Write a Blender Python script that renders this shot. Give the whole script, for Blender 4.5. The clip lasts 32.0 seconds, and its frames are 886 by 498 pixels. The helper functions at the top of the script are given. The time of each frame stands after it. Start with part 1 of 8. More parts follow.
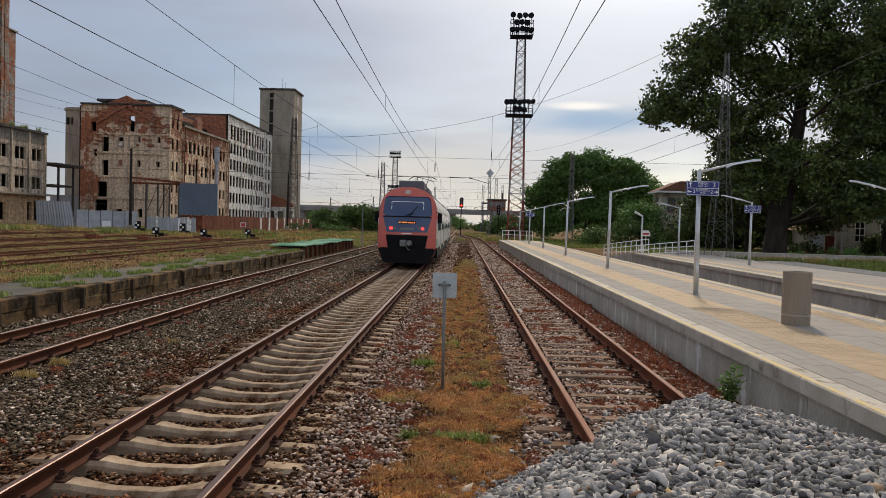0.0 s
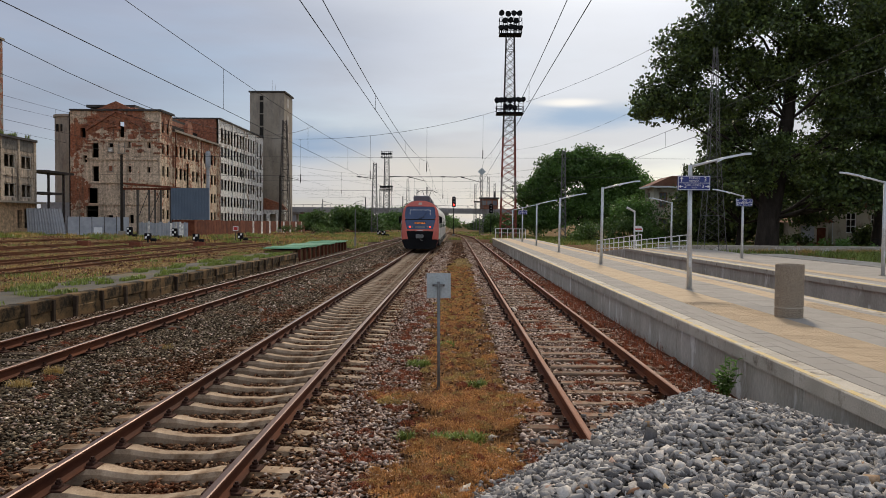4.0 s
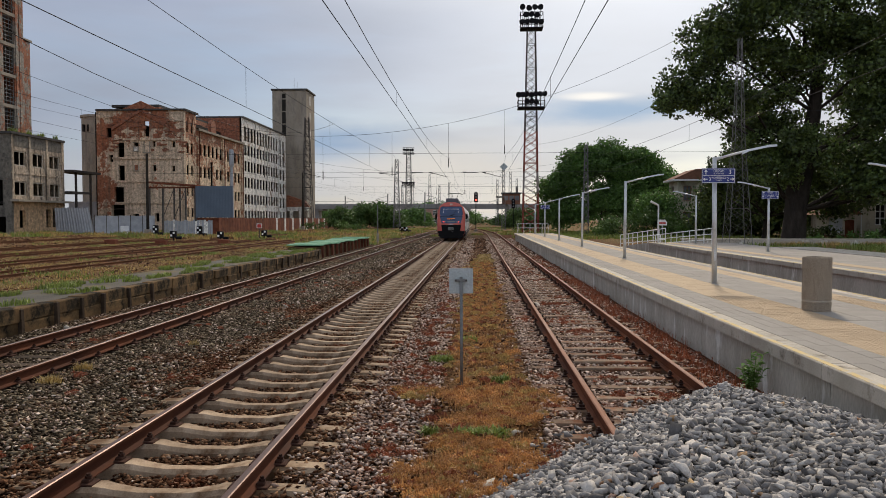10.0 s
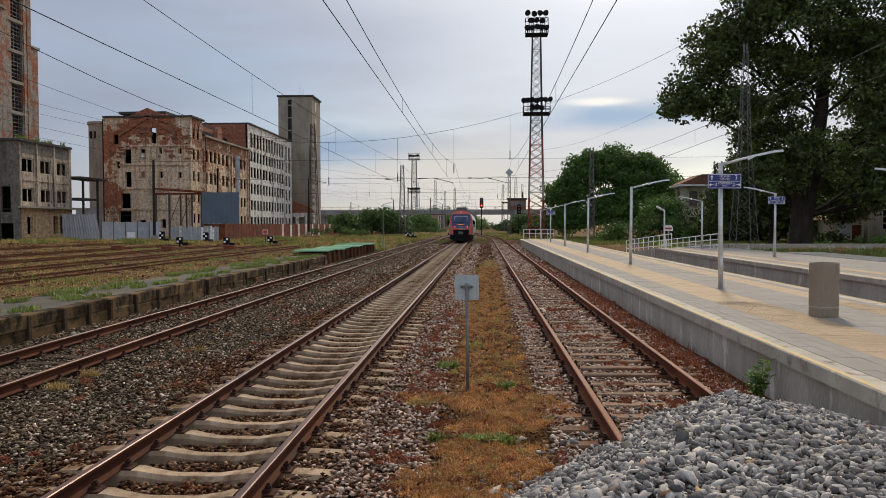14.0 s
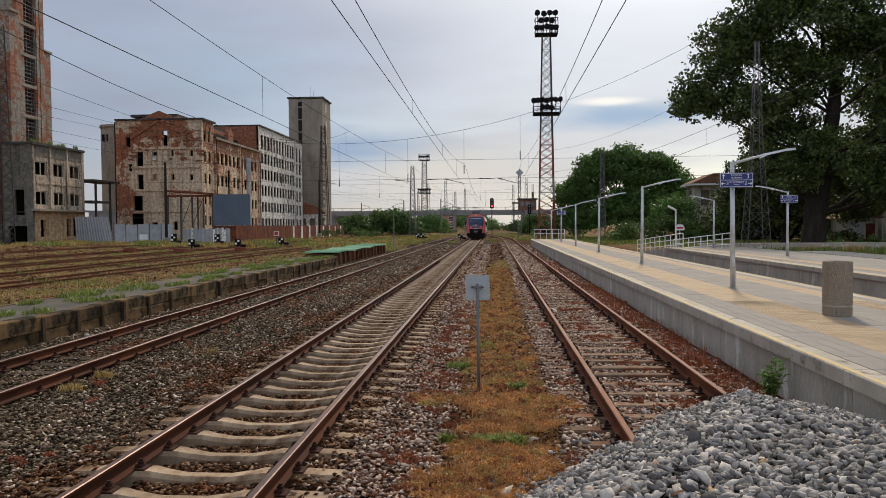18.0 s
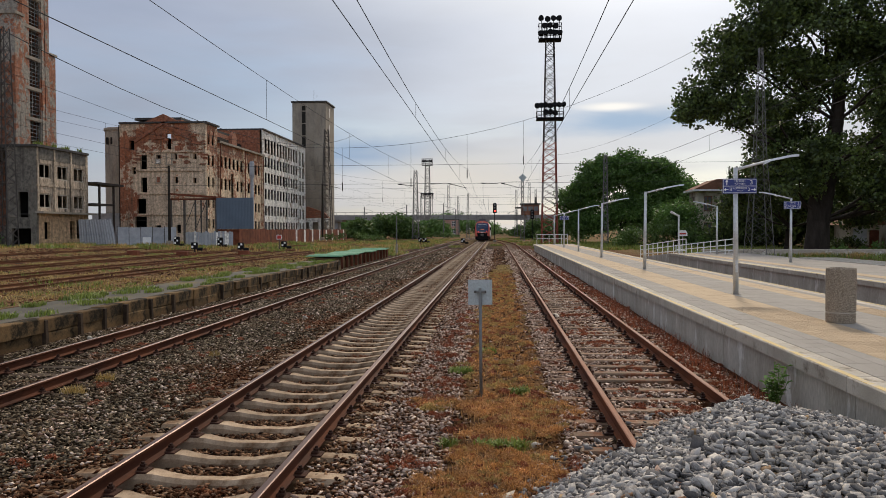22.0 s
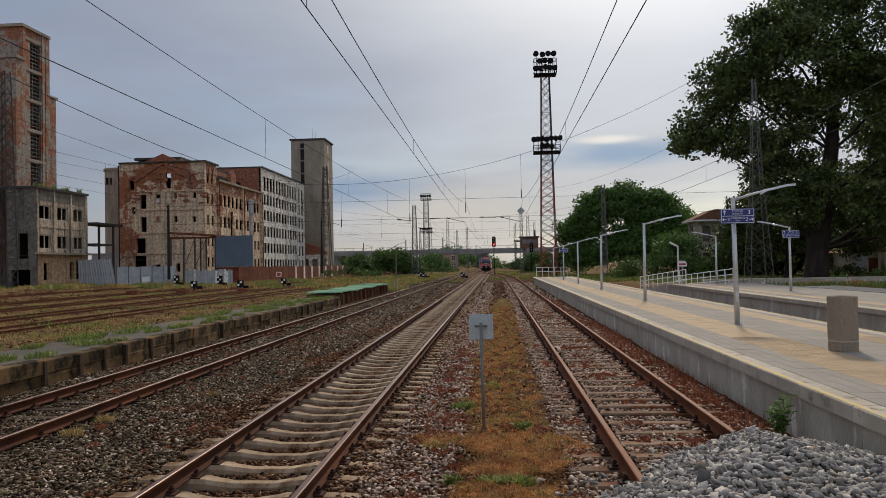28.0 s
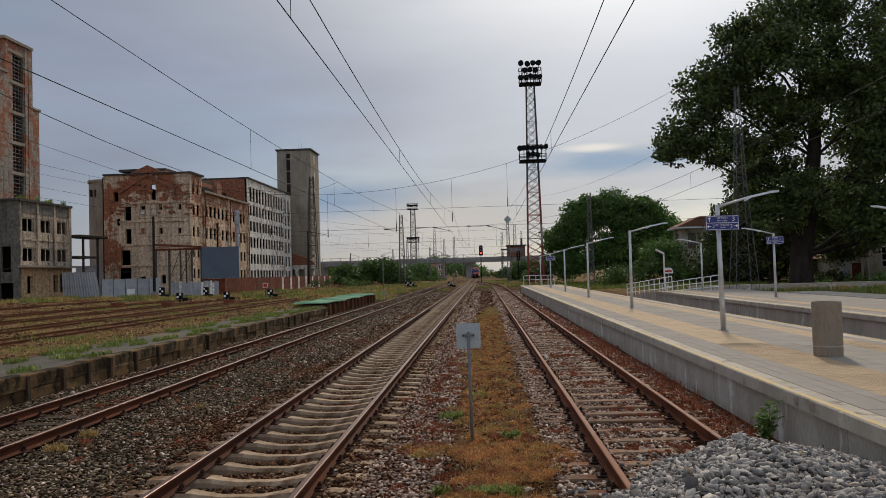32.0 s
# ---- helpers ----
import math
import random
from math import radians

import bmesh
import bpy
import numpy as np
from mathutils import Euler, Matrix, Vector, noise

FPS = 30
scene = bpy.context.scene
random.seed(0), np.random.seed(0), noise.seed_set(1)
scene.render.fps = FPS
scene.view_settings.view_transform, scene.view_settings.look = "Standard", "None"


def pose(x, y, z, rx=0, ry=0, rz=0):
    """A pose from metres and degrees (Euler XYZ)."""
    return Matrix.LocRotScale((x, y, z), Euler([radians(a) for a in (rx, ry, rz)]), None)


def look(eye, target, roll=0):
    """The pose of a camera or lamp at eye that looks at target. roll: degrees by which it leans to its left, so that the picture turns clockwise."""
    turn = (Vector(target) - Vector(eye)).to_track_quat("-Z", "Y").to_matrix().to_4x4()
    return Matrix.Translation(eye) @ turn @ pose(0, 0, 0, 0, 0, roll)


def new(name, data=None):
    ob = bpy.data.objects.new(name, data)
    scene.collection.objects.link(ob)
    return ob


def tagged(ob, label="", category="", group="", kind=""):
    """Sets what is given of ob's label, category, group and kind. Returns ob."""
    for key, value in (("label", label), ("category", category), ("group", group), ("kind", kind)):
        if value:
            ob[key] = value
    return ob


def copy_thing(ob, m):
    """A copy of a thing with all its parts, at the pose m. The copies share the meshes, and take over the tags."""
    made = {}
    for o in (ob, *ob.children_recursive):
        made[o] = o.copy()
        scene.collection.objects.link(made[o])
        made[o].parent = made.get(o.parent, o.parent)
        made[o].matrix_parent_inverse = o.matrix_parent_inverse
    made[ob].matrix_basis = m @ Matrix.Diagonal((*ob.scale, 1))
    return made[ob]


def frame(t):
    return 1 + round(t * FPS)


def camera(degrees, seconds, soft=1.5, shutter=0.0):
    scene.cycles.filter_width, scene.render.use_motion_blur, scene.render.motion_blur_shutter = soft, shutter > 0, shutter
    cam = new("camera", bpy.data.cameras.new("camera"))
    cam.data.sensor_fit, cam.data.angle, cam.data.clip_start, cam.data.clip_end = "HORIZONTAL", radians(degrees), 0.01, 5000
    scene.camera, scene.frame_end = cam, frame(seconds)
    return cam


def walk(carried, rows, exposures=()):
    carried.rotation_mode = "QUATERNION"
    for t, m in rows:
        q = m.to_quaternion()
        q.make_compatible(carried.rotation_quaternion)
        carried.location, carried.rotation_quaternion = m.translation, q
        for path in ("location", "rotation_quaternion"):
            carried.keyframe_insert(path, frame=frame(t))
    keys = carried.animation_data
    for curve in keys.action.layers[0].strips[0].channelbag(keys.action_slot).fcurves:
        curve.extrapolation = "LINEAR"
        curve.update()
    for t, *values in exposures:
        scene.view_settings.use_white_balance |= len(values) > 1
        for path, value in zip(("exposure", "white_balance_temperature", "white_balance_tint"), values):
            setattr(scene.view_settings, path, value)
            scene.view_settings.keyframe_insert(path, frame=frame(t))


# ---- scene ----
cam = camera(61.0, 32.0, soft=0.5)
PATH = [
    (0, (-0.007, 0.007, 2.309), (-0.063, 2.005, 2.242), 1.7),
    (0.5, (-0.006, 0.013, 2.307), (-0.049, 2.01, 2.225), 2.0),
    (1, (-0.004, 0.014, 2.315), (-0.061, 2.011, 2.233), 1.2),
    (1.5, (-0.009, 0.011, 2.316), (-0.062, 2.009, 2.241), 1.0),
    (2, (-0.001, 0.016, 2.318), (-0.065, 2.013, 2.24), 0.6),
    (2.5, (-0.002, 0.015, 2.315), (-0.057, 2.012, 2.241), 0.8),
    (3, (-0.002, 0.008, 2.321), (-0.042, 2.006, 2.247), 0.8),
    (3.5, (-0.005, 0.008, 2.321), (-0.044, 2.006, 2.249), 0.6),
    (5.5, (0.0, 0.003, 2.32), (-0.038, 2.002, 2.26), 0.4),
    (6, (0.001, 0.006, 2.317), (-0.053, 2.004, 2.253), 0.3),
    (6.5, (0.008, 0.011, 2.319), (-0.052, 2.009, 2.249), 0.3),
    (7, (0.006, 0.007, 2.322), (-0.062, 2.004, 2.256), 0.0),
    (7.5, (0.003, 0.013, 2.313), (-0.074, 2.011, 2.243), 0.1),
    (8, (0.0, 0.01, 2.318), (-0.077, 2.007, 2.246), 0.3),
    (8.5, (-0.003, 0.017, 2.316), (-0.075, 2.014, 2.24), 0.3),
    (9, (-0.004, 0.017, 2.313), (-0.084, 2.014, 2.231), 0.3),
    (9.5, (0.002, 0.011, 2.315), (-0.084, 2.008, 2.237), 0.1),
    (10, (0.0, 0.005, 2.316), (-0.098, 2.001, 2.236), 0.0),
    (10.5, (0.008, 0.007, 2.317), (-0.096, 2.003, 2.237), -0.0),
    (11, (0.001, 0.017, 2.32), (-0.094, 2.013, 2.239), -0.1),
    (11.5, (-0.004, 0.014, 2.321), (-0.118, 2.009, 2.233), -0.3),
    (12, (0.002, 0.001, 2.32), (-0.107, 1.996, 2.247), 0.1),
    (12.5, (0.0, 0.006, 2.321), (-0.12, 2.001, 2.254), -0.4),
    (13, (0.006, 0.01, 2.32), (-0.116, 2.005, 2.252), -0.4),
    (13.5, (0.002, 0.013, 2.317), (-0.118, 2.009, 2.252), -0.2),
    (14, (0.0, 0.0, 2.326), (-0.113, 1.996, 2.261), -0.1),
    (14.5, (0.001, 0.017, 2.318), (-0.115, 2.012, 2.251), -0.1),
    (16.5, (0.008, -0.003, 2.323), (-0.124, 1.992, 2.27), -0.5),
    (17, (0.006, -0.007, 2.318), (-0.124, 1.988, 2.266), -0.6),
    (17.5, (-0.001, -0.003, 2.317), (-0.142, 1.991, 2.263), -0.4),
    (18, (0.0, -0.002, 2.322), (-0.141, 1.992, 2.259), -0.4),
    (18.5, (0.008, -0.004, 2.319), (-0.139, 1.989, 2.26), -0.5),
    (19, (0.003, -0.008, 2.32), (-0.137, 1.986, 2.264), -0.5),
    (19.5, (0.0, -0.003, 2.319), (-0.15, 1.99, 2.256), -0.5),
    (20, (0.003, 0.002, 2.316), (-0.148, 1.996, 2.252), -0.5),
    (20.5, (0.009, -0.001, 2.324), (-0.148, 1.992, 2.264), -0.4),
    (21, (0.001, -0.008, 2.32), (-0.156, 1.986, 2.27), -0.3),
    (21.5, (0.003, -0.011, 2.325), (-0.153, 1.982, 2.271), -0.3),
    (22, (-0.003, -0.003, 2.322), (-0.151, 1.991, 2.271), -0.1),
    (22.5, (-0.013, -0.005, 2.317), (-0.179, 1.987, 2.252), 0.1),
    (23, (-0.009, -0.001, 2.337), (-0.189, 1.99, 2.287), -0.3),
    (23.5, (-0.011, -0.005, 2.306), (-0.154, 1.99, 2.289), -0.4),
    (24, (-0.02, 0.002, 2.308), (-0.138, 1.999, 2.333), -0.3),
    (24.5, (-0.009, 0.007, 2.319), (-0.132, 2.003, 2.314), -0.6),
    (25, (-0.003, 0.014, 2.308), (-0.128, 2.011, 2.319), -0.6),
    (25.5, (-0.009, 0.004, 2.321), (-0.149, 1.999, 2.345), -1.0),
    (26, (-0.015, -0.01, 2.319), (-0.15, 1.986, 2.349), -0.7),
    (26.5, (-0.009, -0.007, 2.321), (-0.148, 1.988, 2.352), -0.9),
    (28.5, (-0.007, -0.014, 2.331), (-0.155, 1.98, 2.373), -1.1),
    (29, (-0.003, -0.002, 2.334), (-0.154, 1.992, 2.368), -1.2),
    (29.5, (-0.009, 0.012, 2.332), (-0.14, 2.007, 2.371), -1.1),
    (30, (-0.004, 0.025, 2.33), (-0.12, 2.021, 2.376), -1.2),
    (30.5, (-0.005, 0.009, 2.329), (-0.112, 2.005, 2.392), -1.5),
    (31, (-0.008, 0.009, 2.335), (-0.103, 2.006, 2.407), -1.3),
    (31.5, (0.001, 0.015, 2.333), (-0.098, 2.012, 2.393), -1.5),
    (32, (0.002, -0.002, 2.33), (-0.109, 1.994, 2.394), -1.6),
]
walk(cam, [(t, look(eye, goal, lean)) for t, eye, goal, lean in PATH],
     [(0, -0.06), (22.5, -0.04), (24, -0.12), (26.5, -0.26), (29, -0.37), (32, -0.41)])

# ---------------------------------------------------------------- sky and light
SUN_DIR = Vector((0.17, 0.771, 0.616)).normalized()


def build_world():
    world = bpy.data.worlds.new("overcast_sky")
    scene.world = world
    world.use_nodes = True
    nt = world.node_tree
    nt.nodes.clear()
    N, L = nt.nodes.new, nt.links.new
    out, bg = N("ShaderNodeOutputWorld"), N("ShaderNodeBackground")
    L(bg.outputs[0], out.inputs[0])
    sky = N("ShaderNodeTexSky")
    sky.sky_type, sky.sun_disc = "NISHITA", False
    sky.sun_elevation = math.asin(SUN_DIR.z)
    sky.sun_rotation = math.atan2(SUN_DIR.x, SUN_DIR.y)
    dim = N("ShaderNodeMix")
    dim.data_type, dim.blend_type = "RGBA", "MULTIPLY"
    dim.inputs[0].default_value = 1.0
    L(sky.outputs[0], dim.inputs[6])
    dim.inputs[7].default_value = (0.1, 0.1, 0.1, 1)
    co = N("ShaderNodeTexCoord")
    sep = N("ShaderNodeSeparateXYZ")
    L(co.outputs["Generated"], sep.inputs[0])
    # cloud colour by height above the horizon
    ramp = N("ShaderNodeValToRGB")
    e = ramp.color_ramp.elements
    e[0].position, e[0].color = 0.0, (0.72, 0.675, 0.64, 1)
    e[1].position, e[1].color = 1.0, (0.48, 0.51, 0.58, 1)
    for p, c in ((0.05, (0.76, 0.72, 0.69, 1)), (0.13, (0.58, 0.605, 0.665, 1)), (0.26, (0.385, 0.435, 0.56, 1)), (0.45, (0.45, 0.495, 0.60, 1))):
        el = e.new(p)
        el.color = c
    L(sep.outputs[2], ramp.inputs[0])
    # wide soft cloud masses, stretched level
    mp = N("ShaderNodeMapping")
    mp.inputs["Scale"].default_value = (1.3, 1.3, 5.2)
    L(co.outputs["Generated"], mp.inputs[0])
    n1 = N("ShaderNodeTexNoise")
    n1.inputs["Scale"].default_value, n1.inputs["Detail"].default_value, n1.inputs["Roughness"].default_value = 1.9, 7, 0.52
    L(mp.outputs[0], n1.inputs["Vector"])
    r1 = N("ShaderNodeMapRange")
    r1.inputs[1].default_value, r1.inputs[2].default_value, r1.inputs[3].default_value, r1.inputs[4].default_value = 0.3, 0.7, 0.88, 1.12
    L(n1.outputs[0], r1.inputs[0])
    shade = N("ShaderNodeMix")
    shade.data_type, shade.blend_type = "RGBA", "MULTIPLY"
    shade.inputs[0].default_value = 1.0
    L(ramp.outputs[0], shade.inputs[6])
    L(r1.outputs[0], shade.inputs[7])
    # the veil is thin and bright round the sun
    dot = N("ShaderNodeVectorMath")
    dot.operation = "DOT_PRODUCT"
    dot.inputs[1].default_value = SUN_DIR
    L(co.outputs["Generated"], dot.inputs[0])
    pos = N("ShaderNodeMath")
    pos.operation = "MAXIMUM"
    L(dot.outputs["Value"], pos.inputs[0])
    pos.inputs[1].default_value = 0.0
    lobe = N("ShaderNodeMath")
    lobe.operation = "POWER"
    L(pos.outputs[0], lobe.inputs[0])
    lobe.inputs[1].default_value = 15.0
    lit = N("ShaderNodeMix")
    lit.data_type, lit.blend_type = "RGBA", "ADD"
    L(lobe.outputs[0], lit.inputs[0])
    L(shade.outputs[2], lit.inputs[6])
    lit.inputs[7].default_value = (2.0, 1.85, 1.6, 1)
    # gaps with blue sky low between the clouds
    n2 = N("ShaderNodeTexNoise")
    n2.inputs["Scale"].default_value, n2.inputs["Detail"].default_value = 2.6, 6
    mp2 = N("ShaderNodeMapping")
    mp2.inputs["Scale"].default_value = (1.0, 1.0, 6.0)
    mp2.inputs["Location"].default_value = (3.1, 0.4, 1.7)
    L(co.outputs["Generated"], mp2.inputs[0])
    L(mp2.outputs[0], n2.inputs["Vector"])
    gap = N("ShaderNodeMapRange")
    gap.inputs[1].default_value, gap.inputs[2].default_value, gap.inputs[3].default_value, gap.inputs[4].default_value = 0.5, 0.72, 0.0, 0.5
    L(n2.outputs[0], gap.inputs[0])
    mix = N("ShaderNodeMix")
    mix.data_type = "RGBA"
    L(gap.outputs[0], mix.inputs[0])
    L(lit.outputs[2], mix.inputs[6])
    L(dim.outputs[2], mix.inputs[7])
    # the cloud thins out and brightens away from the storm front, behind the view
    back = N("ShaderNodeMapRange")
    back.interpolation_type = "SMOOTHSTEP"
    for i, x in enumerate((-0.9, 0.35, 1.45, 1.0)):
        back.inputs[i + 1].default_value = x
    L(sep.outputs[1], back.inputs[0])
    whole = N("ShaderNodeMix")
    whole.data_type, whole.blend_type = "RGBA", "MULTIPLY"
    whole.inputs[0].default_value = 1.0
    L(mix.outputs[2], whole.inputs[6])
    L(back.outputs[0], whole.inputs[7])
    # the front is darker and bluer to the left
    west = N("ShaderNodeMapRange")
    west.interpolation_type = "SMOOTHSTEP"
    for i, x in enumerate((-0.62, 0.1, 0.0, 1.0)):
        west.inputs[i + 1].default_value = x
    L(sep.outputs[0], west.inputs[0])
    tint = N("ShaderNodeMix")
    tint.data_type = "RGBA"
    high = N("ShaderNodeMapRange")
    high.interpolation_type = "SMOOTHSTEP"
    for i, x in enumerate((0.08, 0.3, 0.0, 1.0)):
        high.inputs[i + 1].default_value = x
    L(sep.outputs[2], high.inputs[0])
    lift = N("ShaderNodeMath")
    lift.operation = "MAXIMUM"
    L(west.outputs[0], lift.inputs[0])
    L(high.outputs[0], lift.inputs[1])
    L(lift.outputs[0], tint.inputs[0])
    tint.inputs[6].default_value, tint.inputs[7].default_value = (0.66, 0.73, 0.84, 1), (0.97, 0.99, 1.0, 1)
    front = N("ShaderNodeMix")
    front.data_type, front.blend_type = "RGBA", "MULTIPLY"
    front.inputs[0].default_value = 1.0
    L(whole.outputs[2], front.inputs[6])
    L(tint.outputs[2], front.inputs[7])
    # a bright streak of cloud over a blue gap
    last = front.outputs[2]
    for centre, wide, col in (((-0.19, 0.977, 0.1), (5.2, 4.0, 30.0), (0.34, 0.46, 0.64, 1)), ((-0.06, 0.996, 0.055), (6.5, 4.0, 15.0), (0.80, 0.755, 0.69, 1)), ((0.16, 0.978, 0.138), (6.5, 4.0, 44.0), (0.40, 0.54, 0.72, 1)), ((0.147, 0.977, 0.1565), (19.0, 4.0, 150.0), (1.15, 1.1, 1.02, 1))):
        off = N("ShaderNodeVectorMath")
        off.operation = "SUBTRACT"
        L(co.outputs["Generated"], off.inputs[0])
        off.inputs[1].default_value = centre
        far = N("ShaderNodeVectorMath")
        far.operation = "MULTIPLY"
        L(off.outputs[0], far.inputs[0])
        far.inputs[1].default_value = wide
        size = N("ShaderNodeVectorMath")
        size.operation = "LENGTH"
        L(far.outputs[0], size.inputs[0])
        ragged = N("ShaderNodeMath")
        ragged.operation = "ADD"
        L(size.outputs["Value"], ragged.inputs[0])
        nz = N("ShaderNodeTexNoise")
        nz.inputs["Scale"].default_value, nz.inputs["Detail"].default_value = 9.0, 6
        L(mp.outputs[0], nz.inputs["Vector"])
        L(nz.outputs[0], ragged.inputs[1])
        fade = N("ShaderNodeMapRange")
        fade.interpolation_type = "SMOOTHSTEP"
        for i, x in enumerate((0.55, 1.6, 0.9, 0.0)):
            fade.inputs[i + 1].default_value = x
        L(ragged.outputs[0], fade.inputs[0])
        streak = N("ShaderNodeMix")
        streak.data_type = "RGBA"
        L(fade.outputs[0], streak.inputs[0])
        L(last, streak.inputs[6])
        streak.inputs[7].default_value = col
        last = streak.outputs[2]
    L(last, bg.inputs[0])
    bg.inputs[1].default_value = 0.95


build_world()
sun_data = bpy.data.lights.new("sun", "SUN")
sun_data.energy, sun_data.angle, sun_data.color = 2.7, radians(6), (1.0, 0.86, 0.68)
sun = new("sun", sun_data)
sun.matrix_world = look(SUN_DIR * 60, (0, 0, 0))


# ---------------------------------------------------------------- materials
def lin(r, g, b):
    return (r, g, b, 1)


def base_nodes(name):
    m = bpy.data.materials.new(name)
    m.use_nodes = True
    nt = m.node_tree
    return m, nt, nt.nodes["Principled BSDF"]


def tex_noise(nt, vec, scale, detail=4, rough=0.55):
    n = nt.nodes.new("ShaderNodeTexNoise")
    n.inputs["Scale"].default_value, n.inputs["Detail"].default_value, n.inputs["Roughness"].default_value = scale, detail, rough
    nt.links.new(vec, n.inputs["Vector"])
    return n.outputs[0]


def ranged(nt, v, a, b, c, d):
    n = nt.nodes.new("ShaderNodeMapRange")
    for i, x in enumerate((a, b, c, d)):
        n.inputs[i + 1].default_value = x
    nt.links.new(v, n.inputs[0])
    return n.outputs[0]


def mixed(nt, fac, a, b, how="MIX"):
    n = nt.nodes.new("ShaderNodeMix")
    n.data_type, n.blend_type = "RGBA", how
    for sock, v in ((n.inputs[0], fac), (n.inputs[6], a), (n.inputs[7], b)):
        if isinstance(v, (int, float, tuple)):
            sock.default_value = v
        else:
            nt.links.new(v, sock)
    return n.outputs[2]


def mathed(nt, op, a, b=0.0):
    n = nt.nodes.new("ShaderNodeMath")
    n.operation = op
    for sock, v in ((n.inputs[0], a), (n.inputs[1], b)):
        if isinstance(v, (int, float)):
            sock.default_value = v
        else:
            nt.links.new(v, sock)
    return n.outputs[0]


def bumped(nt, bsdf, h, strength, dist):
    n = nt.nodes.new("ShaderNodeBump")
    n.inputs["Strength"].default_value, n.inputs["Distance"].default_value = strength, dist
    nt.links.new(h, n.inputs["Height"])
    nt.links.new(n.outputs[0], bsdf.inputs["Normal"])


def coords(nt, stretch=(1, 1, 1), which="Object"):
    c = nt.nodes.new("ShaderNodeTexCoord")
    mp = nt.nodes.new("ShaderNodeMapping")
    mp.inputs["Scale"].default_value = stretch
    nt.links.new(c.outputs[which], mp.inputs[0])
    return mp.outputs[0]


def mat(name, c1, c2, scale=2.0, rough=0.85, metal=0.0, bump=0.3, bscale=30.0, dist=0.01, c3=None, cut=(0.52, 0.66), s3=1.3, vary=0.0, island=0.0, stretch=(1, 1, 1), contrast=(0.35, 0.65)):
    """Grain and stains at two scales; c3 is a third colour in patches; vary: by object, island: by loose piece."""
    m, nt, b = base_nodes(name)
    v = coords(nt, stretch)
    big = ranged(nt, tex_noise(nt, v, scale, 6, 0.6), *contrast, 0, 1)
    fine = tex_noise(nt, v, bscale, 4, 0.6)
    col = mixed(nt, big, lin(*c1), lin(*c2))
    if c3:
        col = mixed(nt, ranged(nt, tex_noise(nt, v, s3, 7, 0.65), cut[0], cut[1], 0, 1), col, lin(*c3))
    col = mixed(nt, 1.0, col, ranged(nt, fine, 0.25, 0.75, 0.8, 1.2), "MULTIPLY")
    if vary:
        oi = nt.nodes.new("ShaderNodeObjectInfo")
        col = mixed(nt, 1.0, col, ranged(nt, oi.outputs["Random"], 0, 1, 1 - vary, 1 + vary), "MULTIPLY")
    if island:
        g = nt.nodes.new("ShaderNodeNewGeometry")
        col = mixed(nt, 1.0, col, ranged(nt, g.outputs["Random Per Island"], 0, 1, 1 - island, 1 + island), "MULTIPLY")
    nt.links.new(col, b.inputs["Base Color"])
    nt.links.new(ranged(nt, big, 0, 1, rough - 0.07, min(1.0, rough + 0.07)), b.inputs["Roughness"])
    b.inputs["Metallic"].default_value = metal
    if rough > 0.8:
        b.inputs["Specular IOR Level"].default_value = 0.15
    if bump:
        bumped(nt, b, fine, bump, dist)
    return m


def glow_mat(name, c, strength):
    m, nt, b = base_nodes(name)
    b.inputs["Base Color"].default_value = lin(*c)
    b.inputs["Emission Color"].default_value = lin(*c)
    b.inputs["Emission Strength"].default_value = strength
    return m


def plain_mat(name, c, rough=0.5, metal=0.0):
    return mat(name, tuple(x * 0.93 for x in c), tuple(min(1, x * 1.05) for x in c), 3.0, rough, metal, 0.08, 60, 0.003)


def glass_mat(name, c=(0.03, 0.035, 0.045)):
    m, nt, b = base_nodes(name)
    v = coords(nt)
    nt.links.new(mixed(nt, tex_noise(nt, v, 0.8), lin(*c), lin(*(x * 1.8 for x in c))), b.inputs["Base Color"])
    b.inputs["Roughness"].default_value = 0.06
    b.inputs["Specular IOR Level"].default_value = 0.6
    return m


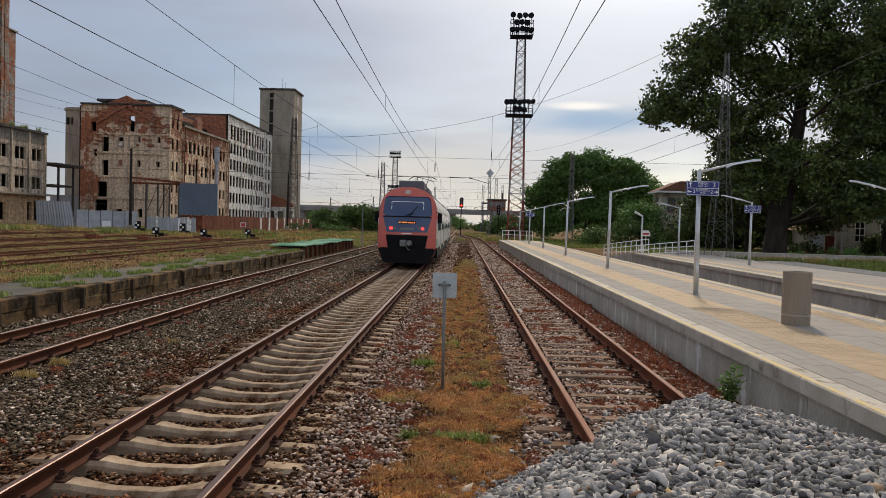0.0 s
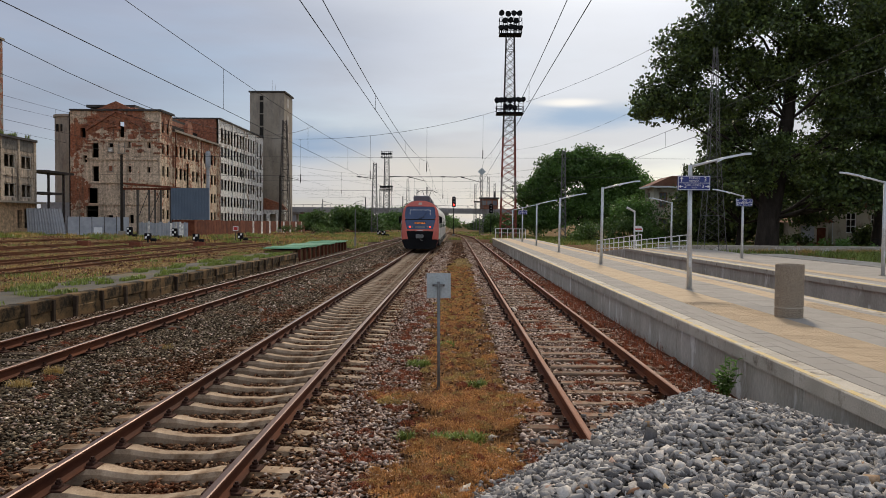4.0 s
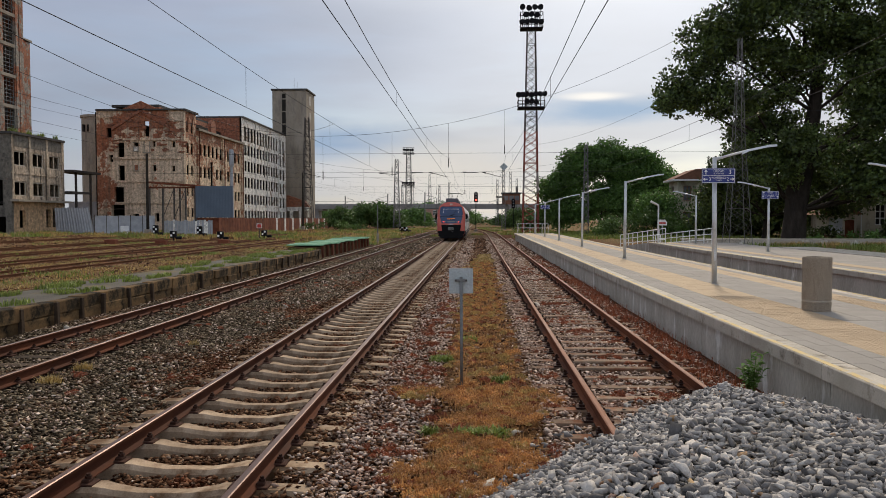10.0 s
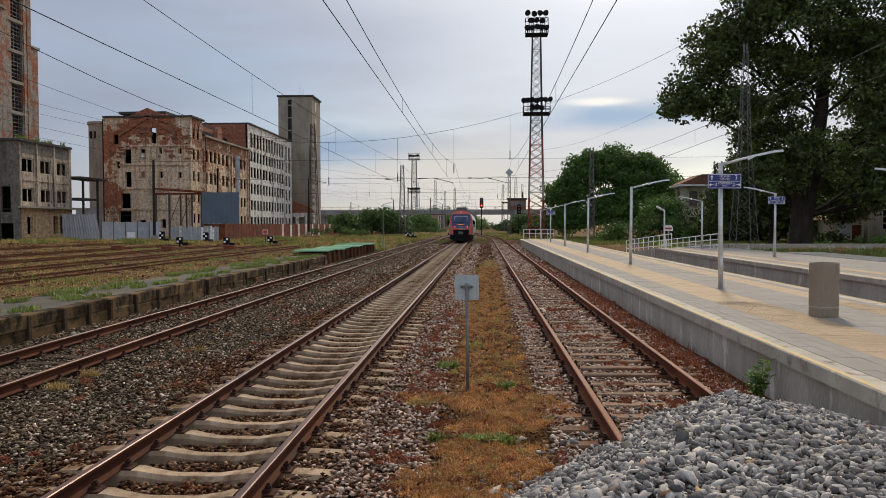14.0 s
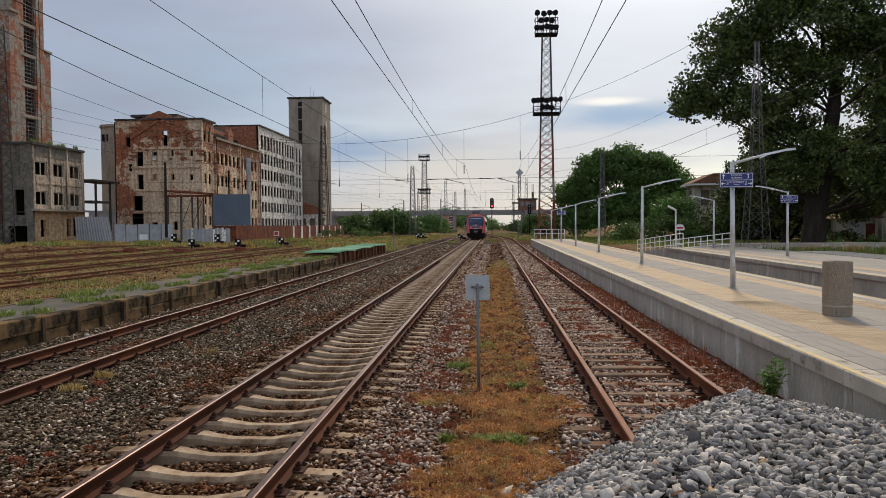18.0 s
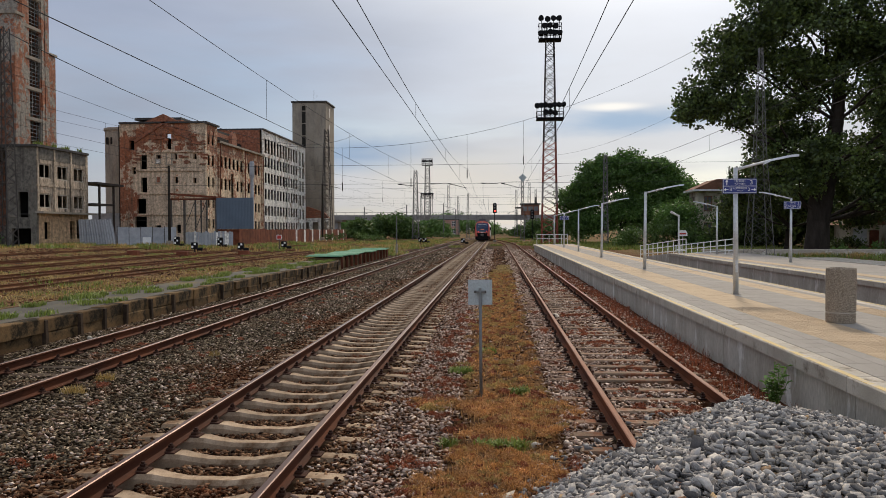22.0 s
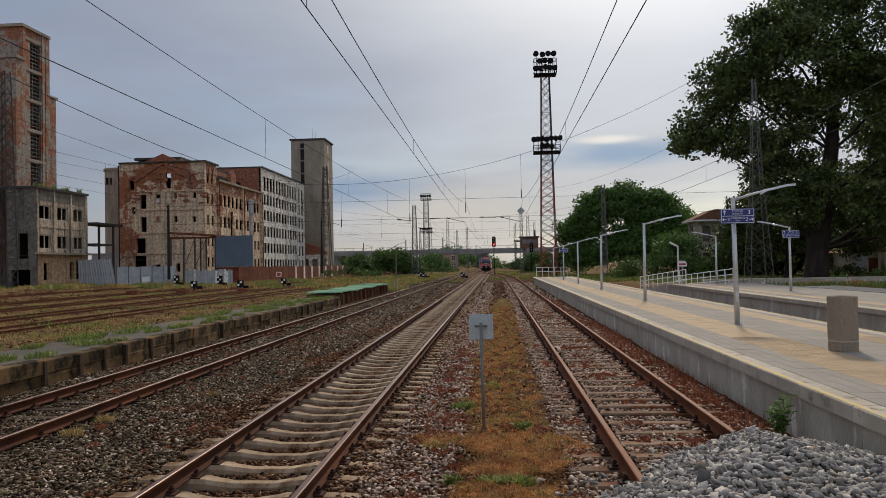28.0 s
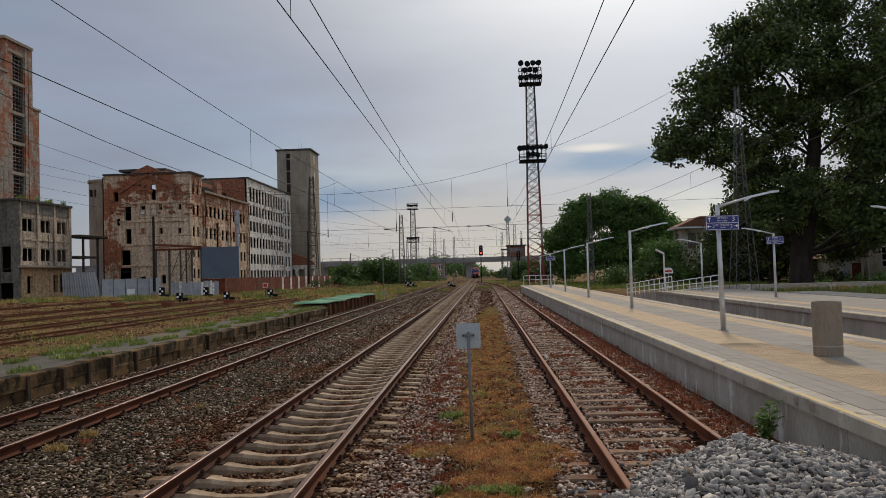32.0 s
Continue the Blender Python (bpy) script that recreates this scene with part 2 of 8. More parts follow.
def ground_mat():
    """Ballast between the station tracks, dry grass and earth in the yard and beyond."""
    m, nt, b = base_nodes("ground_cover")
    geo = nt.nodes.new("ShaderNodeNewGeometry")
    pos = geo.outputs["Position"]
    sep = nt.nodes.new("ShaderNodeSeparateXYZ")
    nt.links.new(pos, sep.inputs[0])
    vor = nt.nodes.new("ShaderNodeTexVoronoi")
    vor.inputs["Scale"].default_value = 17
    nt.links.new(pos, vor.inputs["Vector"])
    # Ballast bed kept near-black: shade between the loose stones is put into it.
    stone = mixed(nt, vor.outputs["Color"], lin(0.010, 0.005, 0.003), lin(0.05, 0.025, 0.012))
    # Cell edges go darker still, as painted shade in the gaps.
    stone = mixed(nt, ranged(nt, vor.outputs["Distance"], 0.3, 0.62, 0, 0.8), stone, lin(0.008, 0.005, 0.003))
    rust = ranged(nt, tex_noise(nt, pos, 0.55, 8, 0.65), 0.46, 0.66, 0, 0.6)
    stone = mixed(nt, rust, stone, lin(0.11, 0.046, 0.022))
    dry = mixed(nt, ranged(nt, tex_noise(nt, pos, 0.9, 8, 0.7), 0.38, 0.62, 0, 1), lin(0.32, 0.20, 0.078), lin(0.12, 0.10, 0.03))
    dry = mixed(nt, ranged(nt, tex_noise(nt, pos, 0.16, 6, 0.6), 0.45, 0.6, 0, 1), dry, lin(0.27, 0.15, 0.068))
    dry = mixed(nt, ranged(nt, tex_noise(nt, pos, 7, 6, 0.8), 0.36, 0.62, 0, 0.85), dry, lin(0.045, 0.038, 0.017))
    dry = mixed(nt, ranged(nt, tex_noise(nt, pos, 0.5, 7, 0.7), 0.52, 0.64, 0, 0.7), dry, lin(0.17, 0.07, 0.028))
    wob = mathed(nt, "MULTIPLY", mathed(nt, "SUBTRACT", tex_noise(nt, pos, 0.4), 0.5), 3.0)
    xs = mathed(nt, "ADD", sep.outputs[0], wob)
    left = ranged(nt, xs, -11.2, -10.2, 1, 0)
    right = ranged(nt, xs, 11.5, 13.5, 0, 1)
    far = ranged(nt, sep.outputs[1], 90, 150, 0, 0.75)
    mask = mathed(nt, "MAXIMUM", mathed(nt, "MAXIMUM", left, right), far)
    earth = mathed(nt, "MULTIPLY", ranged(nt, mathed(nt, "ABSOLUTE", mathed(nt, "SUBTRACT", mathed(nt, "ADD", sep.outputs[0], mathed(nt, "MULTIPLY", wob, 0.25)), 0.1)), 0.55, 0.95, 0.85, 0), ranged(nt, tex_noise(nt, pos, 3, 6), 0.35, 0.55, 0.45, 1))
    earth = mathed(nt, "MULTIPLY", earth, ranged(nt, sep.outputs[1], 38, 48, 1, 0.15))
    stone = mixed(nt, earth, stone, lin(0.22, 0.115, 0.045))
    wallside = mathed(nt, "MULTIPLY", ranged(nt, sep.outputs[0], 2.85, 3.2, 0, 0.9), ranged(nt, tex_noise(nt, pos, 2.5, 6), 0.35, 0.55, 0.3, 1))
    stone = mixed(nt, wallside, stone, lin(0.13, 0.047, 0.021))
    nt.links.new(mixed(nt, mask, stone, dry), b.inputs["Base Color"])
    b.inputs["Roughness"].default_value = 1.0
    b.inputs["Specular IOR Level"].default_value = 0.08
    bumped(nt, b, vor.outputs["Distance"], 1.0, -0.04)
    return m


def wall_mat(name, plaster, brick, soot, cut=(0.5, 0.56), scale=0.22, brick_scale=1.0, loss=None, bare=(), sooty=(0.5, 0.75, 0.75)):
    """Peeling plaster over brickwork, with rain streaks."""
    m, nt, b = base_nodes(name)
    v = coords(nt)
    big = mathed(nt, "ADD", mathed(nt, "MULTIPLY", tex_noise(nt, v, scale, 9, 0.68), 0.55), mathed(nt, "MULTIPLY", tex_noise(nt, v, scale * 4.3, 8, 0.7), 0.45))
    if loss:
        # more plaster has fallen off towards the weather-beaten top
        up = nt.nodes.new("ShaderNodeSeparateXYZ")
        nt.links.new(v, up.inputs[0])
        big = mathed(nt, "ADD", big, ranged(nt, up.outputs[2], *loss))
    # fields where the plaster has come off in one sheet: from, to across and upwards
    for xa, xb, za, zb, much in bare:
        at = nt.nodes.new("ShaderNodeSeparateXYZ")
        nt.links.new(v, at.inputs[0])
        across = mathed(nt, "MULTIPLY", ranged(nt, at.outputs[0], xa - 0.7, xa + 0.7, 0, 1), ranged(nt, at.outputs[0], xb - 0.7, xb + 0.7, 1, 0))
        upward = mathed(nt, "MULTIPLY", ranged(nt, at.outputs[2], za - 0.7, za + 0.7, 0, 1), ranged(nt, at.outputs[2], zb - 0.7, zb + 0.7, 1, 0))
        big = mathed(nt, "ADD", big, mathed(nt, "MULTIPLY", mathed(nt, "MULTIPLY", across, upward), much))
    bt = mixed(nt, tex_noise(nt, v, 2.2, 5, 0.7), lin(*brick), lin(*(x * 0.55 for x in brick)))
    course = nt.nodes.new("ShaderNodeTexWave")
    course.wave_type, course.bands_direction = "BANDS", "Z"
    course.inputs["Scale"].default_value, course.inputs["Distortion"].default_value = 3.4 * brick_scale, 1.2
    nt.links.new(v, course.inputs["Vector"])
    bt = mixed(nt, ranged(nt, course.outputs[0], 0.0, 0.25, 0.35, 0), bt, lin(0.3, 0.27, 0.24))
    pl = mixed(nt, tex_noise(nt, v, 0.9, 7, 0.7), lin(*plaster), lin(*(x * 0.72 for x in plaster)))
    col = mixed(nt, ranged(nt, big, cut[0], cut[1], 0, 1), pl, bt)
    vs = coords(nt, (1.6, 1.6, 0.1))
    col = mixed(nt, ranged(nt, tex_noise(nt, vs, 1.0, 6, 0.7), sooty[0], sooty[1], 0, sooty[2]), col, lin(*soot))
    col = mixed(nt, 1.0, col, ranged(nt, tex_noise(nt, v, 2.6, 7, 0.8), 0.32, 0.68, 0.34, 1.6), "MULTIPLY")
    nt.links.new(col, b.inputs["Base Color"])
    b.inputs["Roughness"].default_value = 0.92
    bumped(nt, b, big, 0.5, 0.12)
    return m


def leaf_mat(name, c1, c2, patch=0.35, thin=0.22):
    m, nt, b = base_nodes(name)
    g = nt.nodes.new("ShaderNodeNewGeometry")
    v = coords(nt)
    col = mixed(nt, g.outputs["Random Per Island"], lin(*c1), lin(*c2))
    col = mixed(nt, 1.0, col, ranged(nt, tex_noise(nt, v, patch, 5), 0.3, 0.7, 0.6, 1.4), "MULTIPLY")
    nt.links.new(col, b.inputs["Base Color"])
    b.inputs["Roughness"].default_value = 0.6
    tr = nt.nodes.new("ShaderNodeBsdfTranslucent")
    nt.links.new(col, tr.inputs[0])
    ms = nt.nodes.new("ShaderNodeMixShader")
    ms.inputs[0].default_value = thin
    nt.links.new(b.outputs[0], ms.inputs[1])
    nt.links.new(tr.outputs[0], ms.inputs[2])
    nt.links.new(ms.outputs[0], nt.nodes["Material Output"].inputs[0])
    return m


def stone_mat(name, stops, stain):
    """Broken stone: each piece takes its own shade, rust-stained in places."""
    m, nt, b = base_nodes(name)
    g = nt.nodes.new("ShaderNodeNewGeometry")
    ramp = nt.nodes.new("ShaderNodeValToRGB")
    e = ramp.color_ramp.elements
    e[0].position, e[0].color = stops[0][0], lin(*stops[0][1])
    e[1].position, e[1].color = stops[-1][0], lin(*stops[-1][1])
    for p, c in stops[1:-1]:
        e.new(p).color = lin(*c)
    nt.links.new(g.outputs["Random Per Island"], ramp.inputs[0])
    v = coords(nt)
    col = mixed(nt, ranged(nt, tex_noise(nt, v, 0.6, 7, 0.65), 0.52, 0.72, 0, 0.6), ramp.outputs[0], lin(*stain))
    fine = tex_noise(nt, v, 55, 5, 0.65)
    col = mixed(nt, 1.0, col, ranged(nt, fine, 0.25, 0.75, 0.72, 1.28), "MULTIPLY")
    nt.links.new(col, b.inputs["Base Color"])
    b.inputs["Roughness"].default_value = 0.95
    b.inputs["Specular IOR Level"].default_value = 0.1
    bumped(nt, b, fine, 0.35, 0.004)
    return m


M = {}
M["ground"] = ground_mat()
# Bed under the loose stones, near-black: the shade of their gaps as colour.
M["heap_gap_shade"] = mat("gap_shade_gravel_bed", (0.014, 0.0135, 0.013), (0.03, 0.029, 0.027), 7, 0.85, 0, 0.5, 70, 0.004, island=0.6)
M["stone"] = stone_mat("ballast_stone", [(0.0, (0.014, 0.006, 0.003)), (0.35, (0.075, 0.031, 0.014)), (0.65, (0.16, 0.079, 0.04)), (0.88, (0.25, 0.148, 0.084)), (1.0, (0.36, 0.24, 0.15))], (0.26, 0.066, 0.024))
M["olive_stone"] = stone_mat("olive_grey_ballast_stone", [(0.0, (0.018, 0.012, 0.007)), (0.35, (0.075, 0.051, 0.03)), (0.65, (0.155, 0.115, 0.073)), (0.88, (0.24, 0.188, 0.125)), (1.0, (0.36, 0.285, 0.195))], (0.2, 0.072, 0.03))
M["heap_stone"] = stone_mat("grey_crushed_stone", [(0.0, (0.08, 0.075, 0.073)), (0.3, (0.21, 0.195, 0.185)), (0.65, (0.37, 0.342, 0.315)), (0.98, (0.56, 0.515, 0.465)), (0.988, (0.34, 0.17, 0.10)), (1.0, (0.42, 0.30, 0.17))], (0.28, 0.255, 0.22))
M["grey_ballast"] = stone_mat("grey_ballast_stone", [(0.0, (0.06, 0.04, 0.031)), (0.3, (0.33, 0.225, 0.172)), (0.65, (0.55, 0.41, 0.322)), (1.0, (0.73, 0.59, 0.485))], (0.23, 0.085, 0.034))
M["rail_dark"] = mat("brown_rail_steel", (0.042, 0.0135, 0.007), (0.11, 0.036, 0.016), 3, 0.88, 0.0, 0.4, 80, 0.003, stretch=(1, 0.25, 1))
M["rail_rust"] = mat("rusty_rail_steel", (0.075, 0.022, 0.010), (0.18, 0.058, 0.023), 3, 0.88, 0.0, 0.4, 80, 0.003, stretch=(1, 0.25, 1))
M["rail_top"] = mat("worn_rail_head", (0.068, 0.029, 0.018), (0.135, 0.07, 0.047), 2, 0.42, 0.45, 0.1, 90, 0.001, c3=(0.13, 0.06, 0.033), cut=(0.5, 0.75), s3=3, stretch=(1, 0.1, 1))
M["yard_rail"] = mat("yard_rail_steel", (0.10, 0.041, 0.019), (0.19, 0.085, 0.042), 2, 0.85, 0.0, 0.3, 60, 0.003, stretch=(1, 0.25, 1))
M["rail_top_dull"] = mat("rusted_rail_head", (0.15, 0.052, 0.024), (0.23, 0.09, 0.044), 3, 0.75, 0.15, 0.2, 90, 0.001, stretch=(1, 0.2, 1))
M["sleeper"] = mat("concrete_sleeper", (0.27, 0.185, 0.115), (0.43, 0.32, 0.22), 5, 0.9, 0, 0.5, 70, 0.004, c3=(0.14, 0.08, 0.042), cut=(0.48, 0.62), s3=2.0, vary=0.18)
M["old_sleeper"] = mat("old_concrete_sleeper", (0.17, 0.115, 0.075), (0.29, 0.21, 0.15), 5, 0.95, 0, 0.5, 60, 0.006, c3=(0.17, 0.07, 0.035), cut=(0.46, 0.6), s3=2.5, vary=0.25)
M["wood_sleeper"] = mat("dark_timber_sleeper", (0.035, 0.023, 0.015), (0.08, 0.054, 0.036), 3, 0.95, 0, 0.8, 40, 0.01, vary=0.3)
M["fastener"] = mat("rusty_fastening", (0.028, 0.013, 0.01), (0.065, 0.03, 0.02), 9, 0.85, 0.2, 0.5, 60, 0.004)
M["wall"] = mat("stained_platform_concrete", (0.36, 0.32, 0.26), (0.51, 0.46, 0.385), 0.9, 0.9, 0, 0.4, 25, 0.006, c3=(0.66, 0.63, 0.57), cut=(0.56, 0.64), s3=1.7, stretch=(1, 1.5, 0.42))
M["coping"] = mat("pale_coping_concrete", (0.38, 0.335, 0.27), (0.50, 0.445, 0.37), 1.6, 0.88, 0, 0.4, 60, 0.004, c3=(0.20, 0.165, 0.125), cut=(0.55, 0.68), s3=3.0, vary=0.08)
M["yellow"] = mat("worn_yellow_line", (0.48, 0.33, 0.10), (0.58, 0.43, 0.18), 3, 0.75, 0, 0.2, 60, 0.002, c3=(0.42, 0.37, 0.30), cut=(0.5, 0.64), s3=4)
M["grey_paver"] = mat("grey_concrete_paver", (0.262, 0.237, 0.208), (0.34, 0.31, 0.275), 1.1, 0.85, 0, 0.3, 80, 0.003, vary=0.06)
M["ochre_paver"] = mat("ochre_tactile_paver", (0.42, 0.31, 0.20), (0.48, 0.365, 0.24), 1.3, 0.85, 0, 0.3, 80, 0.003, vary=0.07)
M["joint"] = mat("sandy_joint", (0.27, 0.235, 0.19), (0.35, 0.31, 0.255), 3, 0.95, 0, 0.3, 60, 0.003)
M["galv"] = mat("galvanised_steel", (0.50, 0.51, 0.51), (0.64, 0.65, 0.65), 5, 0.45, 0.5, 0.1, 60, 0.001)
M["sign_back"] = mat("grey_sign_back", (0.40, 0.45, 0.46), (0.46, 0.51, 0.52), 3, 0.5, 0.35, 0.1, 50, 0.001)
M["blue_sign"] = plain_mat("blue_sign_face", (0.018, 0.035, 0.20), 0.4)
M["white"] = plain_mat("white_paint", (0.78, 0.78, 0.76), 0.5)
M["aggregate"] = mat("exposed_aggregate", (0.10, 0.078, 0.056), (0.46, 0.38, 0.29), 60, 0.9, 0, 1.0, 70, 0.008, contrast=(0.4, 0.6))
M["dark_steel"] = mat("dark_weathered_steel", (0.055, 0.048, 0.045), (0.10, 0.085, 0.075), 2, 0.7, 0.5, 0.2, 30, 0.003)
M["tower_red"] = mat("faded_red_lattice_steel", (0.22, 0.05, 0.032), (0.30, 0.085, 0.055), 0.7, 0.75, 0.2, 0.2, 20, 0.003)
M["tower_white"] = mat("faded_white_lattice_steel", (0.27, 0.23, 0.21), (0.36, 0.31, 0.29), 0.7, 0.75, 0.1, 0.2, 20, 0.003)
M["lattice"] = mat("grey_lattice_steel", (0.13, 0.127, 0.122), (0.21, 0.205, 0.195), 1.2, 0.65, 0.4, 0.2, 20, 0.003)
M["wire"] = plain_mat("dark_copper_wire", (0.035, 0.035, 0.038), 0.9, 0.0)
M["black"] = plain_mat("black_paint", (0.008, 0.008, 0.009), 0.84)
M["rust_sheet"] = mat("rusty_sheet_steel", (0.115, 0.034, 0.019), (0.21, 0.075, 0.042), 1.2, 0.85, 0.2, 0.3, 25, 0.005, vary=0.25)
M["zinc_sheet"] = mat("weathered_zinc_sheet", (0.30, 0.315, 0.335), (0.44, 0.455, 0.475), 1.0, 0.55, 0.4, 0.2, 20, 0.004, c3=(0.22, 0.15, 0.11), cut=(0.6, 0.75), s3=0.7, vary=0.1)
M["blue_sheet"] = mat("blue_grey_cladding", (0.10, 0.135, 0.18), (0.13, 0.17, 0.22), 0.6, 0.6, 0.2, 0.15, 20, 0.003)
M["old_concrete"] = mat("weathered_grey_concrete", (0.27, 0.23, 0.18), (0.37, 0.325, 0.265), 0.35, 0.93, 0, 0.4, 9, 0.02, c3=(0.18, 0.16, 0.135), cut=(0.5, 0.7), s3=0.5, stretch=(1, 1, 0.3))
M["block"] = mat("mossy_retaining_block", (0.085, 0.045, 0.019), (0.23, 0.145, 0.066), 1.3, 0.95, 0, 0.7, 25, 0.015, c3=(0.02, 0.015, 0.009), cut=(0.5, 0.62), s3=1.3, vary=0.35)
M["asphalt"] = mat("cracked_old_asphalt", (0.075, 0.068, 0.056), (0.13, 0.118, 0.098), 0.9, 0.92, 0, 0.6, 40, 0.008, c3=(0.15, 0.115, 0.06), cut=(0.54, 0.64), s3=0.5)
M["green_board"] = mat("faded_green_boards", (0.12, 0.30, 0.17), (0.20, 0.40, 0.25), 1.0, 0.75, 0, 0.3, 30, 0.004, vary=0.15)
M["mill"] = wall_mat("peeling_mill_plaster", (0.74, 0.575, 0.41), (0.44, 0.15, 0.065), (0.13, 0.095, 0.065), (0.585, 0.61), 0.3, bare=((-59.5, -46.2, 14.7, 17.4, 0.085), (-57.2, -48.2, 16.6, 20.0, 0.15), (-60.5, -57.3, 2.5, 16.3, 0.12), (-57.8, -55.9, 2.5, 8.4, 0.09)), sooty=(0.47, 0.7, 0.8))
M["mill_side"] = wall_mat("peeling_ochre_plaster", (0.78, 0.60, 0.41), (0.44, 0.165, 0.075), (0.13, 0.085, 0.055), (0.505, 0.535), 0.33, loss=(9.0, 16.0, -0.02, 0.05), sooty=(0.48, 0.7, 0.85))
M["mill_white"] = wall_mat("stained_white_tile_facade", (0.90, 0.87, 0.80), (0.40, 0.29, 0.2), (0.22, 0.17, 0.125), (0.53, 0.58), 0.3, sooty=(0.49, 0.72, 0.8))
M["mill_brick"] = wall_mat("bare_red_brickwork", (0.36, 0.27, 0.19), (0.37, 0.125, 0.058), (0.12, 0.085, 0.065), (0.33, 0.42), 0.3)
M["elevator"] = wall_mat("concrete_framed_brick_tower", (0.34, 0.30, 0.25), (0.40, 0.135, 0.06), (0.10, 0.088, 0.076), (0.49, 0.52), 0.3)
M["office"] = wall_mat("sooty_beige_plaster", (0.58, 0.465, 0.345), (0.30, 0.17, 0.10), (0.035, 0.027, 0.02), (0.57, 0.63), 0.35, sooty=(0.47, 0.64, 0.9))
M["office_dark"] = wall_mat("soot_blackened_plaster", (0.19, 0.17, 0.14), (0.2, 0.12, 0.08), (0.035, 0.031, 0.027), (0.58, 0.64), 0.35)
M["office_lower"] = wall_mat("warm_beige_render", (0.66, 0.44, 0.25), (0.40, 0.22, 0.11), (0.08, 0.06, 0.04), (0.55, 0.64), 0.4)
M["roof_tar"] = mat("dark_roof_felt", (0.05, 0.048, 0.047), (0.09, 0.085, 0.08), 0.8, 0.9, 0, 0.3, 15, 0.01)
M["roof_tile"] = mat("brown_roof_tile", (0.16, 0.075, 0.05), (0.24, 0.12, 0.08), 1.2, 0.9, 0, 0.4, 14, 0.02)
# Near-black: the shade inside unlit rooms is put into this colour.
M["inside_shade"] = mat("shade_black_interior", (0.018, 0.016, 0.014), (0.035, 0.031, 0.028), 0.5, 0.95, 0, 0.2, 10, 0.01)
M["station_wall"] = mat("yellow_station_render", (0.40, 0.36, 0.28), (0.54, 0.49, 0.39), 0.5, 0.9, 0, 0.3, 20, 0.004, c3=(0.24, 0.19, 0.14), cut=(0.5, 0.62), s3=0.7, stretch=(1, 1, 0.5))
M["bridge"] = mat("grey_bridge_concrete", (0.22, 0.21, 0.205), (0.30, 0.29, 0.28), 0.2, 0.9, 0, 0.2, 6, 0.01)
M["red_brick_far"] = mat("red_brick_building", (0.36, 0.21, 0.16), (0.46, 0.29, 0.23), 0.3, 0.9, 0, 0.2, 8, 0.01)
M["bark"] = mat("grey_brown_bark", (0.02, 0.016, 0.013), (0.045, 0.037, 0.03), 2, 0.95, 0, 0.8, 12, 0.03, stretch=(1, 1, 0.3))
M["leaf_dark"] = leaf_mat("dark_plane_leaves", (0.016, 0.030, 0.008), (0.11, 0.16, 0.032), thin=0.2)
M["leaf_mid"] = leaf_mat("mid_green_leaves", (0.045, 0.10, 0.018), (0.125, 0.235, 0.044))
M["leaf_bush"] = leaf_mat("bright_bush_leaves", (0.04, 0.082, 0.016), (0.10, 0.17, 0.036))
M["dry_weed"] = leaf_mat("dry_orange_weed", (0.23, 0.092, 0.028), (0.72, 0.385, 0.13), 2.2)
M["olive_weed"] = leaf_mat("withered_olive_weed", (0.22, 0.145, 0.044), (0.56, 0.39, 0.13), 2.4)
M["red_weed"] = leaf_mat("red_brown_weed", (0.16, 0.042, 0.018), (0.38, 0.12, 0.05), 2.5)
M["straw"] = leaf_mat("straw_grass", (0.24, 0.155, 0.045), (0.50, 0.35, 0.115), 1.5)
M["green_weed"] = leaf_mat("fresh_green_weed", (0.10, 0.14, 0.02), (0.24, 0.29, 0.055), 2.0)
M["shrub_leaf"] = leaf_mat("bright_shrub_leaves", (0.08, 0.17, 0.03), (0.17, 0.29, 0.06), 6.0)
M["train_red"] = plain_mat("coral_red_coach_paint", (0.57, 0.118, 0.085), 0.35)
M["train_white"] = mat("grey_white_coach_paint", (0.62, 0.60, 0.56), (0.72, 0.70, 0.66), 1.2, 0.35, 0, 0.05, 20, 0.001, c3=(0.50, 0.49, 0.46), cut=(0.55, 0.75), s3=1.0)
M["train_black"] = mat("dark_grey_skirt_paint", (0.007, 0.007, 0.008), (0.013, 0.012, 0.012), 2, 0.84, 0, 0.1, 30, 0.002)
M["train_glass"] = glass_mat("tinted_cab_glass", (0.022, 0.04, 0.095))
M["train_grey"] = plain_mat("roof_unit_grey", (0.10, 0.10, 0.115), 0.6)
M["tail_red"] = glow_mat("red_tail_light", (1.0, 0.06, 0.05), 1.3)
M["dull_steel"] = mat("dull_grey_steel", (0.14, 0.14, 0.135), (0.22, 0.22, 0.21), 6, 0.6, 0.4, 0.1, 60, 0.001)
M["amber"] = glow_mat("amber_display", (0.9, 0.26, 0.07), 0.8)
M["signal_red"] = glow_mat("red_signal_light", (1.0, 0.03, 0.02), 9.0)
M["graffiti"] = plain_mat("violet_blue_paint", (0.06, 0.06, 0.22), 0.5)
M["lamp_glass"] = glass_mat("floodlight_glass", (0.10, 0.10, 0.11))


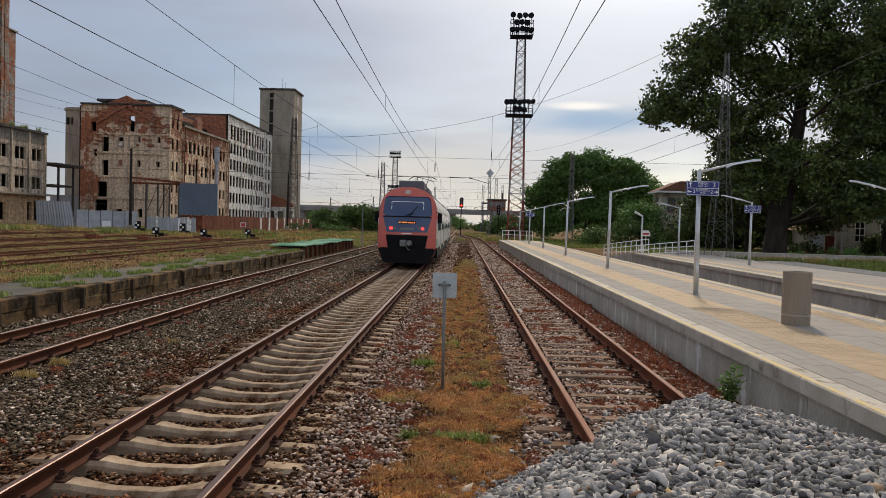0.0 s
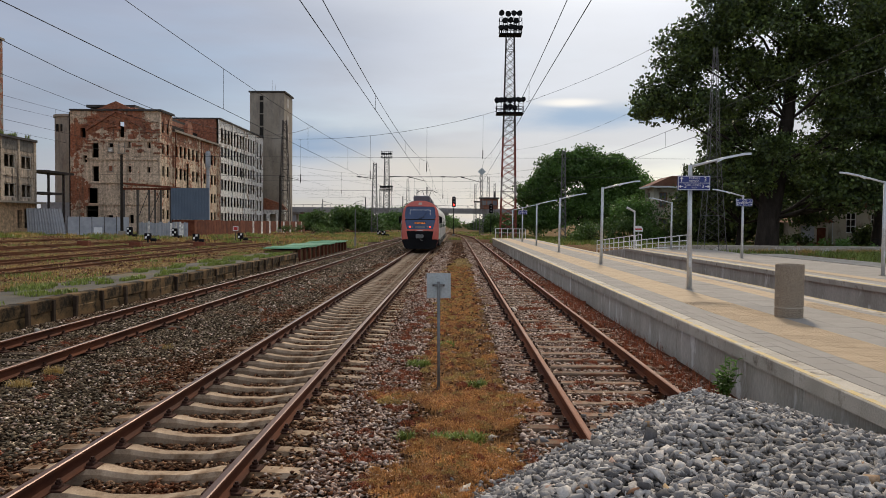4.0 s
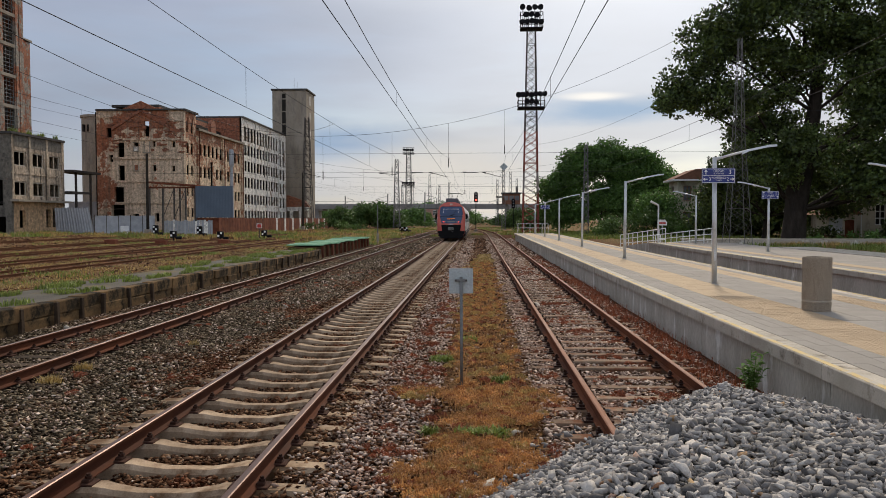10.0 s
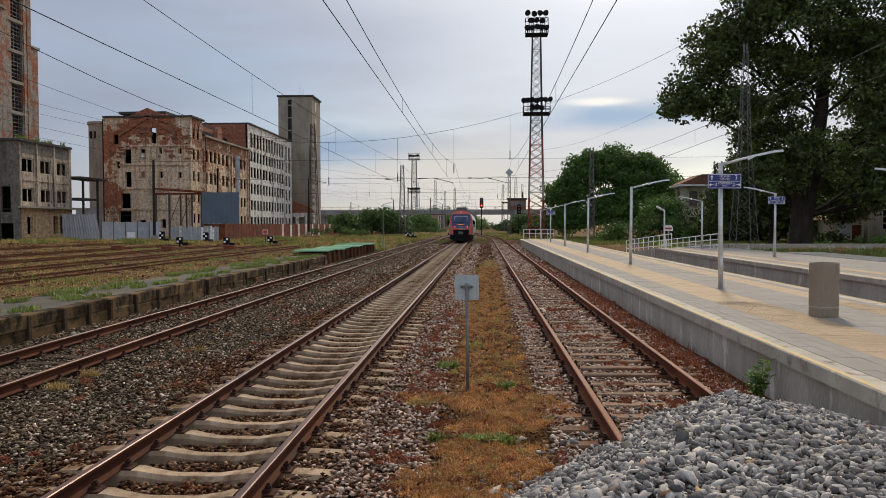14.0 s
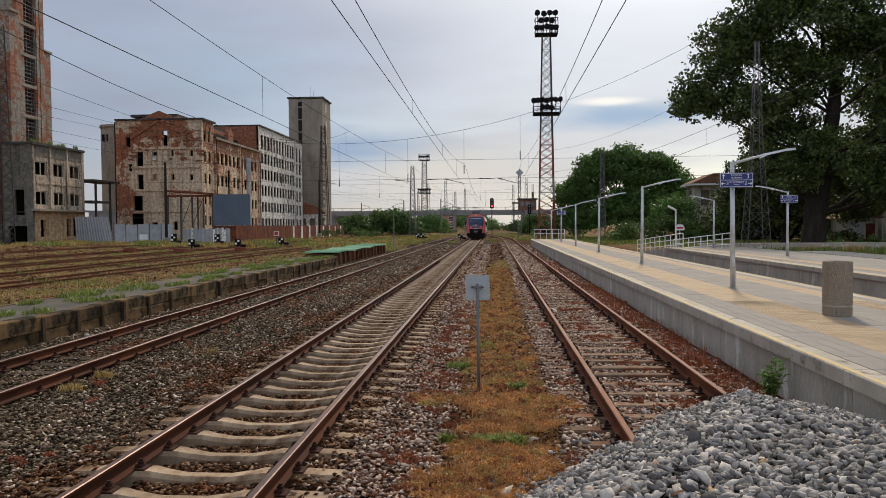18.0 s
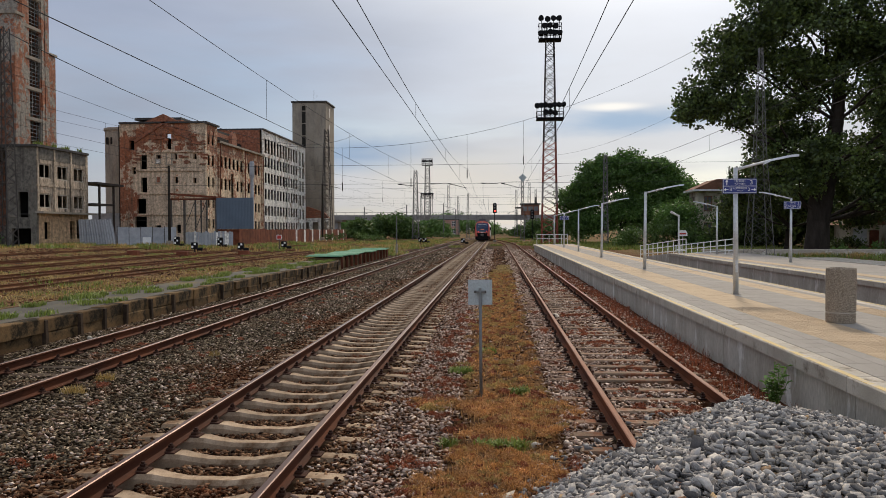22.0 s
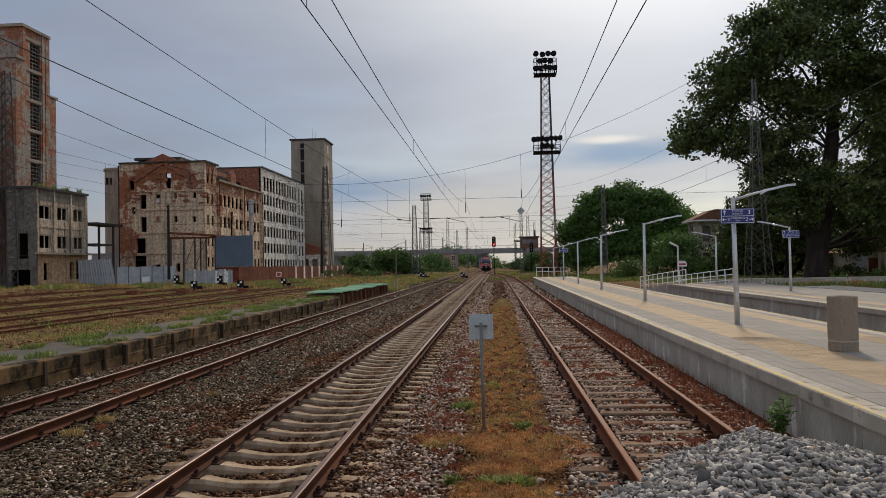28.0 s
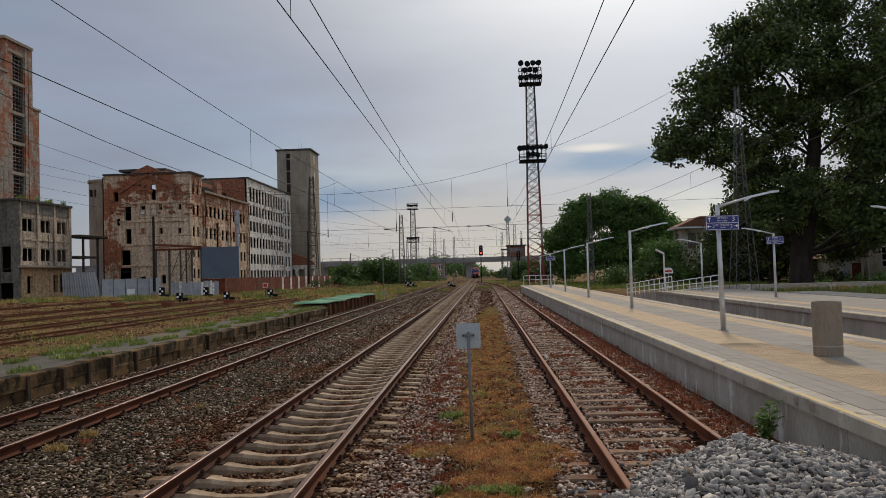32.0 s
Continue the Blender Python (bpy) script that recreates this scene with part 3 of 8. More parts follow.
# ---------------------------------------------------------------- mesh helpers
class Shape:
    """Collects vertices and faces for one mesh."""

    def __init__(self):
        self.v, self.f = [], []

    def add(self, verts, faces):
        n = len(self.v)
        self.v += [tuple(p) for p in verts]
        self.f += [tuple(i + n for i in q) for q in faces]
        return self

    def box(self, x0, x1, y0, y1, z0, z1, c=0.0):
        """A box, with its upright and top edges cut by c."""
        if c <= 0:
            p = [(x, y, z) for z in (z0, z1) for x, y in ((x0, y0), (x1, y0), (x1, y1), (x0, y1))]
            return self.add(p, [(3, 2, 1, 0), (4, 5, 6, 7), (0, 1, 5, 4), (1, 2, 6, 5), (2, 3, 7, 6), (3, 0, 4, 7)])

        def ring(k, z):
            return [(x0 + k, y0 + c, z), (x0 + c, y0 + k, z), (x1 - c, y0 + k, z), (x1 - k, y0 + c, z), (x1 - k, y1 - c, z), (x1 - c, y1 - k, z), (x0 + c, y1 - k, z), (x0 + k, y1 - c, z)]
        p = ring(0, z0) + ring(0, z1 - c) + ring(c * 0.9, z1)
        f = [tuple(range(7, -1, -1)), tuple(range(16, 24))]
        for k in (0, 8):
            f += [(k + i, k + (i + 1) % 8, k + 8 + (i + 1) % 8, k + 8 + i) for i in range(8)]
        return self.add(p, f)

    def rod(self, a, b, r0, r1=None, n=6, caps=True):
        a, b = Vector(a), Vector(b)
        r1 = r0 if r1 is None else r1
        d = (b - a).normalized()
        u = d.cross(Vector((0, 0, 1)) if abs(d.z) < 0.95 else Vector((1, 0, 0))).normalized()
        w = d.cross(u)
        p = []
        for o, r in ((a, r0), (b, r1)):
            p += [o + (u * math.cos(2 * math.pi * i / n) + w * math.sin(2 * math.pi * i / n)) * r for i in range(n)]
        f = [(i, (i + 1) % n, n + (i + 1) % n, n + i) for i in range(n)]
        if caps:
            f += [tuple(range(n - 1, -1, -1)), tuple(range(n, 2 * n))]
        return self.add(p, f)

    def tube(self, pts, r, n=5):
        """One bent tube through all the points."""
        pts = [Vector(q) for q in pts]
        p, f = [], []
        for k, o in enumerate(pts):
            d = (pts[min(k + 1, len(pts) - 1)] - pts[max(k - 1, 0)]).normalized()
            u = d.cross(Vector((0, 0, 1)) if abs(d.z) < 0.95 else Vector((1, 0, 0))).normalized()
            w = d.cross(u)
            p += [o + (u * math.cos(2 * math.pi * i / n) + w * math.sin(2 * math.pi * i / n)) * r for i in range(n)]
            if k:
                f += [((k - 1) * n + i, (k - 1) * n + (i + 1) % n, k * n + (i + 1) % n, k * n + i) for i in range(n)]
        f += [tuple(range(n - 1, -1, -1)), tuple(range(len(p) - n, len(p)))]
        return self.add(p, f)

    def sweep(self, prof, line):
        """A closed profile of (x, z) carried along the plan points (x, y, z)."""
        k = len(prof)
        p = [(q[0] + a, q[1], q[2] + c) for q in line for a, c in prof]
        f = []
        for j in range(len(line) - 1):
            f += [(j * k + i, j * k + (i + 1) % k, (j + 1) * k + (i + 1) % k, (j + 1) * k + i) for i in range(k)]
        f += [tuple(range(k)), tuple(range(len(p) - 1, len(p) - k - 1, -1))]
        return self.add(p, f)

    def prism(self, poly, axis, a, b):
        """A polygon of (u, v) pushed along an axis from a to b."""
        def at(u, v, w):
            return {"x": (w, u, v), "y": (u, w, v), "z": (u, v, w)}[axis]
        n = len(poly)
        p = [at(u, v, a) for u, v in poly] + [at(u, v, b) for u, v in poly]
        return self.add(p, [tuple(range(n - 1, -1, -1)), tuple(range(n, 2 * n))] + [(i, (i + 1) % n, n + (i + 1) % n, n + i) for i in range(n)])

    def lathe(self, prof, x=0, y=0, n=20):
        p = [(x + r * math.cos(2 * math.pi * i / n), y + r * math.sin(2 * math.pi * i / n), z) for r, z in prof for i in range(n)]
        f = []
        for j in range(len(prof) - 1):
            f += [(j * n + i, j * n + (i + 1) % n, (j + 1) * n + (i + 1) % n, (j + 1) * n + i) for i in range(n)]
        f += [tuple(range(n - 1, -1, -1)), tuple(range(len(p) - n, len(p)))]
        return self.add(p, f)

    def mesh(self, name, material, smooth=False):
        me = bpy.data.meshes.new(name)
        me.from_pydata(self.v, [], self.f)
        me.materials.append(material)
        if smooth:
            me.polygons.foreach_set("use_smooth", [True] * len(me.polygons))
        me.update()
        return me


def part(name, shape, material, parent=None, label="", smooth=False, m=None):
    me = shape.mesh(name, material, smooth) if isinstance(shape, Shape) else shape
    ob = new(name, me)
    if parent is not None:
        ob.parent = parent
    if m is not None:
        ob.matrix_basis = m
    if label:
        ob["label"] = label
    return ob


def thing(name, label, category, group="", kind="", m=None):
    ob = new(name)
    ob.empty_display_size = 0.3
    if m is not None:
        ob.matrix_basis = m
    return tagged(ob, label, category, group, kind)


def raw_mesh(name, verts, faces, material, smooth=False):
    """A mesh from arrays; faces is an n x 3 or n x 4 array."""
    me = bpy.data.meshes.new(name)
    k = faces.shape[1]
    me.vertices.add(len(verts))
    me.vertices.foreach_set("co", np.ascontiguousarray(verts, dtype=np.float32).ravel())
    me.loops.add(faces.size)
    me.loops.foreach_set("vertex_index", np.ascontiguousarray(faces, dtype=np.int32).ravel())
    me.polygons.add(len(faces))
    me.polygons.foreach_set("loop_start", np.arange(0, faces.size, k, dtype=np.int32))
    me.polygons.foreach_set("loop_total", np.full(len(faces), k, dtype=np.int32))
    me.materials.append(material)
    me.update(calc_edges=True)
    me.validate()
    return me


# ---------------------------------------------------------------- ground
def smooth(a, b, x):
    t = np.clip((x - a) / (b - a), 0, 1)
    return t * t * (3 - 2 * t)


def ground_z(x, y):
    x, y = np.asarray(x, float), np.asarray(y, float)
    z = 0.02 * np.sin(x * 1.3 + y * 0.4) * np.sin(y * 0.9) * smooth(300, 60, y)
    z = z + 0.4 * smooth(-26, -48, x) * smooth(260, 160, y)
    z = z - 0.06 * smooth(-5.2, -4.6, x) * smooth(-4.2, -4.8, x)
    return z


def heap_z(x, y):
    s = (x - 0.30) * 0.841 - (y - 6.4) * 0.54
    top = np.minimum(0.57 - 0.2 * (x - 2.6) - 0.123 * (y - 7.5), 0.78)
    h = np.minimum(np.minimum(0.5 * s, top), 0.42 * (9.25 - y))
    h = np.minimum(h, np.minimum(0.6 * (x + 1.55), 0.5 * (y + 3.6)))
    return h + 0.035 * np.sin(x * 4.1 + 1) * np.sin(y * 3.7) * (h > 0.05)


def build_ground():
    def lines(stops):
        out = []
        for a, b, step in stops:
            out += list(np.arange(a, b, step))
        return np.array(out + [stops[-1][1]])
    xs = lines([(-3000, -400, 650), (-400, -60, 34), (-60, -12, 3), (-12, 5, 0.5), (5, 40, 5), (40, 400, 36), (400, 3000, 650)])
    ys = lines([(-600, -20, 116), (-20, 2, 4), (2, 30, 0.7), (30, 120, 6), (120, 500, 38), (500, 4000, 700)])
    X, Y = np.meshgrid(xs, ys)
    bed = 0.065 * smooth(-9.6, -9.2, X) * smooth(3.9, 3.6, X) * smooth(60, 45, Y)
    v = np.stack([X, Y, ground_z(X, Y) - 0.02 - bed], -1).reshape(-1, 3)
    nx, ny = len(xs), len(ys)
    i = (np.arange(ny - 1)[:, None] * nx + np.arange(nx - 1)[None]).ravel()
    f = np.stack([i, i + 1, i + nx + 1, i + nx], -1)
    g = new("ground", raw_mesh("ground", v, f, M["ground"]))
    tagged(g, "brown ballast and dry grassy yard reaching the horizon", "ground", kind="structure")


build_ground()

# ---------------------------------------------------------------- tracks
GAUGE = 1.505
RAIL = [(-0.07, 0), (0.07, 0), (0.07, 0.012), (0.014, 0.03), (0.010, 0.11), (0.036, 0.125), (0.036, 0.150), (-0.036, 0.150), (-0.036, 0.125), (-0.010, 0.11), (-0.014, 0.03), (-0.07, 0.012)]
HEAD = [(-0.034, 0.1505), (0.034, 0.1505), (0.024, 0.157), (-0.024, 0.157)]


def rail_line(xf, y0, y1, straight_to, z=0.022):
    ys = [y0, min(straight_to, y1)]
    if y1 > straight_to:
        ys += list(np.linspace(straight_to, y1, 14))[1:]
    return [(xf(y), y, z) for y in ys]


def sleeper_mono():
    """A concrete monobloc sleeper, thick under the rails and waisted in the middle."""
    s = Shape()
    secs = [(-1.3, 0.105, 0.02), (-1.27, 0.12, 0.045), (-1.0, 0.12, 0.055), (-0.52, 0.12, 0.055), (-0.40, 0.105, 0.03), (-0.2, 0.092, 0.005), (0.2, 0.092, 0.005), (0.40, 0.105, 0.03), (0.52, 0.12, 0.055), (1.0, 0.12, 0.055), (1.27, 0.12, 0.045), (1.3, 0.105, 0.02)]
    p = []
    for x, w, z in secs:
        p += [(x, -w, -0.12), (x, -w, z - 0.04), (x, -w + 0.035, z), (x, w - 0.035, z), (x, w, z - 0.04), (x, w, -0.12)]
    f = []
    for j in range(len(secs) - 1):
        f += [(j * 6 + i, (j + 1) * 6 + i, (j + 1) * 6 + i + 1, j * 6 + i + 1) for i in range(5)]
    f += [(0, 1, 2, 3, 4, 5), tuple(range(len(p) - 1, len(p) - 7, -1))]
    return s.add(p, f)


def fastening():
    """Base plate with two clips and their bolts."""
    s = Shape()
    s.box(-0.17, 0.17, -0.085, 0.085, 0.0, 0.022, 0.006)
    for sx in (-1, 1):
        s.box(min(sx * 0.06, sx * 0.13), max(sx * 0.06, sx * 0.13), -0.045, 0.045, 0.022, 0.05, 0.01)
        s.rod((sx * 0.105, 0, 0.03), (sx * 0.105, 0, 0.095), 0.017, 0.017, 6)
        s.rod((sx * 0.105, 0, 0.055), (sx * 0.105, 0, 0.075), 0.03, 0.03, 6)
    return s


def track(label, xf, y0, y1, straight_to, sleeper, sl_mat, step, sy0, sy1, head, lift, clips_to, z_sl=0.0, jitter=0.0, seed=1, skip=0.0, left_from=None):
    rng = random.Random(seed)
    t = thing("railway_track", label, "railway track", "station tracks", "structure")
    for sx, st in ((-1, left_from if left_from else y0), (1, y0)):
        line = rail_line(lambda y: xf(y) + sx * GAUGE / 2, st, y1, straight_to, lift)
        r = part("rail", Shape().sweep(RAIL, line), M["rail_rust"] if sleeper is OLD else M["rail_dark"], t)
        part("rail_head", Shape().sweep(HEAD, line), head, r, "worn running surface")
    me = sleeper.mesh("sleeper", sl_mat)
    cl = fastening().mesh("fastening", M["fastener"])
    y = sy0
    while y < sy1:
        if rng.random() >= skip:
            yy = y + rng.uniform(-jitter, jitter)
            o = part("sleeper", me, None, t, m=pose(xf(yy) + rng.uniform(-jitter, jitter), yy, z_sl + rng.uniform(-jitter, jitter) * 0.25, 0, 0, rng.uniform(-jitter, jitter) * 25))
            if y < clips_to:
                for sx in (-1, 1):
                    part("fastening", cl, None, o, m=pose(sx * GAUGE / 2, 0, 0.05 if z_sl > -0.005 and sleeper is MONO else 0.03))
        y += step
    return t


MONO = sleeper_mono()
OLD = Shape().box(-1.27, 1.27, -0.1, 0.1, -0.12, 0.02, 0.02)
TIMBER = Shape().box(-1.28, 1.28, -0.12, 0.12, -0.12, 0.02, 0.015)
T1, T2, T0 = -2.66, 2.12, -7.2
SKEW = -0.0034


def main_x(y):
    return T1 + SKEW * y


def right_x(y):
    return T2 + SKEW * y - 4.6 * float(smooth(105, 200, np.float64(y)))


def left_x(y):
    return T0 + SKEW * y + 2.6 * float(smooth(120, 260, np.float64(y)))


track("main running track on pale concrete sleepers, worn bright rails", main_x, -30, 420, 419, MONO, M["sleeper"], 0.6, -29.8, 168, M["rail_top"], 0.055, 46, 0.0, 0.012, 3)
track("disused bay track with rusty rails ending in a gravel heap", right_x, 7.4, 200, 104, OLD, M["old_sleeper"], 0.62, 7.9, 118, M["rail_top_dull"], 0.05, 40, 0.0, 0.03, 5, left_from=6.9)
track("side track with dark timber sleepers sunk in ballast", left_x, -30, 260, 118, TIMBER, M["wood_sleeper"], 0.68, -29.28, 120, M["rail_top"], 0.03, 36, -0.02, 0.05, 7, 0.1)


# ---------------------------------------------------------------- gravel heap and loose ballast
PHI = (1 + 5 ** 0.5) / 2
ICO_V = np.array([(-1, PHI, 0), (1, PHI, 0), (-1, -PHI, 0), (1, -PHI, 0), (0, -1, PHI), (0, 1, PHI), (0, -1, -PHI), (0, 1, -PHI), (PHI, 0, -1), (PHI, 0, 1), (-PHI, 0, -1), (-PHI, 0, 1)]) / 1.9
ICO_F = np.array([(0, 11, 5), (0, 5, 1), (0, 1, 7), (0, 7, 10), (0, 10, 11), (1, 5, 9), (5, 11, 4), (11, 10, 2), (10, 7, 6), (7, 1, 8), (3, 9, 4), (3, 4, 2), (3, 2, 6), (3, 6, 8), (3, 8, 9), (4, 9, 5), (2, 4, 11), (6, 2, 10), (8, 6, 7), (9, 8, 1)])
OCTA_V = np.array([(1.1, 0.2, 0), (0.1, 1.1, 0.2), (-1.1, -0.1, 0.1), (0, -1.1, -0.1), (0.1, 0, 1.1), (0, 0.1, -1.1)])
OCTA_F = np.array([(0, 1, 4), (1, 2, 4), (2, 3, 4), (3, 0, 4), (1, 0, 5), (2, 1, 5), (3, 2, 5), (0, 3, 5)])


def turns(n, rng, tilt=None):
    """Random turns; with tilt (radians) about a plumb axis, leaning no further than about that."""
    q = rng.normal(size=(n, 4))
    if tilt is not None:
        a, b, t = rng.uniform(0, 2 * np.pi, n), rng.uniform(0, 2 * np.pi, n), rng.normal(0, tilt, n) / 2
        q = np.stack([np.cos(a) * np.cos(t), np.sin(t) * np.cos(b), np.sin(t) * np.sin(b), np.sin(a) * np.cos(t)], -1)
    q /= np.linalg.norm(q, axis=1)[:, None]
    w, x, y, z = q.T
    return np.stack([np.stack([1 - 2 * (y * y + z * z), 2 * (x * y - z * w), 2 * (x * z + y * w)], -1),
                     np.stack([2 * (x * y + z * w), 1 - 2 * (x * x + z * z), 2 * (y * z - x * w)], -1),
                     np.stack([2 * (x * z - y * w), 2 * (y * z + x * w), 1 - 2 * (x * x + y * y)], -1)], 1)


def stones(name, place, size, material, rng, coarse=True, tilt=0.42):
    """Crushed stones at the given places, flat flakes lying mostly on their broad sides, each broken in its own way."""
    n = len(place)
    V, F = (OCTA_V, OCTA_F) if coarse else (ICO_V, ICO_F)
    k = len(V)
    v = V[None] + rng.uniform(-0.36, 0.36, (n, k, 3)) * (1.0 if coarse else 1.15)
    v = v * (rng.uniform(0.75, 1.2, (n, 1, 3)) * np.array([1.45, 0.95, 0.55]) * size[:, None, None])
    v = np.einsum("nij,nkj->nki", turns(n, rng, tilt), v)
    v += place[:, None, :]
    f = F[None] + (np.arange(n) * k)[:, None, None]
    return raw_mesh(name, v.reshape(-1, 3), f.reshape(-1, 3), material)


def build_heap():
    xs, ys = np.arange(-1.9, 3.75, 0.12), np.arange(-4.0, 9.5, 0.12)
    X, Y = np.meshgrid(xs, ys)
    # The bed lies below the stones and carries their gap shade in its colour.
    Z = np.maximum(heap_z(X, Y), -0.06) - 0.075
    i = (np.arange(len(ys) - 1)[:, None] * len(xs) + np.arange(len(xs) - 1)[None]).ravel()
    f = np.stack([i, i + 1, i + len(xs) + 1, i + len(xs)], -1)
    heap = tagged(new("gravel_heap", raw_mesh("gravel_heap", np.stack([X, Y, Z], -1).reshape(-1, 3), f, M["heap_gap_shade"])),
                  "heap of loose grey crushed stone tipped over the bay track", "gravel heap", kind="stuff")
    rng = np.random.default_rng(11)
    n = 38000
    x, y = rng.uniform(-0.3, 3.74, n), 9.5 - 7.3 * rng.random(n) ** 0.85
    z = heap_z(x, y)
    keep = (z > -0.03) | (rng.random(n) < 0.12 * (z > -0.22))
    x, y, z = x[keep], y[keep], z[keep]
    size = (0.016 + 0.025 * rng.random(len(x)) ** 1.6) * (1 + 0.4 * (rng.random(len(x)) < 0.05))
    g = np.maximum(z, 0.0)
    me = stones("crushed_stones", np.stack([x, y, g - 0.08 + 0.115 * rng.random(len(x)) ** 0.7], -1), size, M["heap_stone"], rng, False, 0.75)
    tagged(part("crushed_stones", me, None, heap), kind="stuff")
    # coarser stones on the back of the heap
    x, y = rng.uniform(-1.7, 3.74, 12000), rng.uniform(-3.8, 5.2, 12000)
    z = heap_z(x, y)
    keep = (z > -0.03) & ((x < -0.3) | (y < 2.2))
    x, y, z = x[keep], y[keep], z[keep]
    me = stones("crushed_stones", np.stack([x, y, np.maximum(z, 0.0) - 0.07 + 0.09 * rng.random(len(x))], -1), rng.uniform(0.04, 0.065, len(x)), M["heap_stone"], rng)
    tagged(part("crushed_stones", me, None, heap), kind="stuff")


def build_ballast():
    rng = np.random.default_rng(5)
    X, Y, S = [], [], []
    for y0, y1, x0, x1, dens, lo, hi in ((-8, 5, -9.2, 3.7, 90, 0.04, 0.065), (5, 9.5, -9.2, 2.0, 1250, 0.013, 0.029), (9.5, 16, -9.2, 3.7, 900, 0.0135, 0.027), (16, 27, -9.2, 3.7, 540, 0.017, 0.031), (27, 48, -9.2, 3.7, 150, 0.027, 0.05), (48, 90, -9.0, 3.7, 38, 0.04, 0.07)):
        n = int((y1 - y0) * (x1 - x0) * dens)
        X.append(rng.uniform(x0, x1, n)), Y.append(rng.uniform(y0, y1, n)), S.append(rng.uniform(lo, hi, n))
    x, y, s = np.concatenate(X), np.concatenate(Y), np.concatenate(S)
    keep = ((x > -0.66 * y - 0.4) & (x < 0.62 * y + 0.6)) | ((y < 5) & (heap_z(x, y) < 0.0))
    for cx in (T1, T2, T0):
        for sx in (-1, 1):
            keep &= np.abs(x - cx - SKEW * y - sx * GAUGE / 2) > 0.11
    # fewer and lower stones on the concrete sleepers of the main track
    on = (np.abs(x - T1 - SKEW * y) < 1.3) & (np.abs(((y + 0.4) / 0.6 + 0.5) % 1 - 0.5) * 0.6 < 0.15)
    out = np.abs(np.abs(x - T1 - SKEW * y) - 1.08) < 0.24
    keep &= ~(on & (rng.random(len(x)) < np.where(out, 0.45, 0.95)))
    on2 = (np.abs(x - T2 - SKEW * y) < 1.25) & (np.abs(((y - 7.9) / 0.62 + 0.5) % 1 - 0.5) * 0.62 < 0.13) & (y > 7)
    keep &= ~(on2 & (rng.random(len(x)) < 0.75))
    strip = (np.abs(x - 0.1) < 0.62) & (rng.random(len(x)) < 0.86) & (y < 44)
    strip |= (x > 2.95) & (rng.random(len(x)) < 0.6)
    keep &= ~strip
    x, y, s = x[keep], y[keep], s[keep]
    inside = np.abs(x - T1 - SKEW * y) < 0.85
    bank = (np.abs(np.abs(x - T1 - SKEW * y) - 1.2) < 0.35) * 0.055 + (np.abs(np.abs(x - T2 - SKEW * y) - 1.1) < 0.35) * 0.03
    z = ground_z(x, y) - 0.06 + 0.07 * rng.random(len(x)) ** 0.7 + s * 0.3 - inside * 0.04 + bank * rng.random(len(x))
    pale = rng.random(len(x)) < 0.06 + 0.75 * smooth(0.4, 0.8, x) + 0.62 * smooth(-1.6, -1.3, x) * smooth(-0.4, -0.7, x) + 0.08 * smooth(-4.2, -4.8, x) * smooth(-6.2, -5.6, x)
    pale &= ~inside | (rng.random(len(x)) < 0.06)
    olive = ~pale & (x < -4.4 + 0.5 * np.sin(y * 0.9) + rng.uniform(-0.5, 0.5, len(x)))
    for sel, m, label in ((olive, M["olive_stone"], "olive-grey old crushed stone ballast beside the side track"), (~pale & ~olive, M["stone"], "rusty brown crushed stone ballast around the tracks"), (pale, M["grey_ballast"], "pale grey crushed stone ballast around the tracks")):
        me = stones("ballast", np.stack([x[sel], y[sel], z[sel]], -1), s[sel], m, rng)
        tagged(new("ballast", me), label, "ballast", "ballast", "stuff")


def build_yard_stones():
    """Loose stones and rubble scattered over the disused yard."""
    rng = np.random.default_rng(15)
    n = 26000
    y = 10 + 85 * rng.random(n) ** 1.25
    x = -12.2 - rng.random(n) * (3 + y * 0.46)
    z = ground_z(x, y) - 0.02
    me = stones("rubble", np.stack([x, y, z], -1), rng.uniform(0.03, 0.06, n) * (0.7 + y / 70), M["stone"], rng)
    tagged(new("rubble", me), "rust-brown loose stones strewn over the disused yard", "rubble", "ballast", "stuff")


def pale_stones():
    rng = np.random.default_rng(3)
    for x, y, r in ((0.4, 8.1, 0.05), (0.06, 6.4, 0.07), (1.52, 20.0, 0.09), (-5.1, 19.5, 0.07), (-8.6, 15.2, 0.09), (3.0, 14.6, 0.1)):
        me = stones("pale_stone", np.array([(x, y, float(ground_z(x, y)) + r * 0.25)]), np.array([r]), M["coping"], rng, False)
        tagged(new("pale_stone", me), "single pale stone lying on the track ballast", "stone", "pale stones")


build_heap()
build_ballast()
pale_stones()
build_yard_stones()

# ---------------------------------------------------------------- platforms
PZ, PX0, PX1, PY1 = 0.73, 3.75, 8.02, 83.0


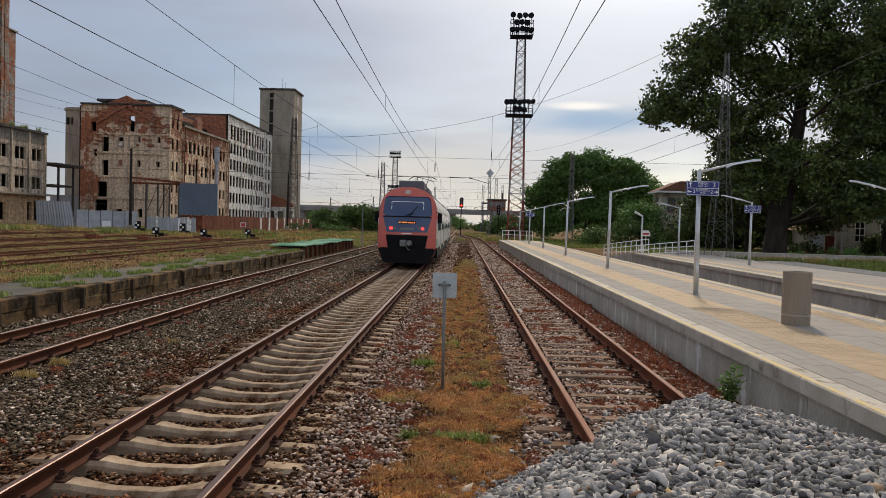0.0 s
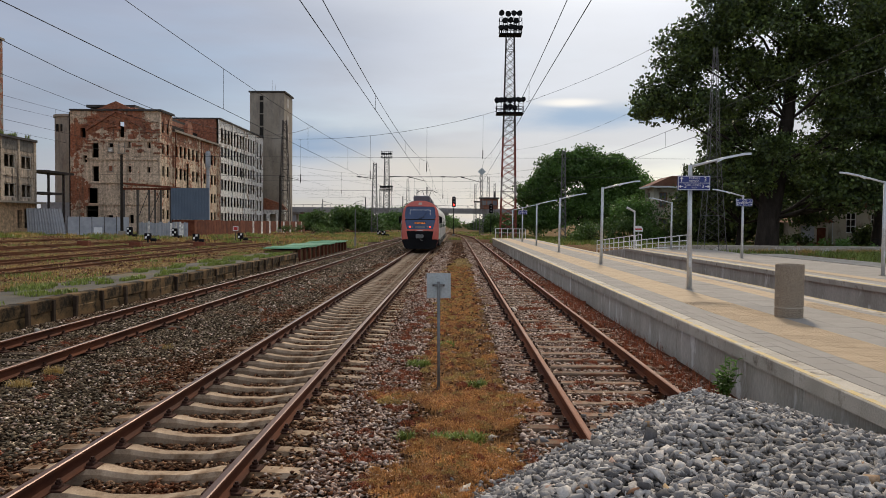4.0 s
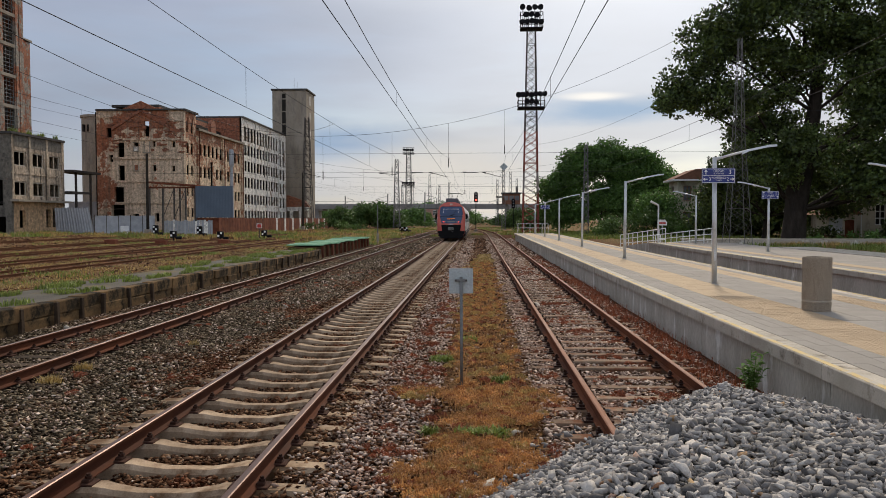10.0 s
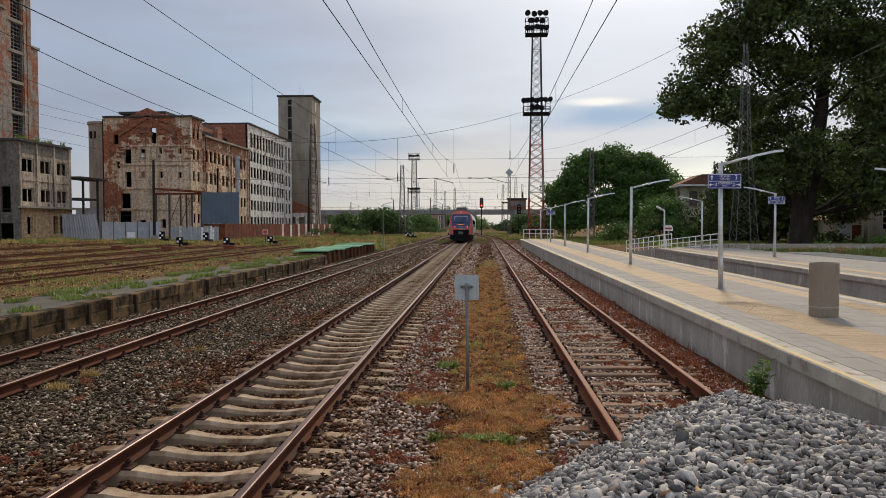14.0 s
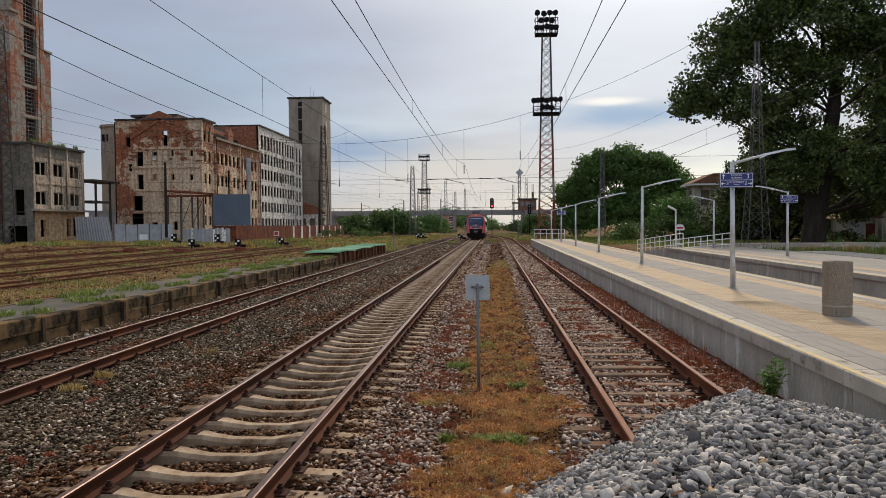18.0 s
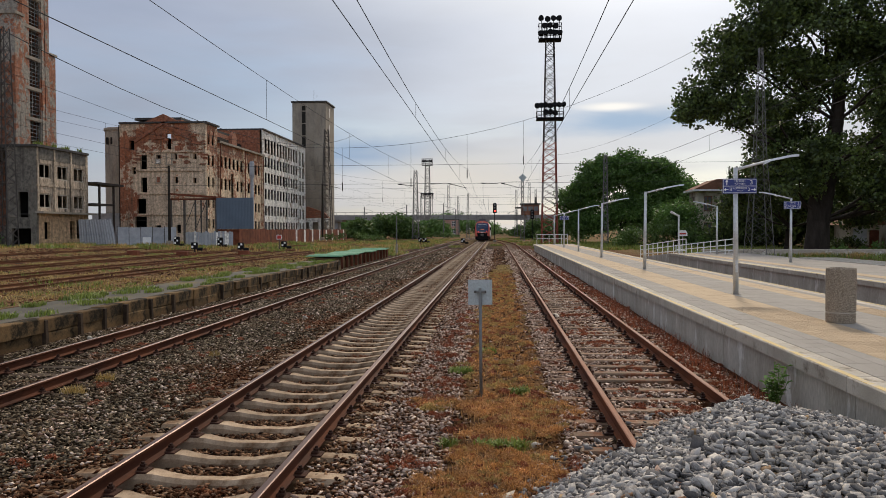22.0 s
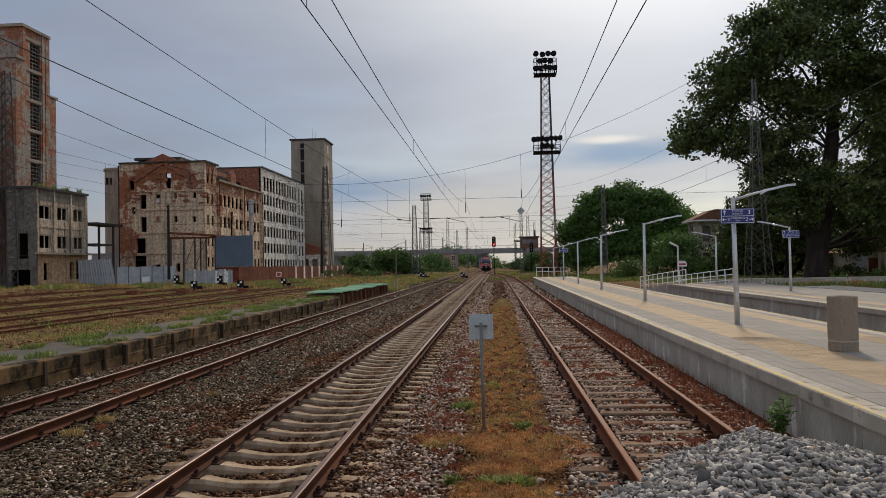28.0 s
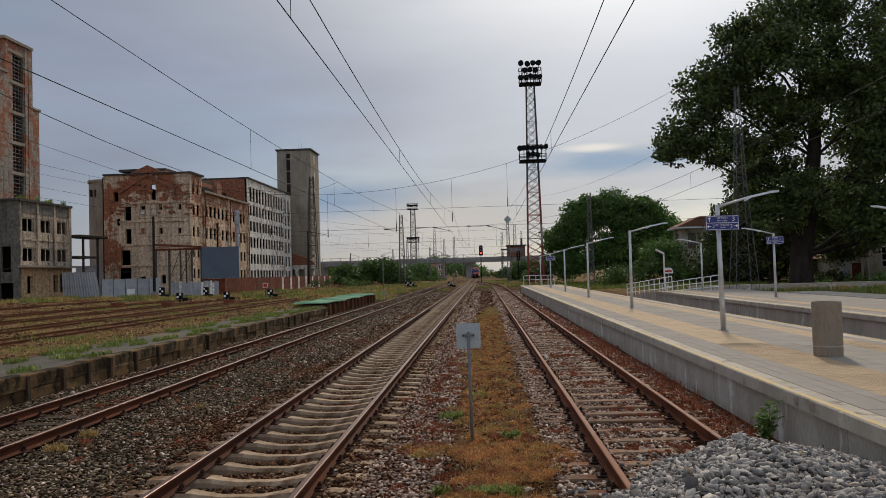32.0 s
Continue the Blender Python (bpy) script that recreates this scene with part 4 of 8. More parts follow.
def build_platform():
    p = thing("platform", "island platform with ochre and grey paving and a yellow edge line", "platform", "platforms", "structure")
    y0 = -6.0
    # wall slabs under the coping, with open joints
    y = y0
    while y < PY1 - 0.1:
        y2 = min(y + 2.4, PY1)
        part("wall_slab", Shape().box(PX0 + 0.1, PX0 + 0.3, y + 0.006, y2 - 0.006, -0.3, PZ - 0.17), M["wall"], p)
        part("coping", Shape().box(PX0, PX0 + 0.3, y + 0.004, y2 - 0.004, PZ - 0.17, PZ, 0.012), M["coping"], p)
        part("coping", Shape().box(PX1 - 0.3, PX1, y + 0.004, y2 - 0.004, PZ - 0.15, PZ, 0.012), M["coping"], p)
        y = y2
    part("wall_slab", Shape().box(PX1 - 0.3, PX1 - 0.1, y0, PY1, -0.3, PZ - 0.152), M["wall"], p)
    part("end_wall", Shape().box(PX0 + 0.3, PX1 - 0.3, PY1 - 0.2, PY1 - 0.01, -0.3, PZ - 0.01), M["wall"], p)
    part("core", Shape().box(PX0 + 0.3, PX1 - 0.3, y0, PY1 - 0.2, -0.3, PZ - 0.05), M["joint"], p)
    # painted edge line
    for a in (PX0 + 0.02, PX1 - 0.1):
        part("edge_line", Shape().box(a, a + 0.075, y0, PY1, PZ - 0.004, PZ + 0.004), M["yellow"], p, "worn yellow painted line")
    return p


def bands():
    """Paving across the platform: from, to, slab length, material."""
    return ((PX0 + 0.3, PX0 + 0.92, 0.4, "grey_paver", 3), (PX0 + 0.92, PX0 + 1.92, 0.34, "ochre_paver", 3), (PX0 + 1.92, PX0 + 3.2, 0.6, "grey_paver", 3),
            (PX0 + 3.2, PX0 + 3.75, 0.34, "ochre_paver", 2), (PX0 + 3.75, PX1 - 0.3, 0.4, "grey_paver", 1))


PLATFORM = build_platform()


def build_paving(p):
    """Slabs of the stretch that the view crosses nearest are pieces; the rest is joined."""
    count = 0
    rest = {"grey_paver": Shape(), "ochre_paver": Shape()}
    for a, b, step, mname, cols in bands():
        w = (b - a) / cols
        s = Shape().box(0.003, w - 0.003, 0.003, step - 0.003, -0.05, 0.0)
        if mname == "ochre_paver":
            for i in range(5):
                for j in range(5):
                    s.box(0.015 + i * (w - 0.03) / 5 + 0.01, 0.015 + (i + 1) * (w - 0.03) / 5 - 0.01, 0.015 + j * (step - 0.03) / 5 + 0.01, 0.015 + (j + 1) * (step - 0.03) / 5 - 0.01, 0.0, 0.002)
        me = s.mesh("paver", M[mname])
        flat = Shape().box(0.0015, w - 0.0015, 0.0015, step - 0.0015, -0.05, 0.0)
        y = -6.0
        while y < PY1 - 0.25:
            for c in range(cols):
                x = a + c * w
                if 6.4 <= y < 15.5 and count < 300:
                    part("paver", me, None, p, m=pose(x, y, PZ + random.uniform(-0.0015, 0.0015)))
                    count += 1
                elif y < 45:
                    d = random.uniform(-0.0015, 0.0015)
                    rest[mname].add([(q[0] + x, q[1] + y, q[2] + PZ + d) for q in flat.v], flat.f)
                elif c == 0:
                    rest[mname].box(a + 0.002, b - 0.002, y + 0.002, y + step - 0.002, PZ - 0.05, PZ)
            y += step
    for mname, s in rest.items():
        tagged(part("paving", s, M[mname], p), kind="stuff")


def build_platform_beyond():
    p = thing("platform", "second concrete platform with a ramp down at its far end", "platform", "platforms", "structure")
    x0, x1, y1 = 11.35, 16.65, 51.5
    y = -4.0
    while y < y1 - 0.1:
        y2 = min(y + 2.4, y1)
        part("wall_slab", Shape().box(x0 + 0.1, x0 + 0.3, y + 0.006, y2 - 0.006, -0.3, PZ - 0.16), M["wall"], p)
        part("coping", Shape().box(x0, x0 + 0.42, y + 0.004, y2 - 0.004, PZ - 0.16, PZ, 0.012), M["coping"], p)
        y = y2
    part("deck", Shape().box(x0 + 0.42, x1, -4, y1, -0.3, PZ - 0.004), M["grey_paver"], p)
    part("tactile_strip", Shape().box(x0 + 1.0, x0 + 1.6, -4, y1, PZ - 0.006, PZ + 0.004), M["ochre_paver"], p, "ochre tactile strip")
    part("edge_line", Shape().box(x0 + 0.075, x0 + 0.175, -4, y1, PZ - 0.004, PZ + 0.004), M["yellow"], p, "worn yellow painted line")
    ramp = Shape().prism([(y1, -0.3), (y1 + 11, -0.3), (y1 + 11, 0.02), (y1, PZ - 0.006)], "x", x0 + 0.1, x0 + 3.2)
    part("ramp", ramp, M["wall"], p)
    q = thing("platform", "low station-side platform edge under the trees", "platform", "platforms", "structure")
    part("wall_slab", Shape().box(20.8, 21.2, -4, 54, -0.3, 0.36), M["wall"], q)
    part("deck", Shape().box(21.2, 23.4, -4, 54, -0.3, 0.355), M["coping"], q)
    w = thing("low_wall", "long low grey concrete wall at the foot of the trees", "wall", "", "structure")
    part("wall_body", Shape().box(17.5, 60, 66, 66.4, -0.2, 0.5), M["wall"], w)
    part("coping", Shape().box(17.4, 60.1, 65.95, 66.45, 0.5, 0.62, 0.02), M["coping"], w)


build_platform_beyond()


def railing(label, x, y0, y1, z0, z1, n, group="ramp railings"):
    """White tubular railing that follows a ramp."""
    r = thing("ramp_railing", label, "railing", group)
    zf = lambda y: z0 + (z1 - z0) * (y - y0) / (y1 - y0)
    for i in range(n + 1):
        y = y0 + (y1 - y0) * i / n
        part("post", Shape().rod((x, y, zf(y) - 0.05), (x, y, zf(y) + 1.0), 0.03, 0.03, 8), M["white"], r)
    for h in (1.0, 0.65, 0.3):
        part("rail_bar", Shape().rod((x, y0, zf(y0) + h), (x, y1, zf(y1) + h), 0.028, 0.028, 8), M["white"], r)
    return r


railing("white tubular steel railing beside the platform ramp", 11.55, 47.5, 62.5, PZ, 0.0, 9)
railing("white tubular steel railing beside the platform ramp", 14.4, 47.5, 62.5, PZ, 0.0, 9)


def end_railing():
    r = thing("end_railing", "white tubular railing closing the far platform end", "railing")
    for i in range(6):
        x = PX0 + 0.4 + i * 0.66
        part("post", Shape().rod((x, PY1 - 0.3, PZ - 0.02), (x, PY1 - 0.3, PZ + 1.05), 0.03, 0.03, 6), M["white"], r)
    for h in (1.05, 0.6):
        part("rail_bar", Shape().rod((PX0 + 0.4, PY1 - 0.3, PZ + h), (PX0 + 3.7, PY1 - 0.3, PZ + h), 0.028, 0.028, 6), M["white"], r)


end_railing()


def lamp_post(side):
    """A square-footed galvanised pole with one slanting arm and a flat lamp head. Its foot is at the origin."""
    t = thing("platform_lamp", "galvanised platform lamp post with one slanting arm", "lamp post", "platform lamp posts")
    H = 3.1
    part("base_plate", Shape().box(-0.1, 0.1, -0.1, 0.1, 0, 0.012, 0.01), M["joint"], t)
    part("pole", Shape().rod((0, 0, 0.01), (0, 0, H), 0.065, 0.05, 14), M["galv"], t, smooth=True)
    part("access_door", Shape().box(-0.03, 0.03, -0.075, -0.055, 0.55, 0.85), M["galv"], t)
    part("arm", Shape().rod((0, 0, H - 0.05), (side * 0.85, 0, H + 0.17), 0.035, 0.03, 10), M["galv"], t, smooth=True)
    s = Shape()
    sec = [(0.66, 0.03, 0.09), (0.82, 0.07, 0.17), (1.3, 0.08, 0.265), (1.5, 0.03, 0.28)]
    p = []
    for x, w, z in sec:
        p += [(side * x, -w, H + z - 0.035), (side * x, w, H + z - 0.035), (side * x, w * 0.7, H + z + 0.02), (side * x, -w * 0.7, H + z + 0.02)]
    f = [(0, 1, 2, 3), (15, 14, 13, 12)]
    for j in range(3):
        f += [(j * 4 + i, (j + 1) * 4 + i, (j + 1) * 4 + (i + 1) % 4, j * 4 + (i + 1) % 4) for i in range(4)]
    part("lamp_head", s.add(p, f), M["galv"], t)
    return t


LAMP_R = lamp_post(1)
LAMP_R.matrix_basis = pose(5.8, 18.9, PZ, 0, -0.6, 0)
for yy, lean in ((30.6, 0.4), (43.3, 0.5), (55.7, 0.0), (68.0, 0.3), (80.0, 0.0)):
    copy_thing(LAMP_R, pose(5.82, yy, PZ, 0, lean, 0))
LAMP_L = lamp_post(-1)
LAMP_L.matrix_basis = pose(14.0, 37.3, PZ)
copy_thing(LAMP_L, pose(14.0, 49.6, PZ))
copy_thing(LAMP_L, pose(14.0, 25.0, PZ))


def words(body, x, z, size, parent, y=-0.028, align="CENTER", name="lettering"):
    cu = bpy.data.curves.new(name, "FONT")
    cu.body, cu.size, cu.align_x, cu.align_y, cu.extrude = body, size, align, "CENTER", 0.001
    cu.materials.append(M["white"])
    ob = new(name, cu)
    ob.parent = parent
    ob.matrix_basis = pose(x, y, z, 90, 0, 0)
    return ob


def arrow(x, z, direction, parent, size=0.1):
    s = Shape()
    a = size
    pts = [(-0.5 * a, -0.09 * a), (0.1 * a, -0.09 * a), (0.1 * a, -0.4 * a), (0.6 * a, 0), (0.1 * a, 0.4 * a), (0.1 * a, 0.09 * a), (-0.5 * a, 0.09 * a)]
    c, sn = {"right": (1, 0), "left": (-1, 0), "up": (0, 1)}[direction]
    pts = [(u * c - v * sn, u * sn + v * c) for u, v in pts]
    s.prism([(x + u, z + v) for u, v in pts], "y", -0.03, -0.026)
    part("arrow", s, M["white"], parent)


def direction_board(x, y, z, top_no, left_no, right_no, s=1.0):
    b = thing("direction_board", "blue enamel platform direction board with white lettering on a lamp post", "sign", "direction boards", m=pose(x, y, z) @ Matrix.Diagonal((s, s, s, 1)))
    w, h = 0.80, 0.36
    panel = part("panel", Shape().box(-w / 2, w / 2, -0.02, 0.02, -h / 2, h / 2, 0.006), M["blue_sign"], b)
    for z0, z1 in ((h / 2 - 0.022, h / 2 - 0.012), (-0.006, 0.006), (-h / 2 + 0.012, -h / 2 + 0.022)):
        part("border", Shape().box(-w / 2 + 0.012, w / 2 - 0.012, -0.0245, -0.019, z0, z1), M["white"], panel)
    for x0 in (-w / 2 + 0.012, w / 2 - 0.022):
        part("border", Shape().box(x0, x0 + 0.01, -0.0245, -0.019, -h / 2 + 0.022, h / 2 - 0.022), M["white"], panel)
    words("ПЕРОН", 0, 0.115, 0.075, panel)
    words("PLATFORM", 0, 0.05, 0.05, panel)
    words(top_no, 0.27, 0.085, 0.15, panel)
    words("КОЛОВОЗ", 0, -0.055, 0.068, panel)
    words("TRACK", 0, -0.115, 0.045, panel)
    words(left_no, -0.215, -0.085, 0.12, panel)
    words(right_no, 0.215, -0.085, 0.12, panel)
    arrow(-0.31, 0.085, "up", panel, 0.11)
    arrow(-0.32, -0.085, "left", panel, 0.1)
    arrow(0.32, -0.085, "right", panel, 0.1)
    for zz in (-0.1, 0.1):
        part("clamp", Shape().box(-0.075, 0.075, 0.02, 0.15, zz - 0.02, zz + 0.02), M["galv"], b)


direction_board(5.82, 18.75, PZ + 2.64, "3", "3", "2")
direction_board(14.0, 37.15, PZ + 2.74, "2", "2", "1")
direction_board(5.82, 67.85, PZ + 2.64, "3", "3", "2")


def litter_bin():
    b = thing("litter_bin", "round exposed-aggregate concrete litter bin on the platform", "litter bin", m=pose(5.83, 13.3, PZ))
    prof = [(0.225, 0.0), (0.232, 0.01), (0.235, 0.16), (0.225, 0.165), (0.225, 0.185), (0.236, 0.19), (0.236, 0.91), (0.228, 0.93), (0.19, 0.93), (0.185, 0.885), (0.185, 0.3)]
    part("drum", Shape().lathe(prof, n=32), M["aggregate"], b, smooth=False)
    part("ring", Shape().lathe([(0.224, 0.163), (0.229, 0.166), (0.229, 0.186), (0.224, 0.189)], n=32), M["coping"], b, "smooth pale concrete ring")
    part("liner", Shape().lathe([(0.17, 0.28), (0.178, 0.8), (0.172, 0.8), (0.165, 0.3)], n=20), M["dark_steel"], b, "dark steel liner")


litter_bin()


def marker_sign():
    t = thing("track_marker_sign", "small square sign, grey back showing, on a thin post", "sign", m=pose(-0.245, 10.3, 0, 0, -0.5, 0))
    part("post", Shape().rod((0, 0, -0.2), (0, 0, 1.52), 0.022, 0.022, 10), M["dull_steel"], t, smooth=True)
    part("plate", Shape().box(-0.165, 0.165, 0.03, 0.035, 1.29, 1.635), M["sign_back"], t, "pale grey-blue sheet plate")
    part("clamp", Shape().box(-0.085, 0.085, -0.02, 0.03, 1.455, 1.49, 0.006), M["dull_steel"], t)
    for sx in (-1, 1):
        part("bolt", Shape().rod((sx * 0.07, -0.03, 1.472), (sx * 0.07, 0.03, 1.472), 0.012, 0.012, 6), M["dark_steel"], t)


marker_sign()


# ---------------------------------------------------------------- old goods platform beside the yard
def old_platform():
    t = thing("goods_platform", "crumbling low goods platform of mossy blocks, weeds on its asphalt", "platform", "platforms", "structure")
    rng = random.Random(4)
    y = 4.0
    while y < 44:
        L = rng.uniform(1.0, 1.5)
        lean = rng.uniform(-1.5, 1.5)
        for z0, z1 in ((-0.2, 0.2), (0.21, 0.5)):
            part("block", Shape().box(-0.15, 0.15, 0.012, L - 0.012, z0, z1 + rng.uniform(-0.02, 0.015), 0.02), M["block"], t, m=pose(-9.55 + rng.uniform(-0.025, 0.03), y, 0, 0, lean, rng.uniform(-0.6, 0.6)))
        if rng.random() < 0.75:
            part("upright", Shape().box(-0.05, 0.05, -0.05, 0.05, -0.2, 0.46, 0.006), M["wood_sleeper"], t, m=pose(-9.375, y, 0, 0, rng.uniform(-2, 2), 0))
        y += L
    part("deck", Shape().box(-11.75, -9.7, 4, 44.8, -0.2, 0.455), M["asphalt"], t)
    part("kerb", Shape().box(-11.9, -11.75, 4, 44.8, -0.2, 0.47), M["block"], t)


old_platform()


def green_deck():
    t = thing("loading_ramp", "low loading ramp with a faded green boarded top", "loading ramp")
    y = 45.0
    i = 0
    while y < 65:
        z = 0.70 + 0.035 * math.sin(i * 0.5) + 0.02 * math.sin(i * 1.7)
        part("board", Shape().box(-11.7, -9.5, y, y + 0.48, z, z + 0.05), M["green_board"], t, m=pose(0, 0, 0))
        y += 0.5
        i += 1
    for j in range(13):
        y = 45.2 + j * 1.54
        part("post", Shape().box(-9.62, -9.48, y, y + 0.14, -0.2, 0.66), M["rust_sheet"], t)
        part("panel", Shape().box(-9.72, -9.64, y + 0.07, y + 1.5, -0.2, 0.62), M["block"], t)
    part("core", Shape().box(-11.6, -9.75, 45, 65, -0.2, 0.6), M["block"], t)


green_deck()


# ---------------------------------------------------------------- yard tracks
def yard():
    for k, (cx, y0, y1) in enumerate(((-19.4, -10, 190), (-23.8, -10, 240), (-28.9, 0, 250), (-33.6, 10, 260), (-40.5, 30, 180))):
        t = thing("yard_track", "rusty disused yard track sunk in dry grass", "railway track", "yard tracks", "structure")
        bend = lambda y, cx=cx: cx + (cx + 19.0) * -0.45 * float(smooth(90, 250, np.float64(y)))
        for sx in (-1, 1):
            line = rail_line(lambda y: bend(y) + sx * GAUGE / 2, y0, y1, 88, float(ground_z(cx, 50)) - 0.045)
            part("rail", Shape().sweep(RAIL, line), M["yard_rail"], t)
        me = TIMBER.mesh("sleeper", M["wood_sleeper"])
        rng = random.Random(k)
        y = 18.0
        while y < 88:
            part("sleeper", me, None, t, m=pose(cx + rng.uniform(-0.06, 0.06), y, float(ground_z(cx, y)) - 0.035, 0, 0, rng.uniform(-1.5, 1.5)))
            y += rng.choice((0.7, 1.4, 2.1)) if cx > -24 else rng.choice((1.4, 2.8))


yard()


# ---------------------------------------------------------------- buildings
def pierced(u0, u1, z0, z1, holes, place, depth):
    """A wall with openings: place(u, z, d) gives the point at depth d behind the face. Holes are (u0, u1, z0, z1)."""
    us = sorted({u0, u1, *[h[i] for h in holes for i in (0, 1)]})
    zs = sorted({z0, z1, *[h[i] for h in holes for i in (2, 3)]})
    us, zs = [u for u in us if u0 <= u <= u1], [z for z in zs if z0 <= z <= z1]
    s = Shape()

    def is_open(u, z):
        return any(h[0] < u < h[1] and h[2] < z < h[3] for h in holes)
    for a, b in zip(us, us[1:]):
        for c, d in zip(zs, zs[1:]):
            if not is_open((a + b) / 2, (c + d) / 2):
                s.add([place(a, c, 0), place(b, c, 0), place(b, d, 0), place(a, d, 0)], [(0, 1, 2, 3)])
                s.add([place(a, c, depth), place(b, c, depth), place(b, d, depth), place(a, d, depth)], [(3, 2, 1, 0)])
    for a, b, c, d in holes:
        for p, q in (((a, c), (b, c)), ((b, c), (b, d)), ((b, d), (a, d)), ((a, d), (a, c))):
            s.add([place(*p, 0), place(*q, 0), place(*q, depth), place(*p, depth)], [(0, 1, 2, 3)])
    s.add([place(u0, z1, 0), place(u1, z1, 0), place(u1, z1, depth), place(u0, z1, depth)], [(0, 1, 2, 3)])
    for u in (u0, u1):
        s.add([place(u, z0, 0), place(u, z1, 0), place(u, z1, depth), place(u, z0, depth)], [(0, 1, 2, 3)])
    return s


def window_frame(w, h, bars_u, bars_z, t=0.07):
    """A frame standing in the plane y = 0 of its own space, with glazing bars."""
    s = Shape()
    s.box(0, t, -0.04, 0.04, 0, h).box(w - t, w, -0.04, 0.04, 0, h).box(t, w - t, -0.04, 0.04, 0, t).box(t, w - t, -0.04, 0.04, h - t, h)
    for i in range(1, bars_u + 1):
        s.box(w * i / (bars_u + 1) - t / 2, w * i / (bars_u + 1) + t / 2, -0.03, 0.03, t, h - t)
    for i in range(1, bars_z + 1):
        s.box(t, w - t, -0.029, 0.029, h * i / (bars_z + 1) - t / 2, h * i / (bars_z + 1) + t / 2)
    return s


MX, MY = -45.8, 115.0


def build_mill():
    b = thing("mill_building", "long derelict mill with peeling plaster, bare brick and empty windows", "building")
    face = lambda u, z, d: (u, MY + d, z)
    side = lambda u, z, d: (MX - d, u, z)
    rng = random.Random(8)
    # gable end
    x0, x1 = MX - 13.9, MX
    holes = [(-58.1, -57.3, 15.0, 16.5), (-52.15, -51.3, 15.1, 17.5), (-56.4, -55.3, 11.95, 14.2), (-53.8, -53.05, 12.9, 14.2), (-50.8, -50.35, 13.45, 14.4), (-47.8, -47.25, 13.45, 14.35),
             (-56.3, -55.3, 8.3, 10.65), (-50.85, -50.3, 9.7, 10.7), (-47.85, -47.3, 9.7, 10.55), (-57.0, -55.5, 4.95, 7.3), (-57.4, -55.4, 1.9, 4.5), (-54.0, -53.1, 2.2, 3.1), (-50.6, -49.9, 1.9, 3.2), (-57.7, -57.1, 11.2, 12.3)]
    # windows walled up with brick or boarded, set back in their reveals
    for xa, xb, za, zb, mname in ((-52.1, -51.25, 12.7, 14.4, "mill"), (-53.7, -53.1, 9.85, 10.7, "mill_brick"), (-53.8, -53.05, 12.9, 13.6, "mill_white")):
        part("walled_window", Shape().box(xa + 0.05, xb - 0.05, MY - 0.05, MY + 0.2, za, zb), M[mname], b)
        part("window_surround", Shape().box(xa - 0.08, xa + 0.05, MY - 0.1, MY + 0.01, za, zb).box(xb - 0.05, xb + 0.08, MY - 0.1, MY + 0.01, za, zb).box(xa - 0.15, xb + 0.15, MY - 0.16, MY + 0.01, za - 0.15, za), M["old_concrete"], b)
    part("gable_wall", pierced(x0, x1, -0.5, 19.1, holes, face, 0.6), M["mill"], b, "plastered gable wall with exposed brick")
    ridge = Shape().prism([(-56.3, 19.1), (-52.6, 20.6), (-49.4, 19.1)], "y", MY, MY + 0.6)
    part("gable_top", ridge, M["mill_brick"], b)
    # broken brick band with the remains of cornices on the gable
    for xa, xb, z, h, d in ((-57.0, -46.2, 14.55, 0.25, 0.22), (-57.2, -46.0, 11.62, 0.26, 0.2), (-56.8, -46.0, 8.0, 0.24, 0.18), (-56.8, -46.0, 4.7, 0.24, 0.18), (-59.7, -55.6, 18.0, 0.2, 0.14), (-49.4, -46.0, 17.4, 0.2, 0.14)):
        part("cornice", Shape().box(xa, xb, MY - d, MY + 0.003, z, z + h), M["mill"], b)
    for k in range(2):
        pts = [(-57.2, 16.0), (-52.5, 18.9)] if k == 0 else [(-52.5, 18.9), (-48.0, 16.2)]
        s = Shape()
        (ua, za), (ub, zb) = pts
        s.add([(ua, MY - 0.3, za), (ub, MY - 0.3, zb), (ub, MY - 0.3, zb + 0.5), (ua, MY - 0.3, za + 0.5), (ua, MY + 0.002, za), (ub, MY + 0.002, zb), (ub, MY + 0.002, zb + 0.5), (ua, MY + 0.002, za + 0.5)],
              [(0, 1, 2, 3), (4, 7, 6, 5), (0, 4, 5, 1), (3, 2, 6, 7), (0, 3, 7, 4), (1, 5, 6, 2)])
        part("raking_cornice", s, M["mill_brick"], b)
    for k in range(150):
        u = rng.uniform(-1, 1)
        x, z = -52.6 + u * 6.4, rng.uniform(12.6, 19.4 - abs(u) * 3.0)
        if any(h[0] - 0.6 < x < h[1] + 0.2 and h[2] - 0.3 < z < h[3] + 0.2 for h in holes):
            continue
        w, h = rng.uniform(0.25, 1.1), rng.uniform(0.12, 0.4)
        part("broken_brick", Shape().box(x, x + w, MY - rng.uniform(0.06, 0.26), MY + 0.004, z, z + h), M["mill_brick"] if rng.random() < 0.75 else M["mill"], b)
    # corner block
    holes = [(y, y + 0.9, z, z + h) for z, h in ((2.6, 1.5), (5.9, 1.5), (9.2, 1.6), (12.6, 1.7), (15.9, 2.3)) for y in (115.9, 117.7)]
    part("corner_wall", pierced(MY + 0.6, 120, -0.5, 19.1, holes, side, 0.16), M["mill_side"], b)
    # middle part with lower eaves
    holes = []
